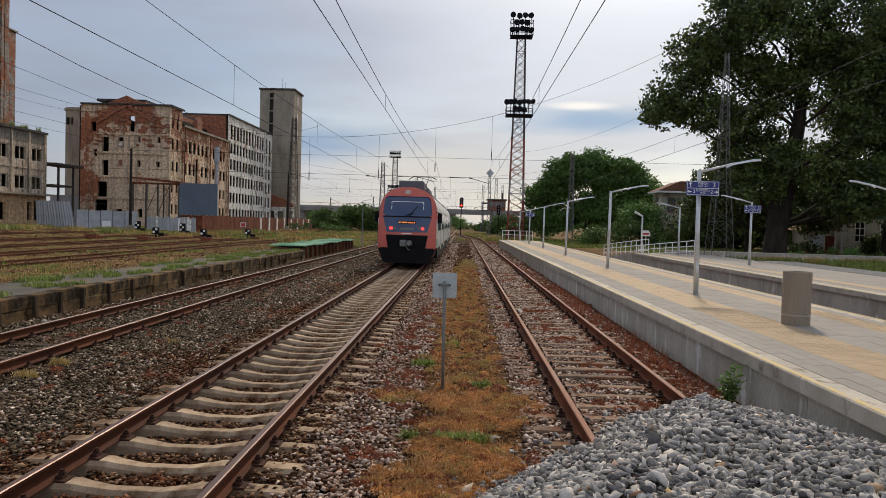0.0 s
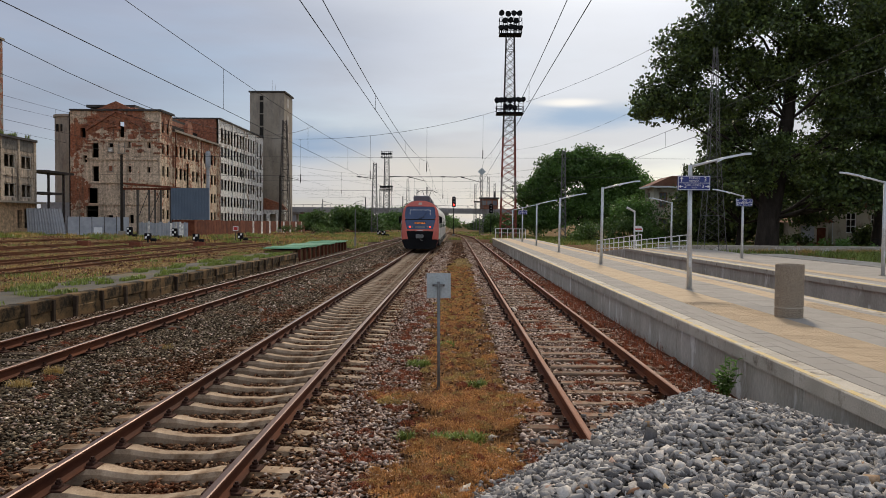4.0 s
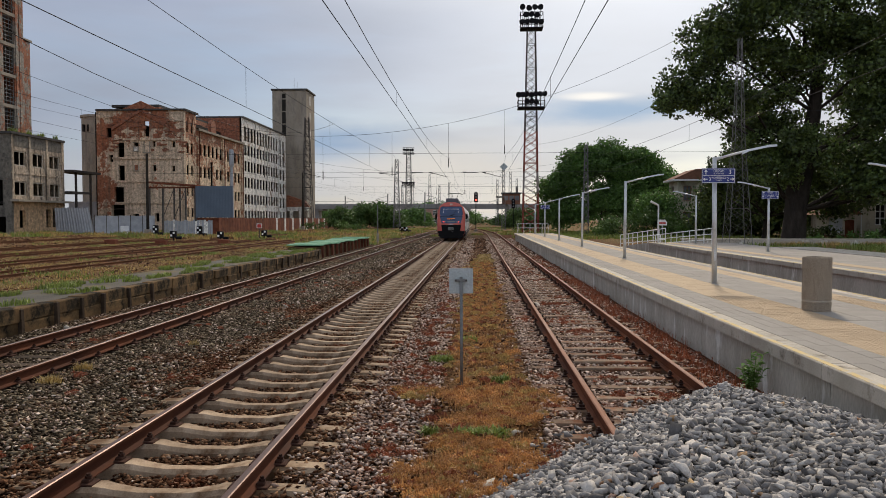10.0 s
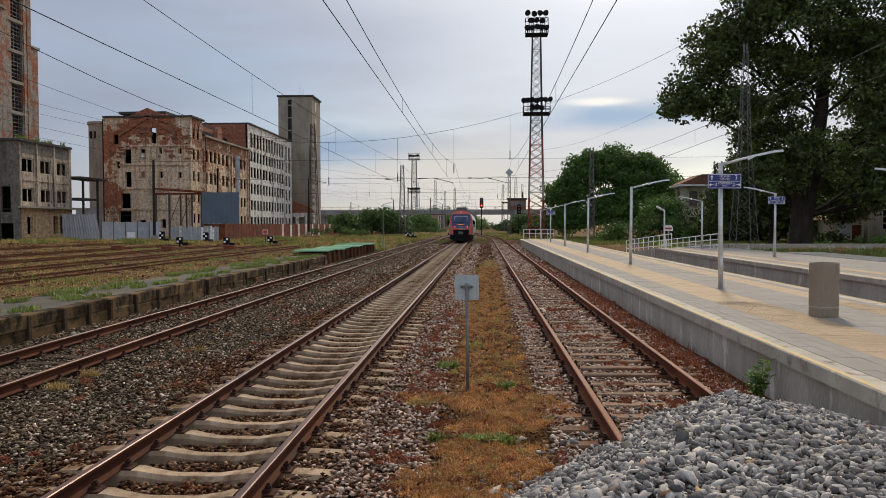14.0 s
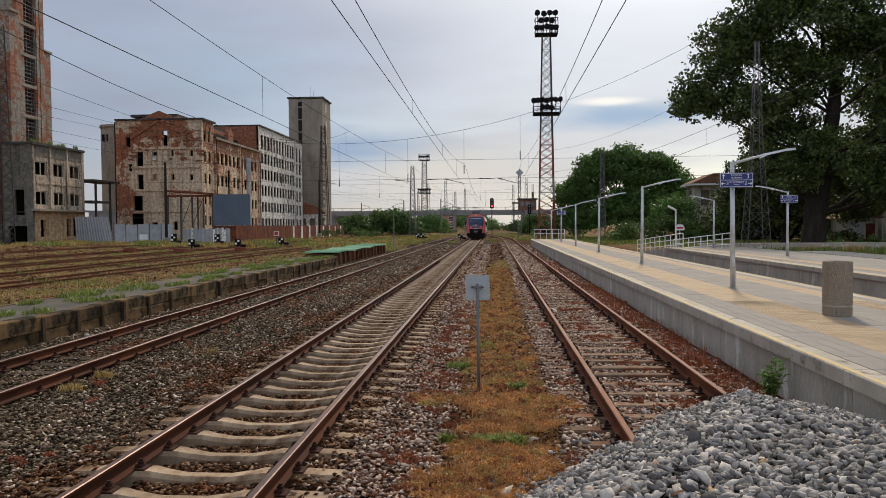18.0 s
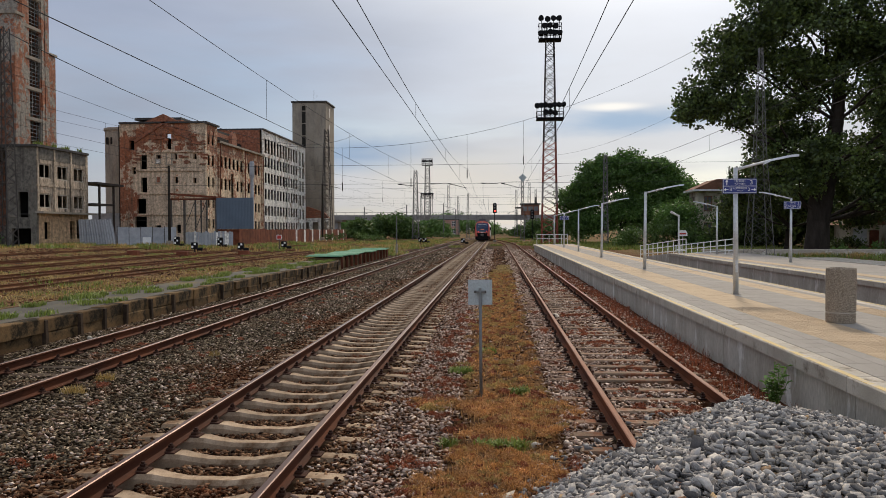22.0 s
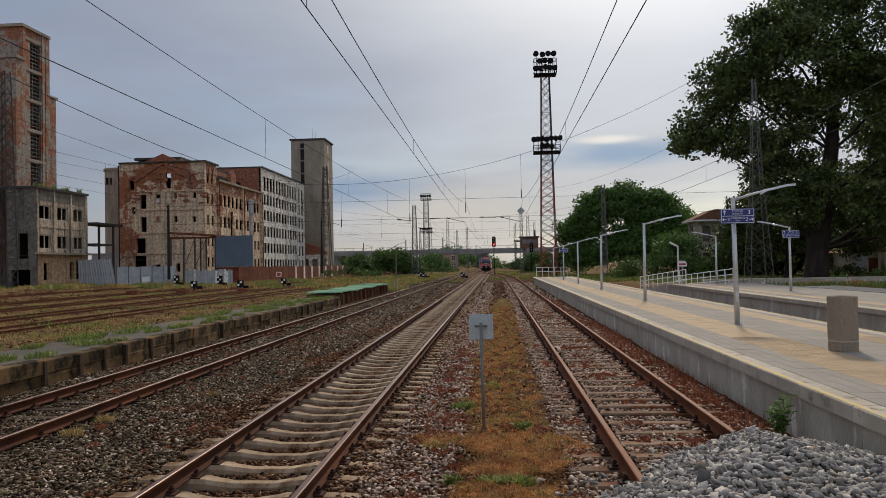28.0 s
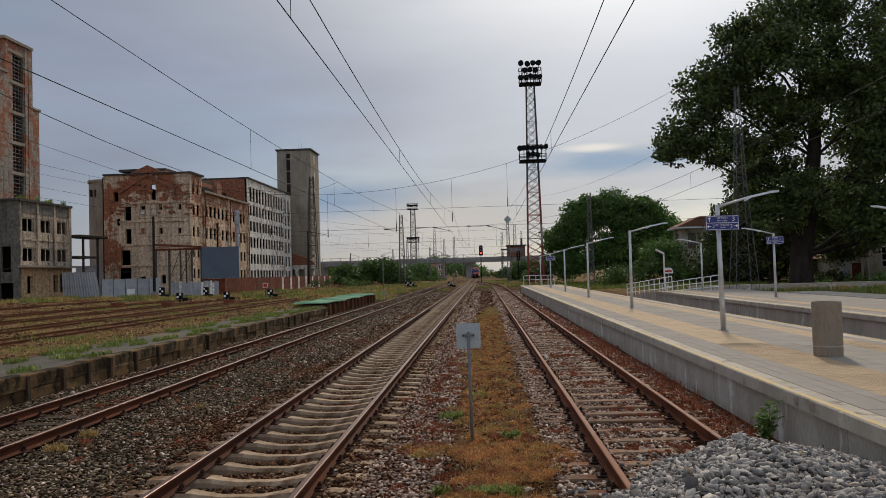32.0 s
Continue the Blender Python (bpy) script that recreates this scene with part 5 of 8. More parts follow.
    for z, h in ((2.4, 1.4), (5.7, 1.5), (9.1, 1.6), (12.7, 1.7)):
        y = 121.2
        while y < 143:
            if rng.random() < 0.93:
                holes.append((y, y + 1.15, z, z + h + 0.2))
            y += 1.95
    holes.append((126.3, 127.4, 6.5, 12.0))
    holes = [h for h in holes if not (125.2 < h[0] < 127.6 and h[2] < 12 and h[3] - h[2] < 3)]
    part("middle_wall", pierced(120, 143.6, -0.5, 16.6, holes, side, 0.16), M["mill_side"], b)
    for y in (120.2, 132.0, 142.6):
        part("pilaster", Shape().box(MX - 0.02, MX + 0.22, y, y + 0.8, -0.4, 16.6), M["mill_side"], b)
    part("eaves_cornice", Shape().box(MX - 0.2, MX + 0.5, 120, 143.6, 16.6, 16.95), M["old_concrete"], b)
    part("dormer", Shape().prism([(126.6, 16.9), (129.0, 16.9), (129.0, 18.4), (127.8, 19.4), (126.6, 18.4)], "x", MX - 0.5, MX + 0.1), M["mill_brick"], b, "small broken brick dormer")
    part("brick_parapet", Shape().box(MX - 6.6, MX - 6.0, 120, 143.6, 16.5, 20.4), M["mill_brick"], b)
    part("brick_cross_wall", Shape().prism([(MX - 13.0, 16.5), (MX - 0.5, 16.5), (MX - 0.5, 20.6), (MX - 6, 21.2), (MX - 13.0, 21.2)], "y", 143.0, 143.55), M["mill_brick"], b, "bare red brick cross wall above the roof")
    part("middle_roof", Shape().prism([(MX + 0.4, 16.95), (MX - 6.0, 18.6), (MX - 6.0, 18.3), (MX + 0.4, 16.7)], "y", 120, 143), M["roof_tile"], b)
    part("back_roof", Shape().box(MX - 13.9, MX - 6.0, 120, 143.6, 20.4, 20.8), M["roof_tar"], b)
    # white part
    y0, y1, zt = 143.6, 176.0, 21.8
    holes = []
    for z, h in ((2.0, 1.6), (5.2, 1.6), (8.4, 1.7), (11.6, 1.7), (14.7, 1.7), (17.5, 2.5)):
        y = y0 + 1.3
        while y < y1 - 6:
            holes.append((y, y + 1.45, z, z + h + 0.35))
            y += 2.05
        for y in (170.6, 173.2):
            holes.append((y, y + 1.5, z - 0.4, z + h + 0.3))
    part("white_wall", pierced(y0, y1, -0.5, zt, holes, side, 0.16), M["mill_white"], b, "stained white facade with rows of empty windows")
    part("white_end_wall", Shape().box(MX - 13.0, MX - 0.6, y0, y0 + 0.5, 16.5, zt - 0.02), M["mill_brick"], b)
    for y in (152.0, 160.4, 169.2):
        part("pilaster", Shape().box(MX - 0.02, MX + 0.18, y, y + 0.4, -0.4, zt), M["mill_white"], b)
    fr = window_frame(1.45, 2.0, 1, 1).mesh("window_frame", M["dark_steel"])
    for h in holes[::5]:
        if h[1] - h[0] < 1.5 and h[3] - h[2] < 2.1:
            part("window_frame", fr, None, b, m=pose(MX - 0.35, h[0], h[2], 0, 0, 90))
    part("roof", Shape().box(MX - 13.9, MX + 0.35, MY - 0.3, 120.2, 19.1, 19.35), M["roof_tar"], b)
    part("roof", Shape().box(MX - 13.9, MX + 0.25, y0, y1, zt, zt + 0.3), M["roof_tar"], b)
    part("back_wall", Shape().box(MX - 14.4, MX - 13.9, MY + 0.6, y1, -0.5, 19.0), M["inside_shade"], b)
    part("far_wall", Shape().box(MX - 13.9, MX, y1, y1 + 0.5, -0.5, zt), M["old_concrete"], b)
    # Added floors and backing wall, painted near-black as shade behind the empty windows.
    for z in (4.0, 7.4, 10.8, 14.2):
        part("floor_slab", Shape().box(MX - 13.9, MX - 0.62, MY + 0.62, y1, z - 0.2, z), M["inside_shade"], b)
    part("inner_wall", Shape().box(MX - 4.2, MX - 4.0, MY + 4, y1, -0.5, 18.9), M["inside_shade"], b)
    for y in (120.6, 132.8, 143.4):
        part("downpipe", Shape().rod((MX + 0.28, y, 0), (MX + 0.28, y, 16.5), 0.08, 0.08, 6), M["rust_sheet"], b)


build_mill()


def build_silos():
    s = thing("grain_silo_tower", "tall square grey concrete silo tower streaked with damp", "silo")
    x0, x1, y0, y1, z = -50.0, -41.7, 180.0, 189.0, 33.2
    part("shaft", Shape().box(x0, x1, y0, y1, -0.5, z, 0.15), M["old_concrete"], s)
    part("roof_slab", Shape().box(x0 - 0.25, x1 + 0.25, y0 - 0.25, y1 + 0.25, z, z + 0.35), M["roof_tar"], s)
    # Near-black strip standing proud; the slot's shade is painted as its colour.
    part("recess", Shape().box(-47.6, -46.7, y0 - 0.06, y0 + 0.1, 21.0, 32.4), M["inside_shade"], s, "tall slot of stair windows")
    for zz in range(22, 33, 3):
        part("sill", Shape().box(-47.7, -46.6, y0 - 0.12, y0 - 0.03, zz, zz + 0.25), M["old_concrete"], s)
    for zz in range(6, 32, 4):
        part("window", Shape().box(x1 - 0.1, x1 + 0.05, 183.2, 184.2, zz, zz + 2.2), M["mill_white"], s)
    part("mast", Shape().rod((-44.6, 183, z), (-44.6, 183, z + 2.4), 0.04, 0.03, 5), M["dark_steel"], s)
    part("mast", Shape().rod((-45.6, 184, z), (-45.6, 184, z + 3.6), 0.04, 0.03, 5), M["dark_steel"], s)
    a = thing("silo_annex", "low brick annex with a broken arched roof by the silo", "building")
    part("wall", pierced(-50, -41.0, -0.5, 5.2, [(-49.2 + i * 2.2, -47.8 + i * 2.2, 0.6, 4.2) for i in range(4)], lambda u, zz, d: (u, 178.6 + d, zz), 0.4), M["mill_white"], a)
    part("roof", Shape().prism([(-50.2, 5.2), (-40.8, 5.2), (-42, 6.6), (-46, 8.0), (-48, 6.4)], "y", 178.5, 180), M["mill_brick"], a)
    c = thing("grain_silo", "round grey concrete silo behind the mill", "silo")
    part("drum", Shape().lathe([(3.1, -0.5), (3.1, 19.6), (3.3, 19.6), (3.3, 20.0)], -65.6, 128, 28), M["old_concrete"], c, smooth=False)
    part("plinth_house", Shape().box(-68.5, -60, 122.4, 126, -0.5, 5.2), M["zinc_sheet"], c)
    # Proud boxes whose near-black colour stands in for the shade of the slots.
    for x in (-67.3, -66.5):
        part("slot", Shape().box(x, x + 0.35, 124.95, 125.3, 17.1, 18.3), M["inside_shade"], c)


build_silos()


def build_office():
    b = thing("office_block", "derelict three-storey office block with soot-stained plaster", "building")
    X, y0, y1, zt, t = -58.2, 91.0, 102.6, 12.9, 0.4
    side = lambda u, z, d: (X - d, u, z)
    front = lambda u, z, d: (u, y0 + d, z)
    holes = [(y, y + 2.5, z, z + 1.9) for z in (9.0, 5.2) for y in (91.7, 95.6, 99.4)]
    low = [(92.6, 93.8, 1.2, 3.4), (98.4, 99.5, 1.2, 3.6), (100.0, 101.5, 1.2, 3.6)]
    part("upper_wall", pierced(y0 + t, y1, 4.6, zt, holes, side, t), M["office"], b)
    part("lower_wall", pierced(y0 + t, y1, -0.4, 4.6, low, side, t), M["office_lower"], b, "warm beige rendered ground floor")
    part("end_wall", pierced(X - 4.0, X, -0.4, zt, [(-60.6, -59.3, 4.0, 7.2), (-61.5, -59.0, -0.3, 2.6)], front, t), M["office_dark"], b)
    part("canopy", Shape().box(X, X + 1.1, y0 - 0.3, y1 + 0.8, 4.5, 4.75), M["old_concrete"], b)
    part("roof", Shape().box(X - 12, X + 0.3, y0 - 0.25, y1 + 0.2, zt, zt + 0.3), M["roof_tar"], b)
    part("far_wall", Shape().box(X - 12, X, y1, y1 + 0.4, -0.4, zt), M["office"], b)
    # Added backing and floors in the painted interior shade.
    part("inner_wall", Shape().box(X - 4.5, X - 4.2, y0 + 0.6, y1, -0.4, zt - 0.1), M["inside_shade"], b)
    part("floor_slab", Shape().box(X - 4.2, X - t, y0 + t, y1, 4.3, 4.5), M["inside_shade"], b)
    part("floor_slab", Shape().box(X - 4.2, X - t, y0 + t, y1, 8.3, 8.5), M["inside_shade"], b)
    for y in (91.15, 94.7, 98.55, 102.25):
        part("pilaster", Shape().box(X - 0.01, X + 0.14, y, y + 0.3, 4.76, zt), M["office"], b)
    part("string_course", Shape().box(X - 0.01, X + 0.1, y0, y1, 8.0, 8.2), M["office"], b)
    part("soot_band", Shape().box(X - 0.005, X + 0.03, y0 + 0.3, y1, 11.4, zt), M["office_dark"], b, "soot-blackened parapet band")
    fr = window_frame(2.5, 1.9, 1, 0, 0.16).mesh("window_frame", M["coping"])
    for h in holes:
        w = part("window", fr, None, b, m=pose(X - 0.15, h[0], h[2], 0, 0, 90))
    wg = thing("walkway_bridge", "rusty steel conveyor bridge stub on a post between the buildings", "conveyor")
    part("deck", Shape().box(-60.0, -56.8, 103.0, 110.5, 8.9, 9.2), M["dark_steel"], wg)
    part("lower_deck", Shape().box(-60.0, -57.2, 103.0, 108.0, 5.9, 6.2), M["dark_steel"], wg)
    for y in (104.4, 108.4):
        part("post", Shape().box(-57.5, -57.25, y, y + 0.25, 0, 8.9), M["dark_steel"], wg)
    g = thing("elevator_tower", "very tall grain elevator of red brick between grey concrete bands", "building")
    xe = -64.6
    es = lambda u, z, d: (xe - d, u, z)
    strip = [(99.9, 102.3, 13.8 + i * 4.2, 13.8 + i * 4.2 + 3.75) for i in range(5)]
    part("side_wall", pierced(98.6, 104.0, -0.4, 36.0, strip, es, 0.5), M["elevator"], g)
    part("front_wall", pierced(xe - 16, xe, -0.4, 36.0, [(-69.6, -68.5, 24.2, 26.2), (-73.4, -72.3, 24.2, 26.2)], lambda u, z, d: (u, 98.1 + d, z), 0.5), M["elevator"], g)
    part("roof", Shape().box(xe - 16.3, xe + 0.3, 97.8, 104.3, 36.0, 36.4), M["old_concrete"], g)
    part("back_wall", Shape().box(xe - 16, xe, 104.0, 104.5, -0.4, 36.0), M["elevator"], g)
    # Added backing, coloured as room shade, behind the window strip.
    part("inner_wall", Shape().box(xe - 4, xe - 3.7, 98.6, 104, -0.4, 35), M["inside_shade"], g)
    for i, z in enumerate((13.0, 17.6, 21.8, 26.0, 30.2, 34.5)):
        part("concrete_band", Shape().box(xe - 0.02, xe + 0.1, 98.1, 104.0, z, z + 0.45), M["old_concrete"], g)
    for y in (98.15, 102.5, 103.3):
        part("concrete_column", Shape().box(xe - 0.02, xe + 0.16, y, y + 0.6, -0.3, 36.0), M["elevator"], g)
    fm = window_frame(2.4, 3.75, 0, 0, 0.09).mesh("window_grid", M["lattice"])
    up = Shape().box(-0.04, 0.04, -0.03, 0.03, 0.09, 3.66).mesh("glazing_bar", M["lattice"])
    flat = Shape().box(0.09, 2.31, -0.027, 0.027, -0.04, 0.04).mesh("glazing_bar", M["lattice"])
    for h in strip:
        w = part("window_grid", fm, None, g, m=pose(xe - 0.2, h[0], h[2], 0, 0, 90))
        for i in (1, 2):
            part("glazing_bar", up, None, w, m=pose(0.8 * i, 0, 0))
        for i in range(1, 7):
            part("glazing_bar", flat, None, w, m=pose(0, 0, 3.75 * i / 7))
    part("stair_shaft", Shape().box(-73.0, xe - 1.75, 104.5, 109.0, -0.4, 28.3, 0.1), M["elevator"], g, "lower brick and concrete stair shaft")
    part("stair_roof", Shape().box(-73.2, xe - 1.6, 104.4, 109.2, 28.3, 28.6), M["old_concrete"], g)
    part("lower_shoulder", Shape().box(-80, -64.2, 96.2, 98.1, -0.4, 31.2), M["elevator"], g)
    part("shoulder_roof", Shape().box(-80, -64.0, 96.0, 98.1, 31.2, 31.6), M["old_concrete"], g)
    part("concrete_bin", Shape().box(-82, -66.2, 89.6, 93.3, -0.4, 26.3, 0.12), M["old_concrete"], g, "plain grey concrete bin block")


build_office()


def fences():
    rng = random.Random(2)
    f = thing("sheet_fence", "fence of leaning pale corrugated metal sheets", "fence", "yard fences")
    for i in range(7):
        x = -56.9 + i * 0.75
        s = Shape()
        pr = [(0.0, 0), (0.18, 0.05), (0.36, 0), (0.54, 0.05), (0.72, 0)]
        for (a, b), (c, d) in zip(pr, pr[1:]):
            s.add([(a, b, 0), (c, d, 0), (c, d, 3.6), (a, b, 3.6), (a, b + 0.02, 0), (c, d + 0.02, 0), (c, d + 0.02, 3.6), (a, b + 0.02, 3.6)], [(0, 1, 2, 3), (7, 6, 5, 4), (3, 2, 6, 7)])
        part("metal_sheet", s, M["zinc_sheet"], f, m=pose(x, 98.5, 0.2, 0, -4 - i * 1.2 + rng.uniform(-1, 1), 0))
    f = thing("panel_fence", "flat grey-blue metal panel fence", "fence", "yard fences")
    for i in range(5):
        x = -50.8 + i * 1.62
        part("panel", Shape().box(x, x + 1.58, 97.0, 97.05, 0.1, 2.75 - 0.05 * (i % 2)), M["zinc_sheet"], f)
        part("post", Shape().box(x - 0.05, x + 0.01, 96.95, 97.1, 0.1, 2.85), M["dark_steel"], f)
    part("panel", Shape().box(-47.3, -46.2, 96.9, 96.95, 0.1, 1.4), M["white"], f, "small pale patch panel")
    f = thing("stake_fence", "patchy fence of grey boards and rusty plates", "fence", "yard fences")
    for i in range(22):
        x = -42.3 + i * 0.3
        part("board", Shape().box(x, x + 0.27, 99.0, 99.04, 0.1, 2.1 + rng.uniform(-0.12, 0.12)), M["zinc_sheet"] if rng.random() < 0.75 else M["mill_white"], f)
    f = thing("rust_fence", "long rust-red sheet metal fence along the yard", "fence", "yard fences")
    for i in range(64):
        y = 101.0 + i * 1.15
        part("sheet", Shape().box(-35.65, -35.55, y, y + 1.1, 0.0, 2.45 + rng.uniform(-0.08, 0.08)), M["rust_sheet"] if i < 24 or i % 5 else M["mill_white"], f)
    part("return_sheet", Shape().box(-38.6, -35.65, 101.0, 101.06, 0.0, 2.45), M["rust_sheet"], f)
    sh = thing("steel_shed", "open steel frame shed with a blue-grey clad gable", "shed")
    part("cladding", Shape().box(-38.5, -33.4, 100.4, 100.5, 2.5, 6.75), M["blue_sheet"], sh, "blue-grey corrugated cladding")
    for i in range(25):
        x = -38.5 + i * 0.208
        part("rib", Shape().box(x, x + 0.05, 100.36, 100.4, 2.5, 6.75), M["blue_sheet"], sh)
    part("roof", Shape().prism([(-45.2, 7.2), (-38.5, 6.7), (-38.5, 6.95), (-45.2, 7.45)], "y", 100.2, 104), M["rust_sheet"], sh)
    for x in (-45.0, -43.2, -41.6, -40.0, -38.7):
        part("column", Shape().box(x, x + 0.18, 100.4, 100.6, 0, 6.6), M["dark_steel"], sh)
    for x in (-44.4, -42.0, -39.6):
        part("column", Shape().box(x, x + 0.18, 103.4, 103.6, 0, 6.7), M["dark_steel"], sh)
    part("beam", Shape().box(-45.1, -38.5, 100.35, 100.55, 6.45, 6.7), M["rust_sheet"], sh)
    for xa, xb in ((-43.2, -41.6), (-41.6, -40.0)):
        part("brace", Shape().rod((xa, 100.5, 2.2), (xb, 100.5, 6.2), 0.05, 0.05, 5), M["dark_steel"], sh)


fences()


# ---------------------------------------------------------------- lattice masts, wires
def lattice_mast(name, label, category, x, y, z0, z1, w0, w1, n, mats, group="", leg=0.06, brace=0.03, waist=None):
    """Four legs that draw together, and crossed braces on each face; mats change by height in equal bands. waist: a height and the width there."""
    t = thing(name, label, category, group, m=pose(x, y, z0))
    H = z1 - z0
    wz, ww = waist if waist else (H, w1)
    half = lambda z: (w0 + (ww - w0) * z / wz if z <= wz else ww + (w1 - ww) * (z - wz) / (H - wz)) / 2
    bands = len(mats)
    for sx, sy in ((-1, -1), (1, -1), (1, 1), (-1, 1)):
        for k in range(bands):
            a, b = H * k / bands, H * (k + 1) / bands
            part("leg", Shape().rod((sx * half(a), sy * half(a), a - (0.3 if k == 0 else 0)), (sx * half(b), sy * half(b), b), leg, leg, 4), mats[k], t)
    for k in range(4):
        for q in range(bands):
            s = Shape()
            for i in range(n):
                a, b = H * i / n, H * (i + 1) / n
                if int((a + b) / 2 / H * bands) != q:
                    continue
                c = [(-1, -1), (1, -1), (1, 1), (-1, 1)]
                (ax, ay), (bx, by) = c[k], c[(k + 1) % 4]
                s.rod((ax * half(a), ay * half(a), a), (bx * half(b), by * half(b), b), brace, brace, 3, False)
                s.rod((bx * half(a), by * half(a), a), (ax * half(b), ay * half(b), b), brace, brace, 3, False)
                if i % 3 == 0:
                    s.rod((ax * half(a), ay * half(a), a), (bx * half(a), by * half(a), a), brace, brace, 3, False)
            if s.v:
                tagged(part("bracing", s, mats[q], t), kind="stuff")
    return t


def floodlight_tower(x, y, H, w0, w1, decks, label, mats, scale=1.0):
    t = lattice_mast("floodlight_tower", label, "floodlight tower", x, y, 0, H, w0, w1, 26, mats, "floodlight towers", 0.09 * scale, 0.045 * scale)
    drum = Shape().lathe([(0.14, -0.32), (0.3, -0.25), (0.44, 0.0), (0.47, 0.18), (0.42, 0.2)], n=14).mesh("floodlight", M["black"])
    for z, w, lamps in decks:
        d = part("lamp_deck", Shape().box(-w / 2, w / 2, -w * 0.3, w * 0.3, z, z + 0.2), M["black"], t)
        for hz in (0.6, 1.15) if z < 25 else (0.6, 1.3, 2.5):
            for a, b in (((-1, -1), (1, -1)), ((1, -1), (1, 1)), ((1, 1), (-1, 1)), ((-1, 1), (-1, -1))):
                part("guard_rail", Shape().rod((a[0] * w / 2, a[1] * w * 0.3, z + hz), (b[0] * w / 2, b[1] * w * 0.3, z + hz), 0.05, 0.05, 4), M["black"], d)
        for i in range(7):
            u = -w / 2 + w * i / 6
            part("baluster", Shape().rod((u, -w * 0.3, z + 0.2), (u, -w * 0.3, z + (1.15 if z < 25 else 2.5)), 0.05, 0.05, 4), M["black"], d)
        for lx, lz, tilt, turn in lamps:
            part("floodlight", drum, None, d, m=pose(lx, -w * 0.3 - 0.1, z + lz, 65 + tilt, 0, turn))
            part("lamp_bracket", Shape().rod((lx, -w * 0.3, z + 0.2), (lx, -w * 0.3, z + lz), 0.05, 0.05, 4), M["black"], d)
    return t


def lamps_row(n, w, z, seed):
    rng = random.Random(seed)
    return [(-w / 2 + w * (i + 0.5) / n, z + rng.uniform(-0.1, 0.1), rng.uniform(-15, 25), rng.uniform(-45, 45)) for i in range(n)]


floodlight_tower(8.0, 120, 32.2, 2.5, 1.25, ((19.6, 4.2, lamps_row(7, 4.8, 2.1, 1) + lamps_row(3, 2.2, 1.0, 5)), (32.0, 3.5, lamps_row(4, 3.7, 3.15, 2) + lamps_row(3, 2.6, 2.1, 3) + lamps_row(5, 3.7, 1.0, 4))),
                 "tall red and white lattice floodlight tower with two lamp decks", [M["tower_red"], M["tower_red"], M["tower_white"], M["tower_red"], M["tower_red"], M["dark_steel"], M["dark_steel"], M["dark_steel"], M["dark_steel"], M["dark_steel"]])
floodlight_tower(-27.5, 290, 27.5, 2.6, 1.6, ((14.5, 4.6, lamps_row(6, 5, 1.6, 6)), (27.2, 4.2, lamps_row(5, 4.2, 1.6, 7))), "distant grey lattice floodlight tower with two lamp decks", [M["lattice"]] * 2, 1.2)

GREY = [M["lattice"]]
DARK = [M["dark_steel"]]
lattice_mast("catenary_mast", "large grey lattice mast standing under the trees", "mast", 20.8, 62, 0, 16.8, 1.9, 0.25, 16, GREY * 2, "lattice masts", 0.026, 0.01, (8.4, 0.8))
lattice_mast("catenary_mast", "slim grey lattice catenary mast beside the trees", "mast", 16.0, 115, 0, 13.6, 0.9, 0.4, 14, GREY, "lattice masts", 0.05, 0.03)
lattice_mast("catenary_mast", "tall rusty lattice mast in front of the elevator", "mast", -59.8, 87.2, 0, 26.8, 2.1, 1.1, 20, DARK, "lattice masts", 0.08, 0.045)
lattice_mast("catenary_mast", "dark lattice mast before the silo tower", "mast", -38.8, 168, 0, 25.0, 2.4, 0.8, 16, DARK, "lattice masts", 0.08, 0.045)
lattice_mast("catenary_mast", "grey lattice catenary mast in the yard", "mast", -20.5, 185, 0, 17.0, 1.6, 0.7, 13, GREY, "lattice masts", 0.07, 0.04)
for x, y, h, w in ((-22, 330, 22, 1.8), (-38, 420, 26, 3), (5.5, 240, 15, 1.0), (9.4, 235, 17, 1.3), (-14, 260, 14, 1.0), (-8.6, 210, 12.5, 0.8), (-31, 300, 16, 1.2), (16, 330, 20, 1.5)):
    lattice_mast("catenary_mast", "distant grey lattice catenary mast", "mast", x, y, 0, h, w, w * 0.45, 12, GREY, "lattice masts", 0.055, 0.03)


dm = lattice_mast("board_mast", "slim lattice mast with a grey diamond board on top", "mast", 5.0, 160, 0, 13.0, 0.8, 0.4, 12, GREY, "lattice masts", 0.06, 0.035)
part("diamond_board", Shape().prism([(-0.85, 13.3), (0, 12.45), (0.85, 13.3), (0, 14.15)], "y", -0.32, -0.24), M["sign_back"], dm, "grey diamond-shaped board")


def pole(x, y, h, r, label, material, group="poles"):
    t = thing("utility_pole", label, "pole", group, m=pose(x, y, 0))
    part("shaft", Shape().rod((0, 0, -0.3), (0, 0, h), r, r * 0.75, 10), material, t)
    part("foot", Shape().box(-r * 1.7, r * 1.7, -r * 1.7, r * 1.7, -0.3, 1.0, 0.05), M["old_concrete"], t)
    return t


pole(-42.3, 94, 10.6, 0.2, "weathered timber pole on a concrete foot", M["bark"])
t = pole(-39.4, 118, 11.7, 0.32, "grey tubular steel pole with a lamp cage", M["zinc_sheet"])
part("lamp_cage", Shape().lathe([(0.34, 10.6), (0.42, 10.9), (0.42, 13.0), (0.3, 13.3)], n=10), M["zinc_sheet"], t)
pole(-33.2, 140, 11, 0.18, "dark timber pole beside the fence", M["bark"])
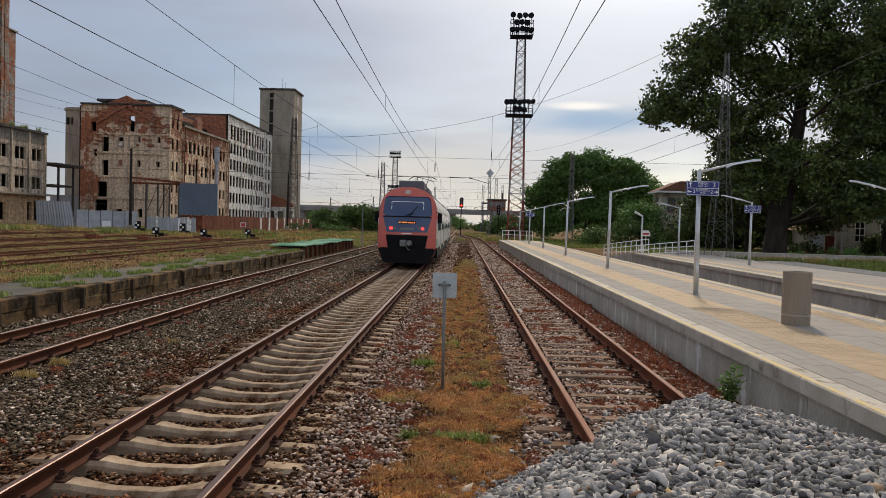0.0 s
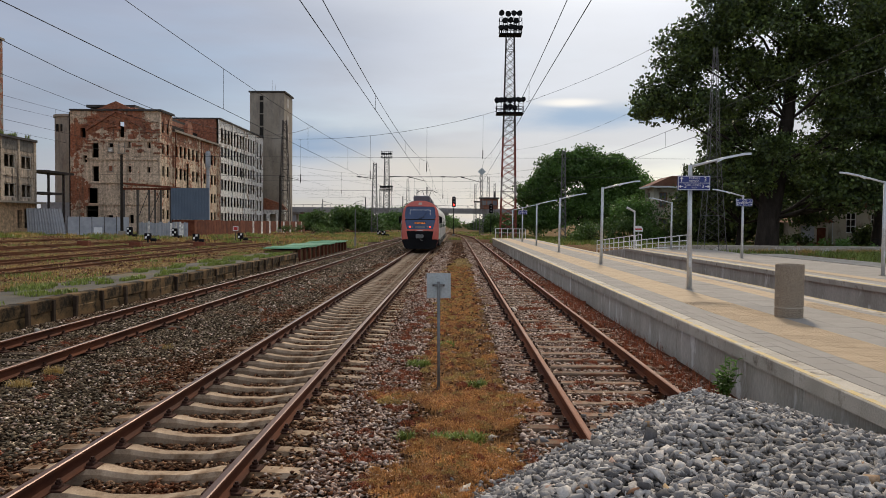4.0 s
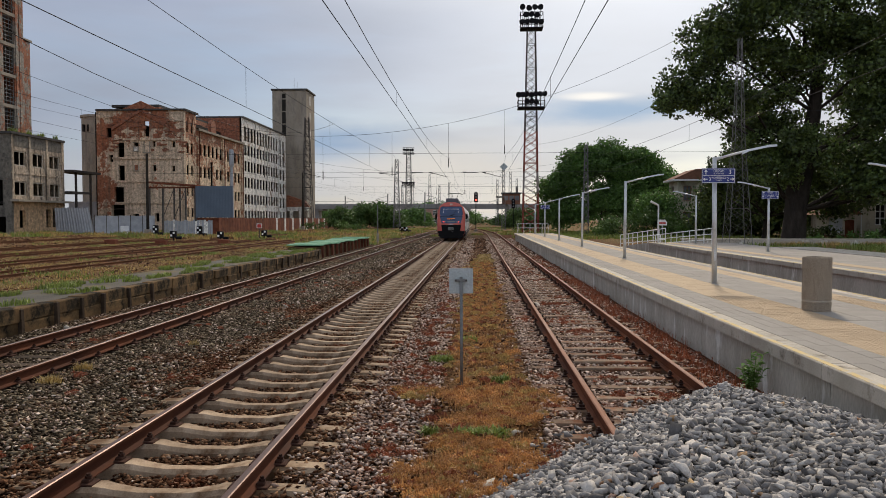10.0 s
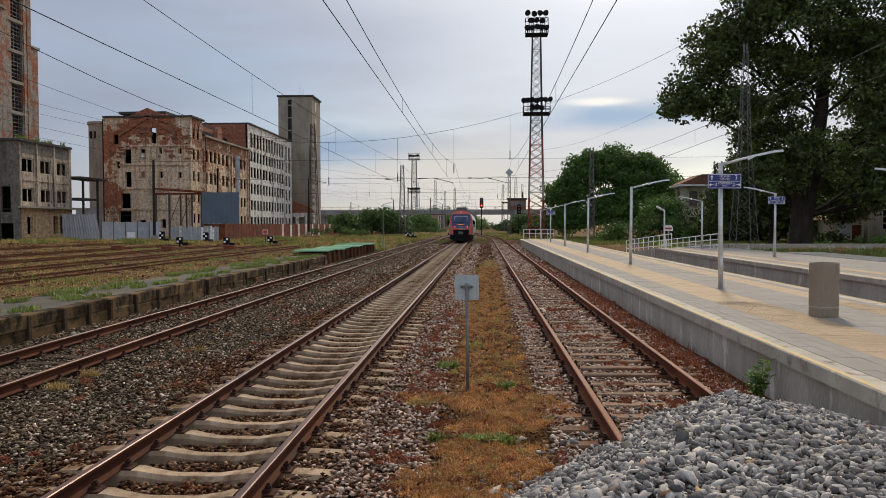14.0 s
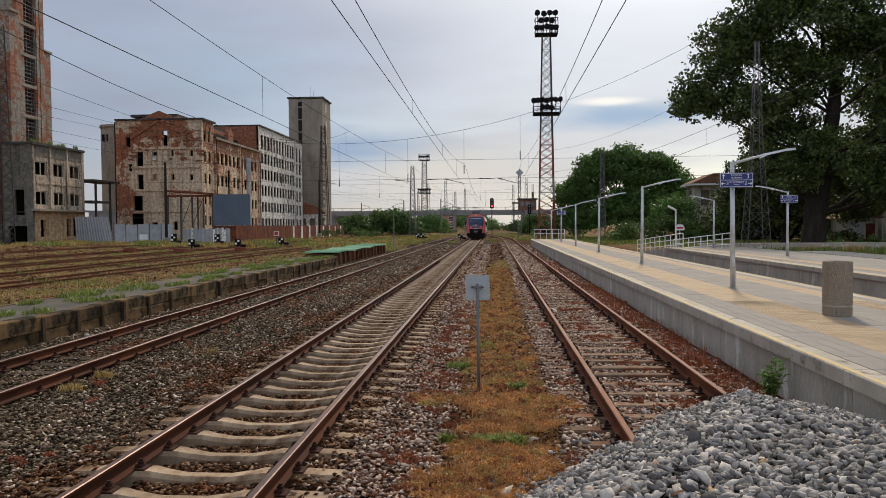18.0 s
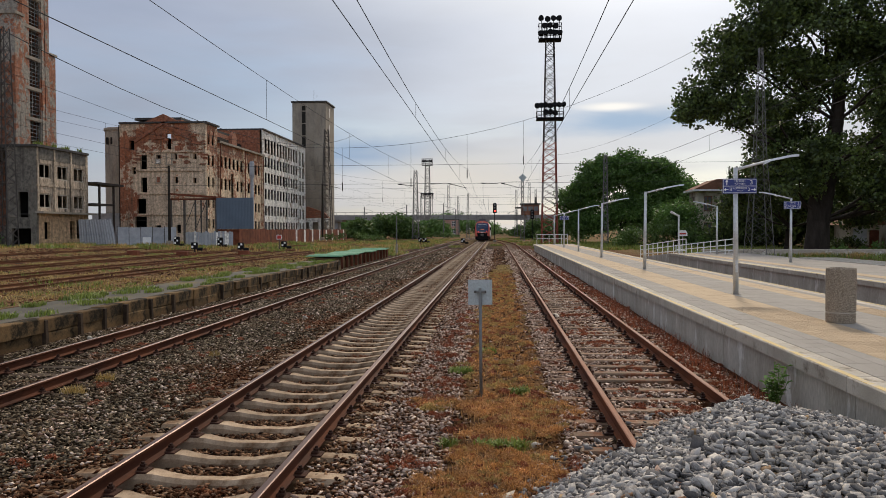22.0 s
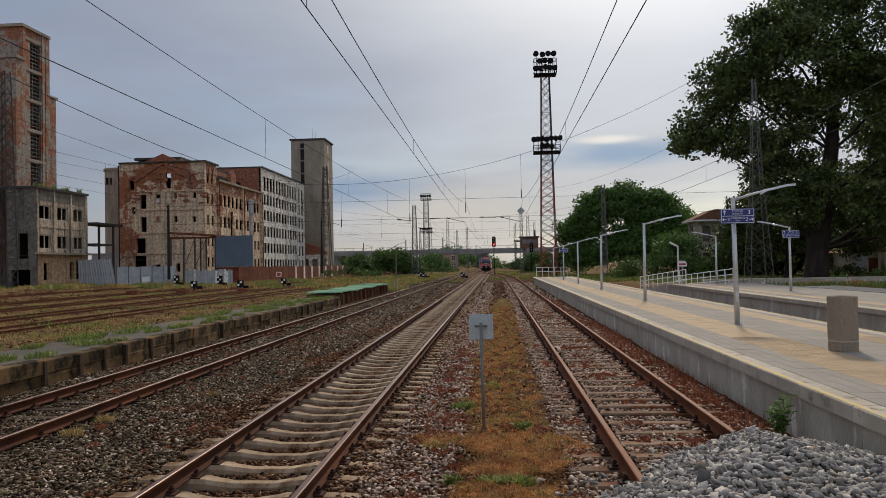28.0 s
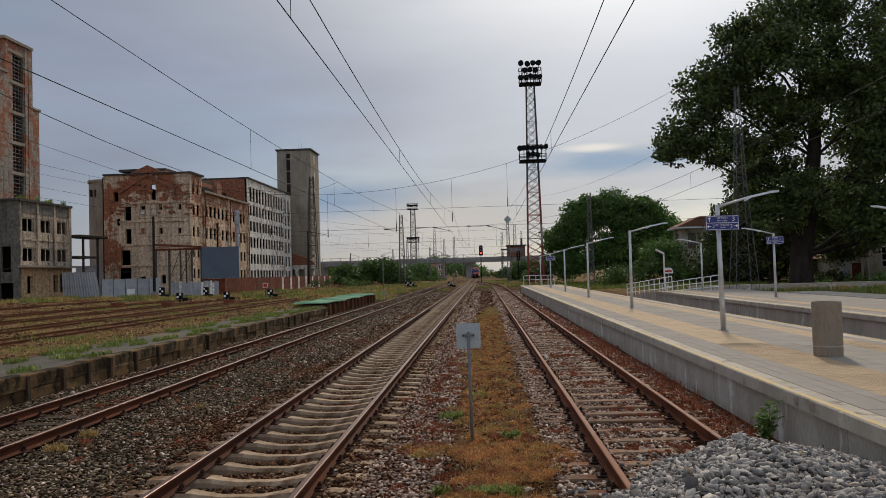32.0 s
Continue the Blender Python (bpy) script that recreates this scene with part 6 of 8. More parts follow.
pole(-9.5, 69.6, 3.6, 0.06, "thin grey marker post beside the track", M["lattice"])


def sag(a, b, drop, n=14):
    a, b = Vector(a), Vector(b)
    return [a.lerp(b, i / n) - Vector((0, 0, drop * 4 * (i / n) * (1 - i / n))) for i in range(n + 1)]


def overhead_line(x, spans, zc, zm, drop, r=0.0095, dip=0.0):
    """Contact wire, messenger wire and droppers over one track."""
    t = thing("overhead_line", "overhead contact wire hung from a sagging messenger wire", "overhead wire", "overhead lines")
    ys = [s[0] for s in spans] + [spans[-1][1]]
    part("contact_wire", Shape().tube([(x, y, zc - (dip if i > 1 else 0)) for i, y in enumerate(ys)], r, 4), M["wire"], t)
    for i, (a, b) in enumerate(spans):
        pts = sag((x, a, zm), (x, b, zm), drop, 16)
        part("messenger_wire", Shape().tube(pts, r, 4), M["wire"], t)
        k = 5
        for j in range(1, k):
            y = a + (b - a) * j / k
            u = (y - a) / (b - a)
            zt = zm - drop * 4 * u * (1 - u)
            xc = x
            part("dropper", Shape().rod((x, y, zt), (xc, y, zc - (dip * u if i == 1 else dip if i > 1 else 0)), 0.006, 0.006, 3), M["wire"], t)


SPANS = [(-60, -3), (-3, 62), (62, 125), (125, 190), (190, 260), (260, 330)]
overhead_line(T1 + 0.12, SPANS, 5.95, 7.35, 1.2, dip=0.5)
overhead_line(T2, SPANS[:3], 5.95, 7.6, 1.05)
overhead_line(T0, SPANS[:5], 5.75, 7.6, 0.65)
overhead_line(-19.4, SPANS[:5], 6.6, 8.4, 0.8, 0.0065)
overhead_line(-23.8, SPANS[:5], 7.0, 9.0, 0.8, 0.0065)
overhead_line(9.8, SPANS[:3], 6.0, 7.5, 0.8)


def cross_span(y, xa, za, xb, zb, drop, tracks, label, levels, arms=()):
    t = thing("cross_span", label, "overhead wire", "cross spans")
    pts = sag((xa, y, za), (xb, y, zb), drop, 24)
    part("span_wire", Shape().tube(pts, 0.013, 4), M["wire"], t)
    for x in tracks:
        u = (x - xa) / (xb - xa)
        z = za + (zb - za) * u - drop * 4 * u * (1 - u)
        h = part("hanger", Shape().rod((x, y, z), (x, y, z - 2.9), 0.012, 0.012, 3), M["wire"], t)
        part("insulator", Shape().lathe([(0.02, z - 3.6), (0.045, z - 3.5), (0.032, z - 3.35), (0.045, z - 3.2), (0.032, z - 3.1), (0.045, z - 2.95), (0.02, z - 2.85)], x, y, 8), M["dark_steel"], h)
    for z in levels:
        part("lower_wire", Shape().tube([(xa, y, z), (xb, y, z + 0.1)], 0.011, 4), M["wire"], t)
    for xs, xe, za2, zb2 in arms:
        part("registration_arm", Shape().rod((xs, y, za2), (xe, y, zb2), 0.028, 0.022, 6), M["dark_steel"], t)
        part("insulator", Shape().rod((xs, y, za2), (xs + 0.3, y, za2 + (zb2 - za2) * 0.3 / (xe - xs)), 0.05, 0.05, 8), M["dark_steel"], t)


LEVELS = (6.1, 7.65)
cross_span(62, -30, 11.75, 21.1, 19.8, 5.95, (-17.9, -13.0, -7.25, -2.6, 2.0), "sagging cross-span wire carrying hangers over the tracks", LEVELS,
           ((-8.3, -6.8, 6.1, 5.95), (-5.6, -4.7, 6.12, 6.12), (-4.2, -2.6, 6.15, 5.75), (-1.4, -0.1, 6.15, 6.1), (0.2, 1.9, 6.15, 5.7), (-14.6, -13.2, 6.1, 5.8)))
LEVELS = (7.6, 9.2)
cross_span(125, -38, 14, 16, 12, 3.0, (-19.4, -7.25, -2.6, 2.0), "sagging cross-span wire carrying hangers over the tracks", LEVELS)
LEVELS = (8.6, 10.4)
cross_span(190, -38, 15, 18, 13, 3.0, (-23.8, -19.4, -7.25, -2.6), "sagging cross-span wire carrying hangers over the tracks", LEVELS)


def long_wire(a, b, drop):
    t = thing("feeder_wire", "long feeder wire strung above the yard", "overhead wire", "feeder wires")
    part("conductor", Shape().tube(sag(a, b, drop, 20), 0.011, 4), M["wire"], t)


long_wire((-24, 15, 10.9), (-24, 100, 8.7), 0.4)
long_wire((-12, -3, 10.2), (-12, 62, 10.2), 3.5)
long_wire((21.1, 62, 14), (50, 15, 16), 2.5)
long_wire((21.1, 62, 11), (50, 15, 13), 2.5)
long_wire((8, 120, 14), (21.1, 62, 15.4), 1.5)
for k in range(3):
    long_wire((-110, 330 + k * 6, 17 + k * 1.4), (90, 345 + k * 6, 16 + k * 1.6), 3)


def cantilever(x, y, h, reach, side):
    t = thing("cantilever_mast", "distant steel catenary mast with a cantilever arm", "mast", "cantilever masts", m=pose(x, y, 0))
    part("post", Shape().box(-0.14, 0.14, -0.14, 0.14, -0.2, h), M["lattice"], t)
    part("arm", Shape().rod((0, 0, h - 0.6), (side * reach, 0, h - 1.4), 0.05, 0.05, 5), M["lattice"], t)
    part("stay", Shape().rod((0, 0, h - 2.4), (side * reach, 0, h - 1.45), 0.04, 0.04, 5), M["lattice"], t)
    part("insulator", Shape().rod((side * reach * 0.15, 0, h - 2.2), (side * reach * 0.3, 0, h - 2.05), 0.09, 0.09, 6), M["dark_steel"], t)


for x, y, h, side in ((-15, 205, 9.5, 1), (-15, 262, 9.5, 1), (-26.4, 215, 9.5, -1), (6, 262, 9.5, -1), (-30, 275, 9.5, 1), (-9, 310, 10, 1), (14, 290, 10, -1), (-45, 250, 10, 1)):
    cantilever(x, y, h, 3.0, side)


# ---------------------------------------------------------------- signals and lineside equipment
def colour_light_signal(x, y, h, lit):
    t = thing("colour_light_signal", "tall black colour-light signal showing red" if lit else "black colour-light signal seen beside the line", "railway signal", "signals", m=pose(x, y, 0))
    part("post", Shape().rod((0, 0, -0.2), (0, 0, h), 0.08, 0.07, 8), M["black"], t)
    hd = part("head", Shape().box(-0.36, 0.36, -0.12, 0.12, h - 0.2, h + 1.7, 0.2), M["black"], t)
    for i in range(3):
        z = h + 0.15 + i * 0.55
        part("hood", Shape().rod((0, -0.12, z + 0.06), (0, -0.34, z + 0.06), 0.17, 0.17, 10), M["black"], hd)
        part("lens", Shape().rod((0, -0.345, z + 0.06), (0, -0.36, z + 0.06), 0.15, 0.15, 12), M["signal_red"] if (lit and i == 0) else M["lamp_glass"], hd)
    part("foundation", Shape().box(-0.3, 0.3, -0.3, 0.3, -0.2, 0.35, 0.04), M["old_concrete"], t)


colour_light_signal(-0.75, 140, 5.6, True)
colour_light_signal(6.6, 150, 4.6, False)


def signal_box():
    t = thing("signal_cabin", "raised brown railway signal cabin on a column over the tracks", "cabin")
    part("column", Shape().box(6.6, 7.4, 200, 201, -0.2, 6.2), M["bridge"], t)
    part("cabin", Shape().box(5.9, 10.6, 199, 203, 6.2, 8.9, 0.1), M["roof_tile"], t)
    part("roof", Shape().box(5.6, 10.9, 198.7, 203.3, 8.9, 9.25), M["dark_steel"], t)
    for i in range(3):
        part("window", Shape().box(6.3 + i * 1.45, 7.4 + i * 1.45, 198.93, 199.02, 7.2, 8.4), M["lamp_glass"], t)
    part("chimney", Shape().box(9.6, 10.0, 201, 201.4, 9.2, 11.0), M["dark_steel"], t)
    part("gantry", Shape().box(4.2, 6.0, 200, 200.4, 7.9, 8.3), M["dark_steel"], t)
    part("walkway", Shape().box(4.2, 6.0, 199.5, 201, 6.1, 6.3), M["dark_steel"], t)


signal_box()


def track_markers():
    for x, y, k in ((-38.8, 88.3, 0), (-31.7, 76.4, 1), (-33.9, 89.5, 0), (-27.1, 77.4, 1), (-25.3, 87.2, 1), (-13.4, 128, 1), (-12.2, 124, 1), (-5.6, 118, 1)):
        z = float(ground_z(x, y))
        t = thing("point_lever", "black and white point indicator beside a yard track", "point indicator", "point indicators", m=pose(x, y, z))
        part("stem", Shape().box(-0.06, 0.06, -0.06, 0.06, -0.1, 0.5), M["black"], t)
        part("head", Shape().box(-0.32, 0.32, -0.2, 0.2, 0.3, 1.0 if k != 0 else 1.3, 0.06), M["black"], t)
        for fx, fz in ((-0.27, 0.4), (0.0, 0.68), (-0.27, 0.96)):
            if k == 0 or fz < 0.9:
                part("face", Shape().box(fx + 0.03, fx + 0.23, -0.23, -0.19, fz + 0.04, fz + 0.25), M["white"], t, "white marker square")
        part("counterweight", Shape().rod((0.3, 0, 0.3), (0.85, 0, 0.3), 0.16, 0.16, 8), M["black"], t)
    t = thing("stop_marker", "small red and white stop marker in the yard", "marker", m=pose(-26.4, 89.0, 0))
    part("post", Shape().box(-0.04, 0.04, -0.04, 0.04, -0.1, 1.3), M["dark_steel"], t)
    part("plate", Shape().box(-0.32, 0.32, -0.06, -0.02, 1.2, 1.75), M["white"], t)
    part("red_field", Shape().box(-0.24, 0.24, -0.08, -0.05, 1.27, 1.68), M["tail_marker"], t)
    for x, y in ((-32.6, 65), (-28.4, 65.8), (-23.9, 69.2)):
        b = thing("cable_box", "rusty cable box lying beside a yard track", "box", "cable boxes", m=pose(x, y, float(ground_z(x, y))))
        part("case", Shape().box(-0.5, 0.5, -0.3, 0.3, -0.05, 0.4, 0.03), M["rust_sheet"], b)


M["tail_marker"] = plain_mat("red_marker_paint", (0.45, 0.03, 0.02), 0.5)
track_markers()


# ---------------------------------------------------------------- bridge and distance
def road_bridge():
    b = thing("road_bridge", "long grey concrete road bridge crossing the railway", "bridge")
    y = 330
    part("deck", Shape().box(-140, 120, y, y + 10, 6.7, 7.9), M["bridge"], b)
    part("parapet", Shape().box(-140, 120, y - 0.2, y, 7.7, 8.9), M["bridge"], b)
    for i in range(66):
        x = -140 + i * 4
        part("railing_post", Shape().box(x, x + 0.12, y - 0.15, y - 0.05, 8.9, 10.0), M["lattice"], b)
    part("handrail", Shape().box(-140, 120, y - 0.16, y - 0.04, 10.0, 10.12), M["lattice"], b)
    for x in (-96, -74, -52, -31, -8.5, 14, 36, 60):
        part("pier", Shape().box(x, x + 2.4, y + 2, y + 8, -0.5, 6.7), M["bridge"], b)
        part("cap", Shape().box(x - 2, x + 4.4, y + 1, y + 9, 5.9, 6.7), M["bridge"], b)
    h = thing("brick_hall", "low red brick hall behind the bridge", "building")
    part("wall", pierced(-28, -17.5, -0.5, 6.6, [(-20.4, -18.6, 3.9, 6.1), (-20.4, -18.6, 0.6, 2.8), (-25, -22, 0.2, 3.4)], lambda u, z, d: (u, 326 + d, z), 0.4), M["red_brick_far"], h)
    # Block behind the openings, its near-black colour painted as indoor shade.
    part("body", Shape().box(-28, -17.5, 326.4, 329, -0.5, 6.5), M["inside_shade"], h)
    part("roof", Shape().box(-28.4, -17.1, 325.8, 329.4, 6.6, 6.85), M["roof_tar"], h)
    for z in (3.9, 0.6):
        part("window", window_frame(1.8, 2.2, 1, 1, 0.15), M["white"], h, m=pose(-20.4, 326.1, z))


road_bridge()


def station_house():
    b = thing("station_house", "pale yellow two-storey station house behind the trees", "house")
    x0, x1, y = 27.9, 36.5, 108.0
    holes = [(x0 + 0.8 + i * 2.3, x0 + 1.9 + i * 2.3, z, z + 2.1) for i in range(5) for z in (1.2, 4.9)]
    part("wall", pierced(x0, x1, -0.3, 7.9, holes, lambda u, z, d: (u, y + d, z), 0.4), M["station_wall"], b)
    part("side_wall", pierced(y + 0.4, y + 4.5, -0.3, 7.9, [(y + 2, y + 3.1, z, z + 2.1) for z in (1.2, 4.9)], lambda u, z, d: (x0 + d, u, z), 0.4), M["station_wall"], b)
    part("side_wall", Shape().box(x1 - 0.4, x1, y + 0.4, y + 4.5, -0.3, 7.9), M["station_wall"], b)
    part("back_wall", Shape().box(x0, x1, y + 4.5, y + 4.9, -0.3, 7.9), M["station_wall"], b)
    fr = window_frame(1.1, 2.1, 1, 1, 0.09).mesh("window_frame", M["roof_tile"])
    for h in holes:
        w = part("window", fr, None, b, m=pose(h[0], y + 0.15, h[2]))
    for h in holes:
        part("pane", Shape().box(h[0], h[1], y + 0.2, y + 0.22, h[2], h[3]), M["lamp_glass"], b)
    part("roof", Shape().prism([(x0 - 0.8, 7.9), (x1 + 0.8, 7.9), ((x0 + x1) / 2 + 2, 9.3), ((x0 + x1) / 2 - 2, 9.3)], "y", y - 0.8, y + 5.2), M["roof_tile"], b)
    part("eaves_cornice", Shape().box(x0 - 0.8, x1 + 0.8, y - 0.8, y + 5.2, 7.66, 7.89), M["white"], b)
    s = thing("lineside_hut", "small plastered hut with a tiled roof and rusty door", "hut")
    x0, y = 39.5, 88
    part("wall", Shape().box(x0, x0 + 3.4, y, y + 4, -0.3, 2.8), M["station_wall"], s, "flaking pale plaster wall")
    part("plinth", Shape().box(x0 - 0.04, x0 + 3.44, y - 0.05, y + 4, -0.3, 0.5), M["roof_tile"], s)
    part("roof", Shape().prism([(x0 - 0.5, 2.8), (x0 + 3.9, 2.8), (x0 + 2.4, 3.9), (x0 + 1.0, 3.9)], "y", y - 0.5, y + 4.5), M["roof_tile"], s)
    part("door", Shape().box(x0 + 2.1, x0 + 3.1, y - 0.06, y + 0.02, 0.0, 2.2), M["rust_sheet"], s, "rusty brown sheet door")
    part("shutter", Shape().box(x0 + 0.3, x0 + 1.8, y - 0.05, y + 0.02, 0.7, 2.4), M["zinc_sheet"], s, "pale grey boarded shutter")
    o = thing("outbuilding", "cream plastered outbuilding with one tall window", "building")
    x0, y = 44.2, 89.5
    part("wall", pierced(x0, x0 + 7, -0.3, 4.6, [(x0 + 1.5, x0 + 2.7, 1.6, 4.0), (x0 + 4.4, x0 + 5.6, 1.6, 4.0)], lambda u, z, d: (u, y + d, z), 0.35), M["station_wall"], o)
    part("side_wall", Shape().box(x0, x0 + 0.35, y + 0.35, y + 6, -0.3, 4.6), M["station_wall"], o)
    # Added backing for the windows, with indoor shade as its colour.
    part("inner_wall", Shape().box(x0 + 0.35, x0 + 7, y + 2.0, y + 2.2, -0.3, 4.6), M["inside_shade"], o)
    part("roof", Shape().prism([(x0 - 0.5, 4.6), (x0 + 7.5, 4.6), (x0 + 5, 6.0), (x0 + 2, 6.0)], "y", y - 0.5, y + 6.5), M["roof_tile"], o)
    part("downpipe", Shape().rod((x0 - 0.08, y - 0.06, 0), (x0 - 0.08, y - 0.06, 4.6), 0.06, 0.06, 8), M["galv"], o)
    for xw in (x0 + 1.5, x0 + 4.4):
        part("window", window_frame(1.2, 2.4, 1, 2, 0.09), M["white"], o, m=pose(xw, y + 0.12, 1.6))
    p = thing("street_lamp", "short white lamp post with a round head by the ramp", "street lamp", m=pose(18.0, 77, 0))
    part("post", Shape().rod((0, 0, -0.1), (0, 0, 3.7), 0.09, 0.08, 8), M["white"], p)
    part("lamp_head", Shape().rod((0.05, 0, 3.65), (-0.8, 0, 4.1), 0.09, 0.12, 8), M["white"], p)
    p = thing("warning_sign", "small round-topped white warning sign with red bars", "sign", m=pose(17.2, 72, 0))
    part("post", Shape().rod((0, 0, -0.1), (0, 0, 1.8), 0.03, 0.03, 6), M["galv"], p)
    part("plate", Shape().prism([(-0.42, 1.7), (0.42, 1.7), (0.42, 2.0), (0.25, 2.25), (-0.25, 2.25), (-0.42, 2.0)], "y", -0.05, -0.02), M["white"], p)
    part("bar", Shape().box(-0.3, 0.3, -0.07, -0.045, 1.85, 2.0), M["tail_marker"], p)


station_house()


# ---------------------------------------------------------------- trees and bushes
def leaf_cloud(blobs, per, size, rng):
    """Leaves on the shells of uneven clumps. blobs: centre and radius."""
    P = []
    for c, r in blobs:
        n = max(8, int(per * (r[0] * r[1] + r[1] * r[2] + r[0] * r[2]) / 3))
        d = rng.normal(size=(n, 3))
        d /= np.linalg.norm(d, axis=1)[:, None]
        k = 1 - 0.8 * rng.random(n) ** 1.3
        wob = 1 + 0.22 * np.sin(d[:, 0] * 7 + c[0]) * np.sin(d[:, 2] * 6 + c[2] * 2) + 0.12 * np.sin(d[:, 1] * 13 + c[1])
        P.append(np.array(c) + d * np.array(r) * (k * wob)[:, None])
    P = np.concatenate(P)
    n = len(P)
    R = turns(n, rng)
    s = size * rng.uniform(0.6, 1.4, (n, 1, 1))
    q = np.array([(-0.5, 0, 0), (0, -0.34, 0.06), (0.55, 0, 0), (0, 0.34, 0.06)])[None] * s
    v = np.einsum("nij,nkj->nki", R, np.broadcast_to(q, (n, 4, 3))) + P[:, None]
    f = np.arange(4)[None] + (np.arange(n) * 4)[:, None]
    return v.reshape(-1, 3), f


def limb(s, a, b, r0, r1, bend, rng):
    pts = [Vector(a)]
    for i in range(1, 5):
        p = Vector(a).lerp(Vector(b), i / 4)
        if i < 4:
            p += Vector((rng.uniform(-bend, bend), rng.uniform(-bend, bend), rng.uniform(-bend, bend) * 0.4))
        pts.append(p)
    for i in range(4):
        s.rod(pts[i], pts[i + 1], r0 + (r1 - r0) * i / 4, r0 + (r1 - r0) * (i + 1) / 4, 8, i == 0)
    return pts


def tree(label, x, y, trunk_h, trunk_r, centres, spread, leaf, per, material, seed, group="trees", small=12, bulk=1.0, stem=()):
    """Trunk, limbs to each mass of the crown, and leaves in clumps about them. centres: (dx, dy, z, r)."""
    rr, rng = random.Random(seed), np.random.default_rng(seed)
    z0 = float(ground_z(x, y))
    t = thing("tree", label, "tree", group, m=pose(x, y, z0))
    s = Shape()
    for (xa, za, ra), (xb, zb, rb) in zip(stem, stem[1:]):
        s.rod((xa, 0, za), (xb, 0, zb), ra, rb, 12, False)
    top = limb(s, (0, 0, -0.3), (rr.uniform(-0.4, 0.4), 0, trunk_h), trunk_r, trunk_r * 0.6, 0.15, rr)[-1]
    part("trunk", s, M["bark"], t, smooth=True)
    blobs = []
    for dx, dy, z, r in centres:
        b = Shape()
        foot = top - Vector((0, 0, trunk_h * 0.15))
        if stem:
            at = min(stem[1:], key=lambda q: abs(q[1] - (z - 5.0)))
            foot = Vector((at[0], 0, at[1]))
        limb(b, foot, (dx, dy, z), trunk_r * (0.17 if stem else 0.26), 0.06, 0.5, rr)
        part("limb", b, M["bark"], t)
        for k in range(small):
            th, ph = rr.uniform(0, 6.283), math.acos(rr.uniform(-0.8, 1))
            q = r * rr.uniform(0.3, 1.0)
            rb = r * rr.uniform(0.16, 0.36) * bulk
            blobs.append(((dx + q * math.sin(ph) * math.cos(th), dy + q * math.sin(ph) * math.sin(th), z + 0.8 * q * math.cos(ph)), (rb * spread, rb * spread, rb * 0.75)))
    v, f = leaf_cloud(blobs, per, leaf, rng)
    part("crown", raw_mesh("crown", v, f, material), None, t)
    return t


def bush(label, x, y, w, h, material, seed, leaf=0.25, per=70, group="bushes", name="bush", category="bush"):
    rr, rng = random.Random(seed), np.random.default_rng(seed)
    t = thing(name, label, category, group, m=pose(x, y, float(ground_z(x, y))))
    blobs = []
    for k in range(max(6, int(w * 2.2))):
        u = rr.uniform(-1, 1)
        hh = h * (1 - 0.55 * u * u) * rr.uniform(0.55, 1.0)
        rb = h * rr.uniform(0.2, 0.34)
        blobs.append(((u * w / 2, rr.uniform(-0.25, 0.25) * w, max(rb * 0.6, hh - rb)), (rb * 1.2, rb * 1.2, rb)))
    s = Shape()
    for c, r in blobs[:5]:
        s.rod((c[0] * 0.3, c[1] * 0.3, -0.1), c, 0.06, 0.03, 5)
    part("stem", s, M["bark"], t)
    v, f = leaf_cloud(blobs, per / max(0.25, h * 0.25), leaf, rng)
    part("foliage", raw_mesh("foliage", v, f, material), None, t)
    return t


tree("huge dark green plane tree spreading over the station yard", 29.4, 72, 5.5, 0.95,
     [(-9.4, 0, 14.6, 3.6), (-6.9, 1, 18.0, 4.2), (-5.9, -1, 13.0, 3.4), (-10.8, 0, 13.4, 2.6), (-7.8, -1, 19.2, 3.0), (-4.2, 0, 23.0, 3.6), (-2.4, -2, 21.5, 4.8), (-3.2, -1, 17.6, 3.0), (0.6, 2, 26.0, 5.0), (5.1, -2, 21, 5.0), (0.6, 0, 16.0, 4.6),
      (7.6, 2, 28.0, 5.0), (10.1, -1, 17.5, 5.6), (-1.9, 3, 11.5, 3.8), (6.4, -3, 16.6, 3.6), (3.4, -1, 19.0, 3.8), (14.1, 2, 23, 6), (12.6, 0, 30, 6), (14.6, 0, 14, 5), (-0.4, -2, 9, 3.2), (5.6, -3, 7.6, 3.6), (10.6, -2, 8.5, 4.5), (-3.9, 1, 9.0, 2.6),
      (5.2, -3, 12.0, 3.2), (8.6, -2, 12.6, 4.0), (11.5, -1, 12.0, 4.0), (-2.4, -2, 6.6, 2.6), (8.2, -4, 5.6, 3.0), (12.0, -3, 5.4, 3.2), (15.0, -2, 7.0, 3.6), (4.6, -4, 5.0, 2.4)],
     1.25, 0.31, 92, M["leaf_dark"], 21, small=44, stem=((-0.1, -0.3, 1.15), (0.1, 3.0, 0.95), (0.9, 7.8, 0.82), (1.6, 12.2, 0.62), (2.0, 17.0, 0.45), (2.1, 22.0, 0.3)))
tree("dark green broad tree behind the low wall", 44, 80, 5, 0.6,
     [(-6, 0, 9, 4.5), (1, -2, 9, 5), (-2, 2, 17, 6), (5, 0, 23, 6), (7, 2, 11, 5.5), (2, 0, 29, 6), (12, 0, 18, 6), (13, 0, 8, 5), (9, 0, 30, 6)], 1.25, 0.42, 40, M["leaf_dark"], 22, small=36)
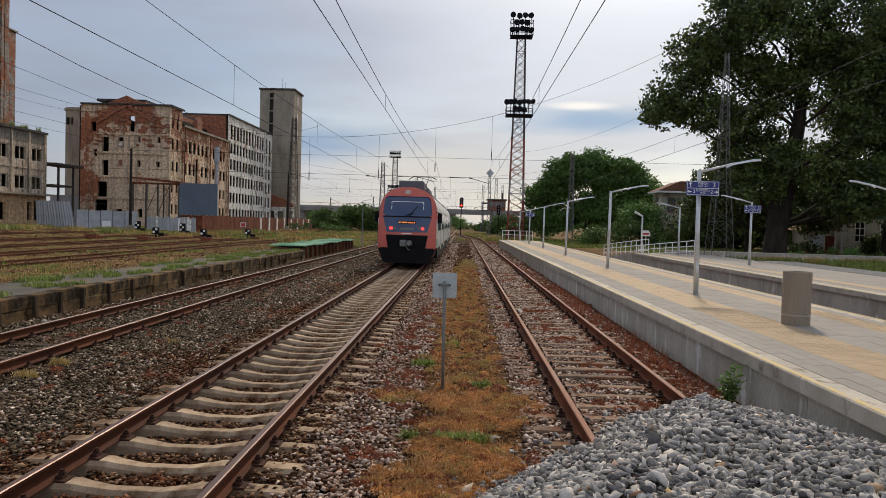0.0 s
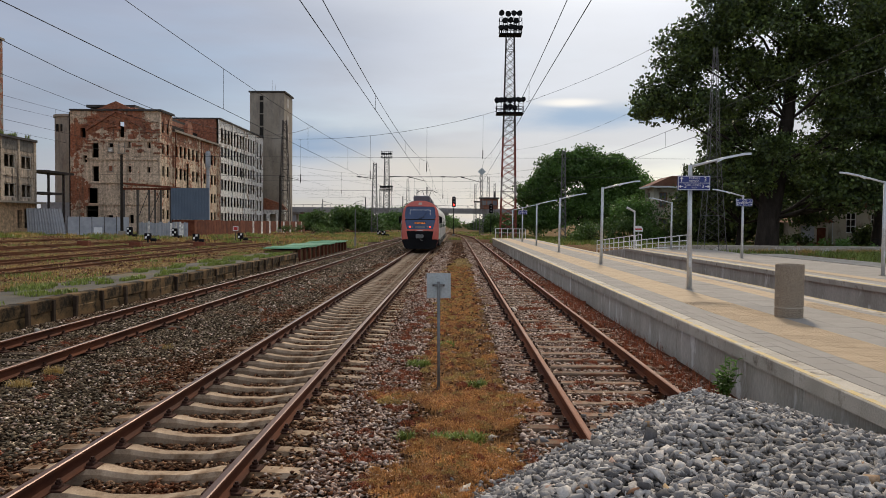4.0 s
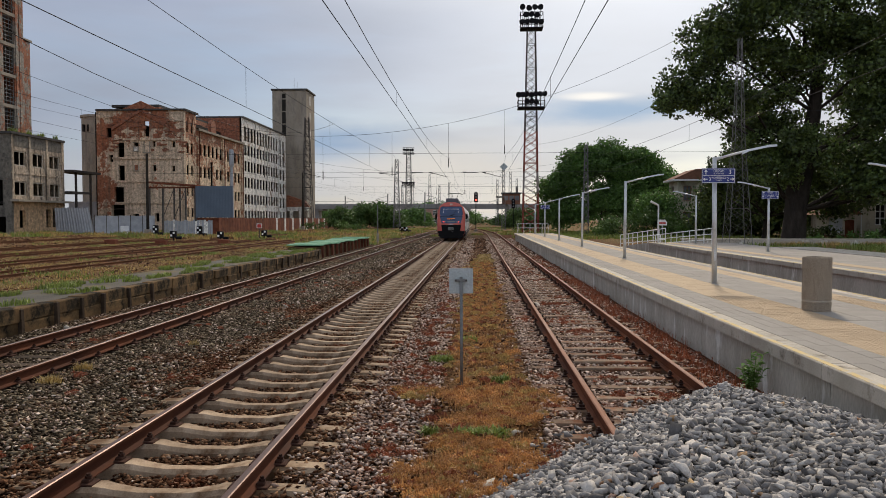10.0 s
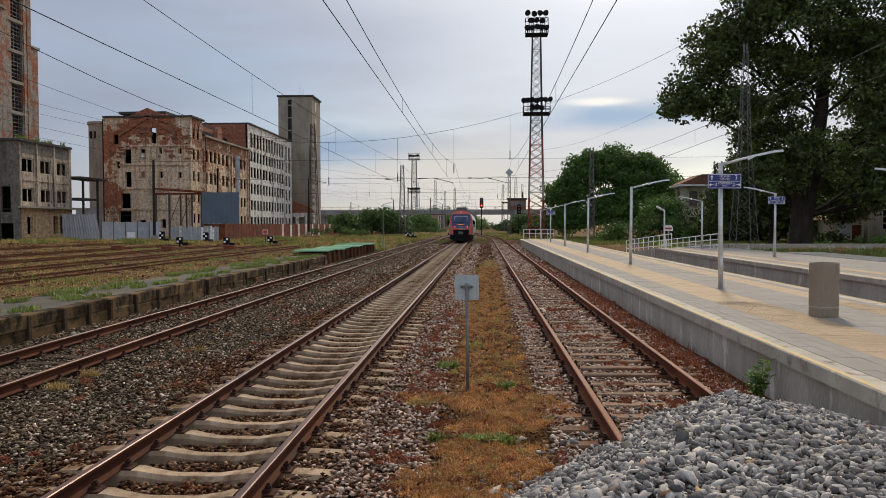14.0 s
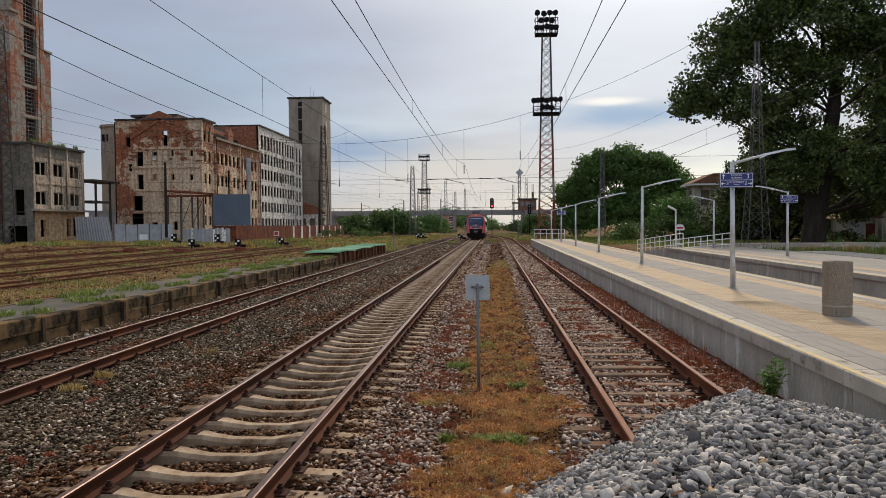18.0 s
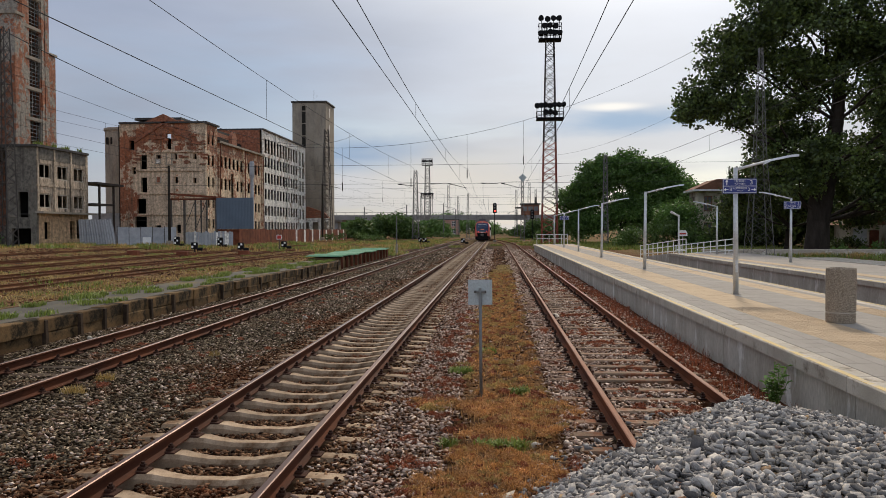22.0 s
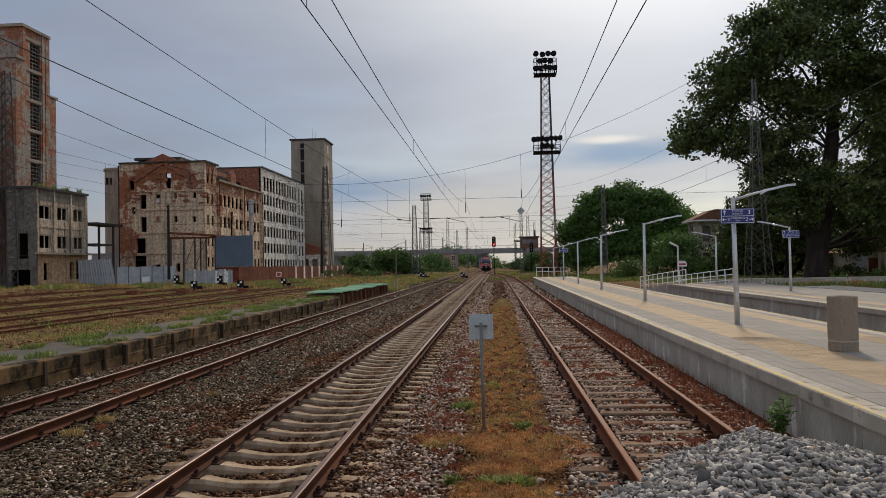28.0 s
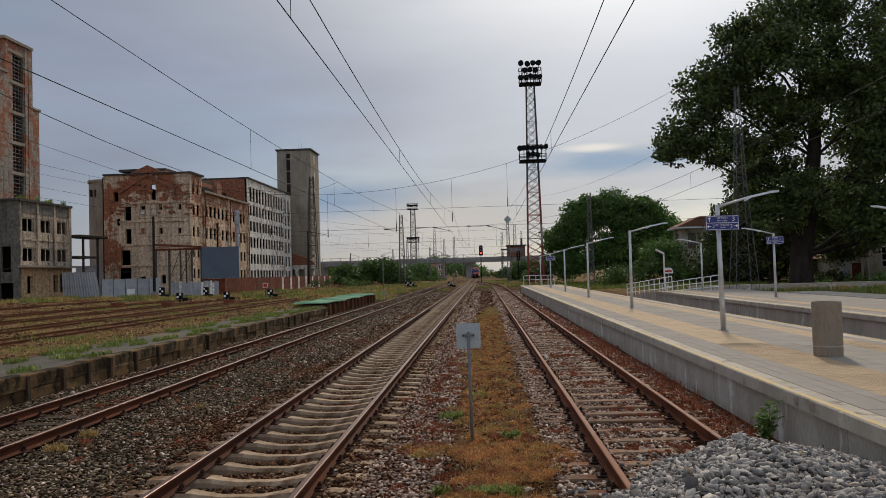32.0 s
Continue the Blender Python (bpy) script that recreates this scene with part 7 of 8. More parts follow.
tree("dark lower tree with hanging boughs by the station house", 31.4, 85, 3, 0.4,
     [(-4.9, 0, 5.2, 2.2), (-4.5, 0, 8.4, 1.8), (-3.0, 0, 6.0, 3.0), (-3.2, 0, 9.8, 2.0), (-2.8, 0, 12.0, 1.8), (-2.0, 0, 8.0, 2.4), (1, -1, 4.5, 3.4), (5, 0, 8, 4.0), (0.5, 1, 9, 3.0), (9, 0, 4.5, 4), (10, 0, 11, 4)], 1.25, 0.36, 74, M["leaf_dark"], 23, small=40)
tree("dense rounded green tree beside the line", 20.5, 124, 3, 0.45,
     [(-6.5, 0, 7.5, 3.6), (0, 0, 12.2, 3.4), (-4.5, 0, 11.5, 3.2), (5.0, 0, 11.2, 3.2), (8.6, 0, 8.6, 3.4), (-1, -1, 10.5, 4.0), (3.5, 0, 9.4, 4.4), (8.0, 0, 6.0, 4.0), (0, -2, 5.0, 4.8), (-5.5, -1, 9.6, 3.2), (2.5, -2, 11.8, 3.0), (7.5, 0, 9.0, 3.2), (-7.5, 0, 4, 3.2), (4, -1, 4.5, 4.4), (10.5, 0, 4, 3), (-8.5, 0, 7, 3), (-3, 0, 12, 3), (6, 0, 11.6, 3), (11, 0, 7, 3), (-6, -2, 3, 3.4), (7, -2, 3, 3.4)], 1.25, 0.36, 66, M["leaf_mid"], 24, small=60, bulk=1.15)
for k in range(7):
    bush("dark dense undergrowth behind the station trees", 36 + k * 8, 100 + 4 * (k % 2), 13, 9 + 2 * (k % 3), M["leaf_dark"], 80 + k, 0.6, 90, "undergrowth", "thicket", "trees")
bush("bright green elder bushes under the trees", 22.5, 102, 14, 4.2, M["leaf_bush"], 31, 0.28, 120)
bush("bright green elder bushes under the trees", 27.5, 100, 6, 2.0, M["leaf_bush"], 32, 0.2, 120)
bush("mid green bush hiding the side of the station house", 24.2, 105, 4.4, 8.5, M["leaf_mid"], 47, 0.3, 300)
bush("tall dark bush in front of the station house", 31.4, 97, 5.0, 11.0, M["leaf_dark"], 45, 0.35, 330)
bush("tall dark bush in front of the station house", 25.6, 99, 4, 1.9, M["leaf_mid"], 46, 0.2, 200)
bush("mid green bush beside the signal cabin", 12.5, 150, 8, 5.5, M["leaf_bush"], 33, 0.4, 150)
bush("mid green bush beside the far line", 9.5, 180, 7, 6, M["leaf_bush"], 34, 0.45, 150)
bush("broad green thicket between the yard and the bridge", -27.0, 190, 14, 7.4, M["leaf_bush"], 35, 0.5, 190)
bush("broad green thicket between the yard and the bridge", -33.5, 185, 9, 6, M["leaf_bush"], 36, 0.5, 190)
bush("dark rounded tree before the bridge", -21.5, 240, 9, 8, M["leaf_mid"], 37, 0.55, 170, "trees", "tree", "tree")
bush("low green scrub along the yard edge", -30, 150, 14, 2.6, M["leaf_bush"], 38, 0.3)
bush("low green scrub along the yard edge", -16, 200, 12, 2.2, M["leaf_bush"], 39, 0.3)
bush("green scrub at the foot of the elevator", -64, 86, 6, 4.0, M["leaf_mid"], 40, 0.3)
bush("green scrub along the far line", 14, 260, 18, 6, M["leaf_bush"], 41, 0.55, 130)
bush("green scrub along the far line", 2, 300, 10, 3.5, M["leaf_bush"], 42, 0.45, 50)
bush("green growth at the wall foot under the trees", 34, 70, 9, 1.5, M["leaf_mid"], 43, 0.25)
bush("green growth at the wall foot under the trees", 53, 74, 12, 2.6, M["leaf_mid"], 44, 0.25)
bush("dark shrub growing against the outbuilding", 47.2, 85, 5.5, 4.4, M["leaf_dark"], 48, 0.3, 160)
bush("dark shrub growing beside the plastered hut", 37.6, 84, 3.2, 2.4, M["leaf_dark"], 49, 0.25, 120)
for k in range(7):
    bush("distant line of green trees on the horizon", -150 + k * 62, 420 + 20 * (k % 2), 50, 9 + 2 * (k % 3), M["leaf_mid"], 50 + k, 0.9, 26, "distant trees", "tree_line", "trees")


# ---------------------------------------------------------------- weeds
def blades(place, height, width, rng, lean=0.5, lift=0.0):
    n = len(place)
    a = rng.uniform(0, 2 * np.pi, n)
    d = np.stack([np.cos(a), np.sin(a), np.zeros(n)], -1)
    side = np.stack([-np.sin(a), np.cos(a), np.zeros(n)], -1) * (width * rng.uniform(0.6, 1.4, n))[:, None]
    h = height * rng.uniform(0.45, 1.2, n)
    up = np.array([0, 0, 1.0])
    ln = rng.uniform(0.1, lean, n)
    place = place + up * (h * rng.uniform(0, lift, n))[:, None]
    mid = place + up * (h * 0.55)[:, None] + d * (h * ln * 0.35)[:, None]
    tip = place + up * (h * (1 - ln * 0.3))[:, None] + d * (h * ln)[:, None]
    v = np.stack([place - side, place + side, mid + side * 0.8, tip, mid - side * 0.8], 1)
    f = np.array([(0, 1, 2), (0, 2, 4), (4, 2, 3)])[None] + (np.arange(n) * 5)[:, None, None]
    return v.reshape(-1, 3), f.reshape(-1, 3)


def tufts(rng, patches):
    """Points of patches (x, y, rx, ry, number)."""
    P = []
    for x, y, rx, ry, n in patches:
        r = np.sqrt(rng.random(n)) * rng.uniform(0.75, 1.1, n)
        a = rng.uniform(0, 2 * np.pi, n)
        px, py = x + rx * r * np.cos(a), y + ry * r * np.sin(a)
        P.append(np.stack([px, py, ground_z(px, py) - 0.02], -1))
    return np.concatenate(P)


def weed_field(label, patches, height, width, material, seed, lean=0.6, name="dry_weeds", category="weeds", lift=0.0):
    rng = np.random.default_rng(seed)
    v, f = blades(tufts(rng, patches), height, width, rng, lean, lift)
    tagged(new(name, raw_mesh(name, v, f, material)), label, category, "weeds", "stuff")


def cushions(rng, patches, size, leaf):
    """Low rounded weed cushions made of many small leaves. Patches are (x, y, rx, ry, cushions)."""
    P, D = [], []
    for x, y, rx, ry, n in patches:
        for k in range(n):
            a, r = rng.uniform(0, 6.283), math.sqrt(rng.random()) * rng.uniform(0.8, 1.12)
            c = np.array([x + rx * r * math.cos(a), y + ry * r * math.sin(a), 0.0])
            c[2] = ground_z(c[0], c[1]) + 0.005
            s = size * rng.uniform(0.45, 1.35)
            m = int(42000 * s * s * (0.011 / leaf) ** 2) + 12
            d = rng.normal(size=(m, 3))
            d[:, 2] = np.abs(d[:, 2])
            d /= np.linalg.norm(d, axis=1)[:, None]
            P.append(c + d * np.array([s, s, s * 0.62]) * rng.uniform(0.55, 1.1, (m, 1)))
            D.append(d + rng.normal(0, 0.55, (m, 3)))
    P, D = np.concatenate(P), np.concatenate(D)
    D /= np.linalg.norm(D, axis=1)[:, None]
    n = len(P)
    side = np.cross(D, rng.normal(size=(n, 3)))
    side /= np.linalg.norm(side, axis=1)[:, None]
    L = (leaf * rng.uniform(0.5, 1.4, n))[:, None]
    v = np.stack([P - D * L, P + side * L * 0.42, P + D * L, P - side * L * 0.42], 1)
    return v.reshape(-1, 3), np.arange(4)[None] + (np.arange(n) * 4)[:, None]


def cushion_field(label, patches, size, leaf, material, seed):
    v, f = cushions(np.random.default_rng(seed), patches, size, leaf)
    tagged(new("dry_weeds", raw_mesh("dry_weeds", v, f, material)), label, "weeds", "weeds", "stuff")


rr = random.Random(77)
MATS = [(0.25, 9.6, 0.78, 0.75, 90), (-0.75, 9.9, 0.55, 0.3, 26), (0.0, 8.5, 0.5, 0.4, 22), (0.35, 8.9, 0.5, 0.5, 24), (0.0, 7.7, 0.6, 0.45, 30), (0.1, 7.1, 0.55, 0.45, 42), (-0.3, 6.7, 0.55, 0.5, 40), (-0.1, 6.0, 0.5, 0.5, 42), (-0.35, 5.2, 0.4, 0.5, 30)]
STRIP = [(0.02 + rr.uniform(-0.15, 0.15), 10.9 + i * 0.9, rr.uniform(0.5, 0.8), rr.uniform(0.5, 0.8), 11) for i in range(34)]
cushion_field("dry orange-brown weed cushions matted between the tracks", MATS, 0.085, 0.0125, M["dry_weed"], 61)
cushion_field("dry orange-brown weed cushions in a strip between the tracks", STRIP, 0.085, 0.018, M["dry_weed"], 52)
cushion_field("withered olive weed cushions among the dry ones", [(x + rr.uniform(-0.2, 0.2), y + rr.uniform(-0.2, 0.2), rx * 0.9, ry, n // 3) for x, y, rx, ry, n in MATS] + [(x, y, rx * 1.1, ry, 9) for x, y, rx, ry, n in STRIP], 0.08, 0.017, M["olive_weed"], 62)
cushion_field("red-brown weed cushions among the dry ones", [(x + rr.uniform(-0.3, 0.3), y + rr.uniform(-0.2, 0.2), rx * 1.2, ry, n // 2) for x, y, rx, ry, n in MATS] + [(x, y, rx * 1.3, ry, 5) for x, y, rx, ry, n in STRIP], 0.07, 0.014, M["red_weed"], 60)
weed_field("dry seed stalks standing out of the weed mats", [(x, y, rx * 1.1, ry * 1.05, n * 22) for x, y, rx, ry, n in MATS] + [(x, y, rx, ry, 160) for x, y, rx, ry, n in STRIP[:14]], 0.13, 0.0026, M["dry_weed"], 59, 1.2)
weed_field("straw-coloured dry grass strip between the tracks", [(0.15 + rr.uniform(-0.25, 0.25), 40 + i * 1.5, rr.uniform(0.3, 0.6), 1.1, 500) for i in range(6)], 0.10, 0.01, M["straw"], 58, 1.4, "dry_grass", "grass", 0.6)
red = []
for i in range(46):
    y = 8.6 + i * 0.85
    red.append((3.3 + rr.uniform(-0.15, 0.2), y, 0.36, 0.6, 17))
for i in range(60):
    y = 5.0 + 26 * rr.random() ** 1.3
    red.append((T1 + 1.25 + rr.uniform(-0.2, 0.8), y, 0.22, 0.35, 7))
for i in range(70):
    y = 5.5 + 28 * rr.random() ** 1.3
    red.append((rr.uniform(-6.5, -4.0), y, 0.2, 0.3, 2))
for i in range(60):
    y = 9 + 28 * rr.random()
    red.append((T2 + rr.uniform(-1.1, 0.9), y, 0.28, 0.35, 8))
for i in range(40):
    red.append((11.15 + rr.uniform(-0.15, 0.15), 12 + i * 1.05, 0.25, 0.55, 6))
for i in range(26):
    red.append((T0 + rr.uniform(-1.3, 1.3), 9 + 24 * rr.random(), 0.25, 0.3, 4))
weed_field("red-brown seed stalks along the platform wall", [(3.42 + rr.uniform(-0.12, 0.16), 7.4 + i * 0.5, 0.28, 0.4, 60) for i in range(44)], 0.22, 0.004, M["red_weed"], 68, 0.8)
cushion_field("low red-brown weeds scattered over the ballast", red, 0.062, 0.017, M["red_weed"], 63)
green = [(-0.62, 12.1, 0.2, 0.14, 300), (-0.1, 7.95, 0.18, 0.11, 260), (0.18, 7.95, 0.14, 0.12, 240), (-0.55, 7.95, 0.09, 0.08, 120), (0.3, 10.7, 0.14, 0.1, 90), (-0.2, 14.3, 0.2, 0.15, 120)]
weed_field("fresh green weeds between the tracks", green, 0.13, 0.011, M["green_weed"], 64, 1.2, "green_weeds")
weed_field("tufts of dry grass beside the side track", [(-6.1, 11.2, 0.16, 0.12, 220), (-6.05, 10.25, 0.18, 0.14, 240), (-5.2, 13.4, 0.12, 0.1, 100)], 0.15, 0.004, M["olive_weed"], 51, 0.9, "dry_grass", "grass")
rngp = np.random.default_rng(71)
deck = tufts(rngp, [(rr.choice((-11.4, -10.0, -10.4, -11.6)) + rr.uniform(-0.2, 0.2), 9 + i * 0.62, 0.22, 0.5, 150) for i in range(64) if rr.random() < 0.85] + [(-10.7 + rr.uniform(-0.8, 0.6), 8 + 40 * rr.random(), 0.35, 0.5, 150) for i in range(26)])
deck[:, 2] = 0.45
v, f = blades(deck, 0.15, 0.011, rngp, 0.9)
tagged(new("platform_weeds", raw_mesh("platform_weeds", v, f, M["green_weed"])), "green grass growing along the old goods platform", "grass", "weeds", "stuff")
YARD = (-19.4, -23.8, -28.9, -33.6, -40.5)
yardp = []
for i in range(420):
    y = 14 + 90 * rr.random()
    x = rr.uniform(-13 - y * 0.42, -12.2)
    if min(abs(x - c) for c in YARD) > 1.3 or rr.random() < 0.4:
        yardp.append((x, y, 1.1, 1.1, 60))
weed_field("dry yellow grass over the disused yard", yardp, 0.13, 0.014, M["straw"], 65, 0.9, "yard_grass", "grass")
yardg = []
for i in range(190):
    y = 14 + 110 * rr.random()
    x = rr.uniform(-13 - y * 0.42, -12.4)
    if min(abs(x - c) for c in YARD) > 1.3 or rr.random() < 0.3:
        yardg.append((x, y, 0.8, 0.8, 55))
for i in range(70):
    yardg.append((rr.uniform(-66, -30), 92 + rr.uniform(-6, 6), 1.5, 1.2, 90))
weed_field("green grass tufts over the disused yard", yardg, 0.18, 0.016, M["green_weed"], 66, 0.8, "yard_grass", "grass")
roofg = tufts(rngp, [(rr.uniform(-60.4, -58.3), rr.uniform(91.5, 102), 0.35, 0.4, 40) for i in range(14)])
roofg[:, 2] = 13.15
v, f = blades(roofg, 0.8, 0.03, rngp, 0.6)
tagged(new("roof_weeds", raw_mesh("roof_weeds", v, f, M["green_weed"])), "grass growing on the derelict office roof", "grass", "weeds", "stuff")
weed_field("dry grass along the low wall", [(rr.uniform(25, 48), rr.uniform(63.5, 65.5), 1.0, 0.6, 120) for i in range(40)], 0.5, 0.02, M["straw"], 57, 0.8, "dry_grass", "grass")
farw = [(rr.uniform(-1.4, 14), 86 + 110 * rr.random(), 1.0, 1.6, 90) for i in range(90)] + [(rr.uniform(-17, -5.2), 68 + 110 * rr.random(), 1.0, 1.6, 70) for i in range(90)]
farw = [w for w in farw if min(abs(w[0] - main_x(w[1])), abs(w[0] - right_x(w[1])), abs(w[0] - left_x(w[1]))) > 1.9]
weed_field("green and yellow weeds beside the far tracks", farw, 0.4, 0.03, M["green_weed"], 56, 0.9, "lineside_weeds", "weeds")
weed_field("dry weeds beside the far tracks", [(x + rr.uniform(-1, 1) * 0.5, y + 1, a, b, n) for x, y, a, b, n in farw], 0.35, 0.03, M["straw"], 55, 0.9, "lineside_weeds", "weeds")
tallw = [(rr.uniform(-60, -14), 78 + 70 * rr.random(), 1.4, 1.4, 70) for i in range(260)]
weed_field("tall weeds growing over the far yard", tallw[::2], 0.55, 0.035, M["green_weed"], 54, 0.8, "yard_grass", "grass")
weed_field("tall dry grass growing over the far yard", tallw[1::2], 0.5, 0.035, M["straw"], 53, 0.8, "yard_grass", "grass")
rightg = [(rr.uniform(17, 50), rr.uniform(56, 100), 1.4, 1.4, 80) for i in range(150)] + [(rr.uniform(9, 30), rr.uniform(86, 135), 1.6, 1.6, 80) for i in range(130)] + [(rr.uniform(24.5, 40), rr.uniform(30, 62), 1.3, 1.3, 60) for i in range(110)]
weed_field("tall grass under the trees", rightg, 0.45, 0.03, M["green_weed"], 67, 0.8, "tall_grass", "grass")


def shrub():
    """The leafy weed at the platform wall: stems with pairs of leaves."""
    rng = random.Random(9)
    t = thing("leafy_weed", "bright green upright leafy weed against the platform wall", "weed", m=pose(3.52, 9.9, 0.05))
    for k in range(11):
        a, l, h = rng.uniform(0, 6.28), rng.uniform(0.03, 0.17), rng.uniform(0.3, 0.6)
        top = (math.cos(a) * l, math.sin(a) * l, h)
        st = part("stem", Shape().rod((math.cos(a) * 0.02, math.sin(a) * 0.02, -0.05), top, 0.006, 0.003, 5), M["shrub_leaf"], t)
        for j in range(16):
            u = 0.15 + 0.85 * j / 15
            b = rng.uniform(0, 6.28)
            L, w = rng.uniform(0.07, 0.13), rng.uniform(0.018, 0.03)
            c, s = math.cos(b), math.sin(b)
            o = Vector((math.cos(a) * l * u, math.sin(a) * l * u, h * u))
            q = Shape().add([o, o + Vector((c * L * 0.5 - s * w, s * L * 0.5 + c * w, L * 0.35)), o + Vector((c * L, s * L, L * 0.25)), o + Vector((c * L * 0.5 + s * w, s * L * 0.5 - c * w, L * 0.35))], [(0, 1, 2, 3)])
            part("leaf", q, M["shrub_leaf"], st)


shrub()


# ---------------------------------------------------------------- the train
def nose_y(x, z):
    """How far the cab end lies behind its foremost point, by place across and height."""
    up = max(0.0, z - 1.55)
    return 0.30 * (abs(x) / 1.4) ** 2.4 + 0.10 * up ** 1.3 + (0.20 * max(0.0, z - 2.9) ** 1.6 if z > 2.9 else 0.0) + 0.10 * max(0.0, 1.0 - z)


def half_width(z):
    pts = [(0.22, 1.08), (0.5, 1.30), (0.95, 1.40), (1.6, 1.415), (2.2, 1.405), (2.9, 1.355), (3.25, 1.25), (3.5, 1.07), (3.68, 0.80), (3.80, 0.42), (3.82, 0.32)]
    for (a, wa), (b, wb) in zip(pts, pts[1:]):
        if a <= z <= b:
            return wa + (wb - wa) * (z - a) / (b - a)
    return pts[0][1] if z < pts[0][0] else 0.0


def nose_patch(z0, z1, wf0, wf1, lift, thick=0.02, nu=14, nv=12, u0=-1.0, u1=1.0, rnd=0.0):
    """A curved panel on the cab end, between two heights; wf: its half width at bottom and top."""
    s = Shape()
    P = []
    for k, off in enumerate((lift, lift - thick)):
        for j in range(nv + 1):
            z = z0 + (z1 - z0) * j / nv
            w = wf0 + (wf1 - wf0) * j / nv
            e = max(0.0, abs(j / nv - 0.5) - 0.5 + rnd) / rnd if rnd else 0.0
            w -= 0.16 * (1 - math.sqrt(max(0.0, 1 - e * e)))
            for i in range(nu + 1):
                x = w * (u0 + (u1 - u0) * i / nu)
                P.append((x, nose_y(x, z) - off, z))
    n = (nu + 1) * (nv + 1)
    F = []
    for j in range(nv):
        for i in range(nu):
            a = j * (nu + 1) + i
            F += [(a, a + 1, a + nu + 2, a + nu + 1), (n + a + nu + 1, n + a + nu + 2, n + a + 1, n + a)]
    rim = [i for i in range(nu + 1)] + [(j + 1) * (nu + 1) - 1 for j in range(1, nv + 1)] + [n - 2 - i for i in range(nu)] + [(nv - j) * (nu + 1) for j in range(1, nv)]
    F += [(rim[i], rim[(i + 1) % len(rim)], n + rim[(i + 1) % len(rim)], n + rim[i]) for i in range(len(rim))]
    return s.add(P, F)


def coach_section(scale=1.0):
    zs = [0.35, 0.5, 0.95, 2.2, 2.9, 3.3, 3.55, 3.72, 3.82]
    right = [(half_width(z), z) for z in zs]
    return right + [(-x, z) for x, z in reversed(right)]


def build_train():
    t = thing("railcar_train", "red and white railcar train with a rounded cab end", "train", m=pose(main_x(36), 36, 0.2))
    # body: loft from the nose into straight sides
    zs = [0.22, 0.4, 0.6, 0.95, 1.3, 1.6, 2.0, 2.4, 2.8, 3.1, 3.3, 3.45, 3.55, 3.65, 3.72, 3.78, 3.82]
    s = Shape()
    P, nu = [], 18
    for z in zs:
        for i in range(nu + 1):
            x = half_width(z) * (-1 + 2 * i / nu)
            P.append((x, nose_y(x, z), z))
    F = []
    for j in range(len(zs) - 1):
        for i in range(nu):
            a = j * (nu + 1) + i
            F.append((a, a + 1, a + nu + 2, a + nu + 1))
    n = len(P)
    # sides and roof of the cab section run back to y = 2.2
    for j, z in enumerate(zs):
        P.append((-half_width(z), 2.2, z))
        P.append((half_width(z), 2.2, z))
    for j in range(len(zs) - 1):
        F.append((j * (nu + 1), (j + 1) * (nu + 1), n + 2 * (j + 1), n + 2 * j))
        F.append(((j + 1) * (nu + 1) - 1, n + 2 * j + 1, n + 2 * (j + 1) + 1, (j + 2) * (nu + 1) - 1))
    top = (len(zs) - 1) * (nu + 1)
    F.append(tuple(range(top, top + nu + 1)) + (n + 2 * len(zs) - 1, n + 2 * len(zs) - 2))
    cab = part("cab_end", s.add(P, F), M["train_red"], t, "rounded coral-red cab end", smooth=True)
    part("windscreen", nose_patch(2.42, 3.38, 1.2, 1.1, 0.015, rnd=0.2), M["train_glass"], cab, "tinted wraparound windscreen", smooth=True)
    part("lower_panel", nose_patch(1.66, 2.38, 0.98, 1.17, 0.013), M["train_glass"], cab, "dark glazed panel")
    part("screen_edge", nose_patch(2.37, 2.43, 1.18, 1.19, 0.03), M["black"], cab)
    part("grille_panel", nose_patch(0.86, 1.52, 0.9, 1.02, 0.02), M["black"], cab, "black coupler panel")
    part("buffer_skirt", nose_patch(0.16, 0.9, 1.12, 1.41, 0.03, rnd=0.12), M["train_black"], cab, "dark grey skirt")
    part("display", nose_patch(2.06, 2.19, 0.42, 0.42, 0.02, 0.02), M["black"], cab)
    for i in range(9):
        part("display_bar", nose_patch(2.09, 2.155, 0.4, 0.4, 0.024, 0.02, 2, 1, -1 + i * 0.225, -1 + i * 0.225 + (0.1 if i % 3 == 1 else 0.16)), M["amber"], cab)
    for sx in (-1, 1):
        part("tail_light", nose_patch(1.77, 1.9, 0.82, 0.82, 0.03, 0.03, 3, 2, 0.84 * sx if sx < 0 else 0.84, 1.02 * sx if sx < 0 else 1.02) if sx > 0 else nose_patch(1.77, 1.9, 0.82, 0.82, 0.03, 0.03, 3, 2, -1.02, -0.84), M["tail_red"], cab, "lit red tail light")
        x = sx * 0.58
        y = nose_y(x, 1.84) - 0.02
        part("headlamp", Shape().rod((x, y + 0.02, 1.84), (x, y - 0.02, 1.84), 0.08, 0.08, 12), M["lamp_glass"], cab)
        m = part("mirror", Shape().box(min(sx * 1.44, sx * 1.66), max(sx * 1.44, sx * 1.66), 0.75, 0.87, 2.12, 2.62, 0.05), M["black"], cab)
        part("mirror_arm", Shape().rod((sx * 1.38, 0.8, 2.66), (sx * 1.56, 0.8, 2.6), 0.03, 0.03, 6), M["black"], m)
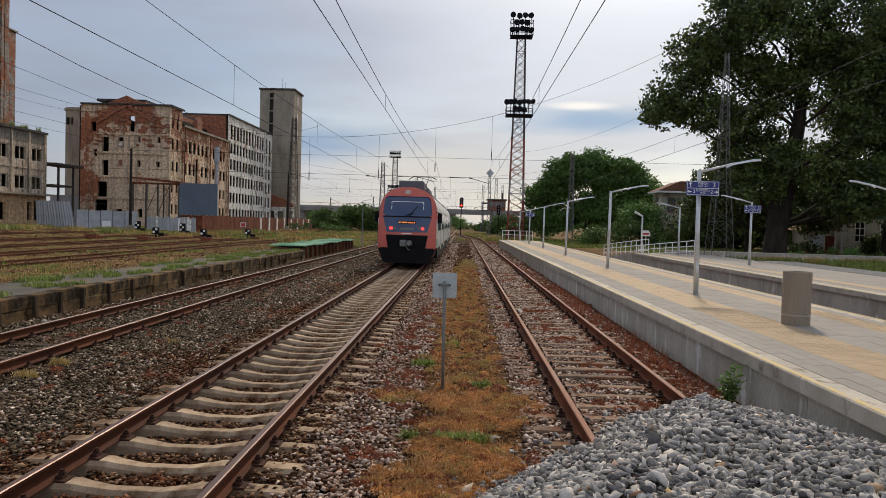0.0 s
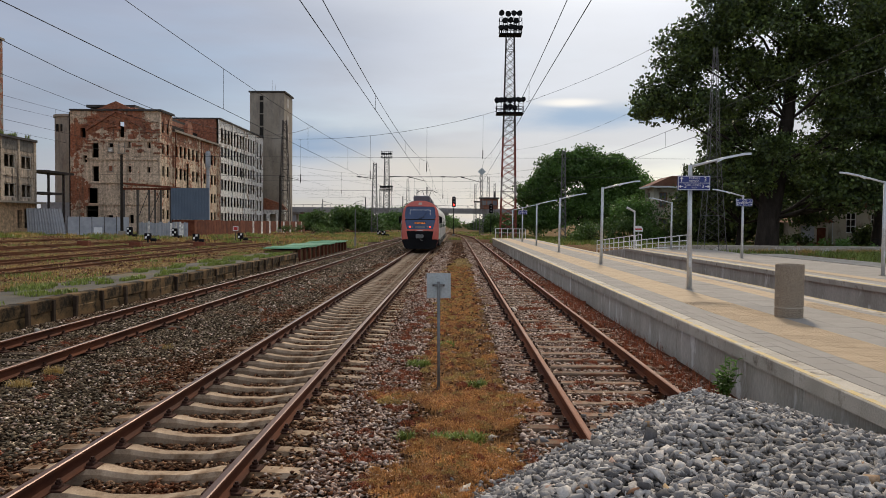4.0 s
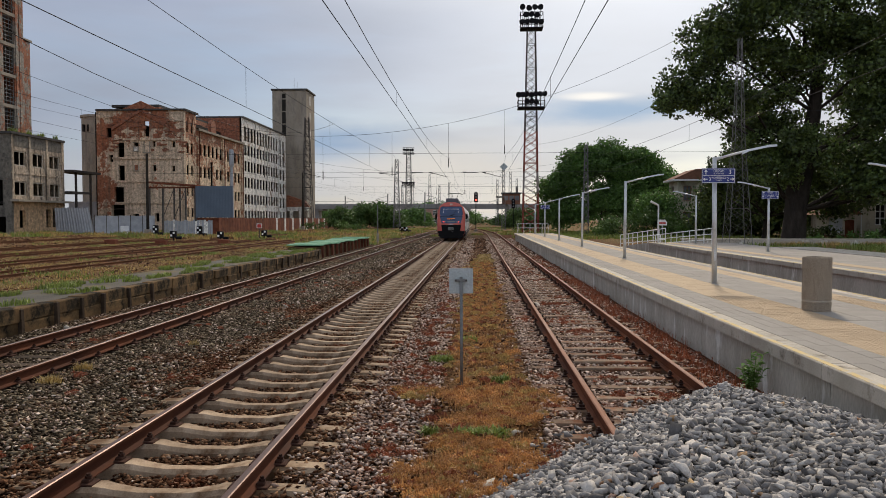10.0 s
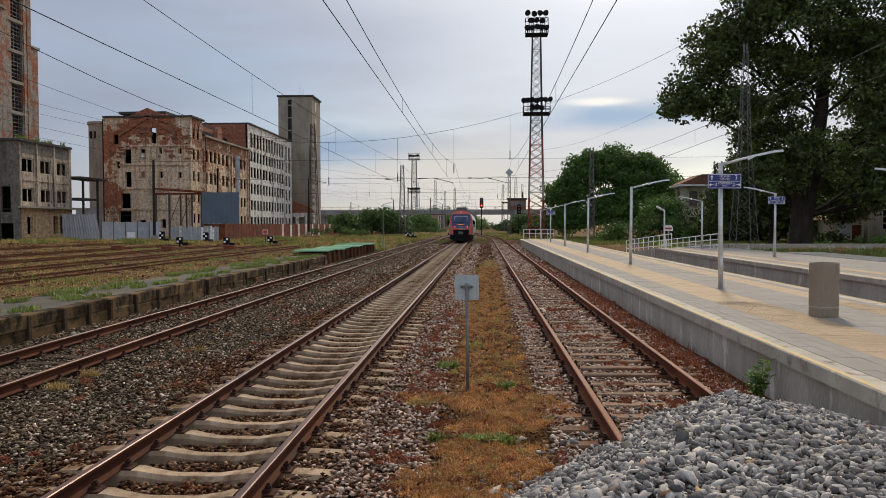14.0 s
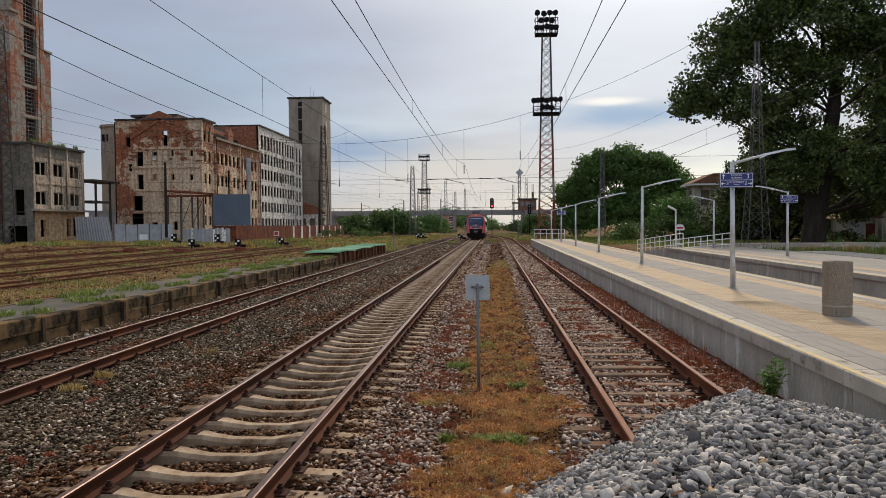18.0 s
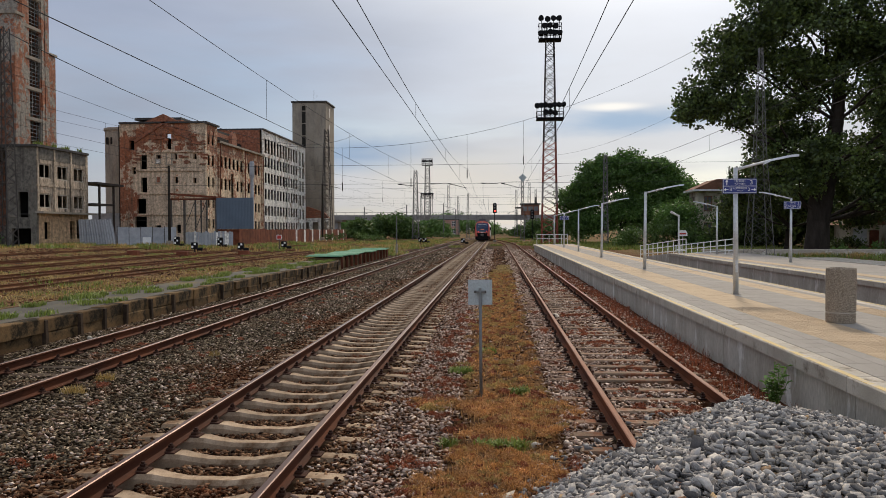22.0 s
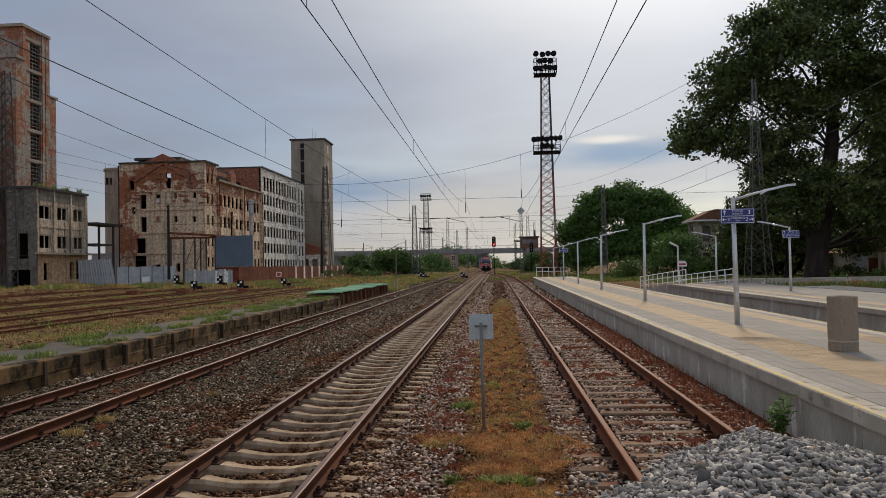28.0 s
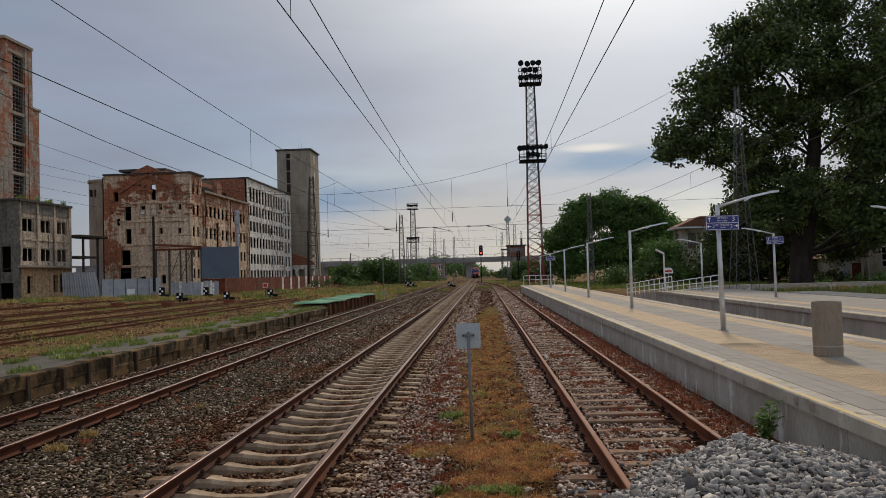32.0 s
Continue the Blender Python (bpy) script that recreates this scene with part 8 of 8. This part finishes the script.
    # Thin pale bars set as an open bracket on the windscreen.
    for x0, x1, z0, z1 in ((-0.75, 0.75, 3.1, 3.13), (-0.78, -0.75, 2.75, 3.13), (0.75, 0.78, 2.75, 3.13)):
        part("blind_frame", nose_patch(z0, z1, 1.0, 1.0, 0.022, 0.02, 4, 1, x0, x1), M["galv"], cab, "thin pale bar on the windscreen")
    part("emblem", nose_patch(1.78, 1.87, 0.4, 0.34, 0.025, 0.02, 4, 1), M["dull_steel"], cab, "pale winged emblem")
    part("number_strip", nose_patch(1.56, 1.61, 0.25, 0.25, 0.02, 0.02, 3, 1), M["white"], cab)
    part("roof_lamp", nose_patch(3.5, 3.68, 0.14, 0.12, 0.03, 0.04, 3, 2), M["amber_dull"], cab, "pale top headlamp")
    part("wiper", Shape().rod((0.1, nose_y(0.1, 2.45) - 0.05, 2.46), (0.5, nose_y(0.5, 2.9) - 0.05, 2.92), 0.02, 0.015, 5), M["black"], cab)
    part("wiper", Shape().rod((-0.1, nose_y(0.1, 2.45) - 0.05, 2.46), (0.35, nose_y(0.35, 2.55) - 0.05, 2.6), 0.02, 0.015, 5), M["black"], cab)
    c = part("coupler", Shape().box(-0.3, 0.02, -0.25, 0.02, 0.98, 1.28, 0.03), M["dull_steel"], cab, "grey automatic coupler head")
    part("coupler_cone", Shape().rod((0.14, 0.02, 1.13), (0.14, -0.3, 1.13), 0.16, 0.11, 12), M["dull_steel"], c)
    part("hose", Shape().tube([(0.0, -0.1, 1.0), (0.08, -0.15, 0.85), (0.2, -0.12, 0.8)], 0.025, 5), M["lattice"], c)
    for sx in (-1, 1):
        part("corner_panel", Shape().box(min(sx * 1.37, sx * 1.428), max(sx * 1.37, sx * 1.428), 0.4, 2.2, 0.92, 2.3), M["train_white"], cab)
        part("side_skirt", Shape().prism([(sx * 0.9, 0.22), (sx * 1.12, 0.22), (sx * 1.31, 0.5), (sx * 1.432, 0.92), (sx * 0.9, 0.92)], "y", 0.4, 2.2), M["train_black"], cab)
    part("graffiti", Shape().box(-1.435, -1.38, 0.4, 1.6, 1.1, 2.0), M["graffiti"], cab, "violet-blue sprayed patch")
    part("graffiti", Shape().box(1.38, 1.436, 0.5, 1.9, 0.96, 1.34), M["green_board"], cab, "green sprayed patch")
    # coaches
    for k, (a, b) in enumerate(((2.2, 20.4), (21.0, 41.2))):
        sec = coach_section()
        body = part("coach_body", Shape().prism(sec, "y", a, b), M["train_white"], t, "grey-white coach side")
        for sx in (-1, 1):
            x0, x1 = sorted((sx * 1.40, sx * 1.424))
            y = a + 0.8
            while y < b - 1.6:
                part("window", Shape().box(x0, x1, y, y + 1.5, 1.75, 2.65), M["train_glass"], body)
                y += 1.72
            part("skirt", Shape().box(*sorted((sx * 1.2, sx * 1.42)), a, b, 0.36, 0.8), M["train_black"], body)
            for yd in (a + (b - a) * 0.3, a + (b - a) * 0.68):
                part("door", Shape().box(*sorted((sx * 1.40, sx * 1.432)), yd, yd + 1.3, 0.65, 2.75), M["train_white"], body)
        part("roof", Shape().prism([(-1.05, 3.56), (1.05, 3.56), (0.8, 3.80), (0.3, 3.88), (-0.3, 3.88), (-0.8, 3.80)], "y", a, b), M["train_grey"], body)
    part("gangway", Shape().box(-0.9, 0.9, 20.4, 21.0, 0.7, 3.3), M["black"], t)
    part("roof_unit", Shape().box(-0.64, 0.64, 2.4, 6.0, 3.76, 4.26, 0.06), M["train_grey"], t, "dark roof equipment box")
    part("roof_unit", Shape().box(-0.7, 0.7, 6.4, 11.0, 3.76, 4.12, 0.06), M["train_grey"], t, "dark roof equipment box")
    pg = part("pantograph", Shape().rod((0.0, 13.4, 3.8), (0.0, 13.4, 4.3), 0.06, 0.05, 6), M["dark_steel"], t, "raised pantograph touching the wire")
    for sx in (-1, 1):
        part("arm", Shape().rod((sx * 0.1, 13.4, 4.25), (sx * 0.4, 13.2, 5.1), 0.03, 0.025, 5), M["dark_steel"], pg)
    part("collector", Shape().tube([(-0.9, 13.2, 4.95), (-0.6, 13.2, 5.13), (0.6, 13.2, 5.13), (0.9, 13.2, 4.95)], 0.035, 6), M["dark_steel"], pg)
    for yb in (3.6, 19.2, 22.4, 37.5):
        bg = part("bogie", Shape().box(-1.05, 1.05, yb - 0.6, yb + 2.4, 0.12, 0.6, 0.08), M["train_black"], t)
        for yw in (0.0, 1.9):
            for sx in (-1, 1):
                part("wheel", Shape().rod((sx * 0.69, yb + yw, 0.42), (sx * 0.82, yb + yw, 0.42), 0.42, 0.42, 18), M["dark_steel"], bg)
    return t


M["amber_dull"] = plain_mat("pale_lamp_lens", (0.5, 0.42, 0.34), 0.2)
TRAIN = build_train()
build_paving(PLATFORM)


def motions():
    rows = [(0, 36.0), (1, 41.6), (2, 47.2), (3, 52.3), (4, 56.8), (5, 60.8), (6, 64.4), (8, 70.6), (10, 76.2), (12, 82.6), (14, 91.0), (17, 108), (20, 128), (23, 153), (26, 186), (29, 221), (32, 259)]
    walk(TRAIN, [(t, pose(main_x(y), y, 0.2, 0, 0, math.degrees(-SKEW))) for t, y in rows])


motions()
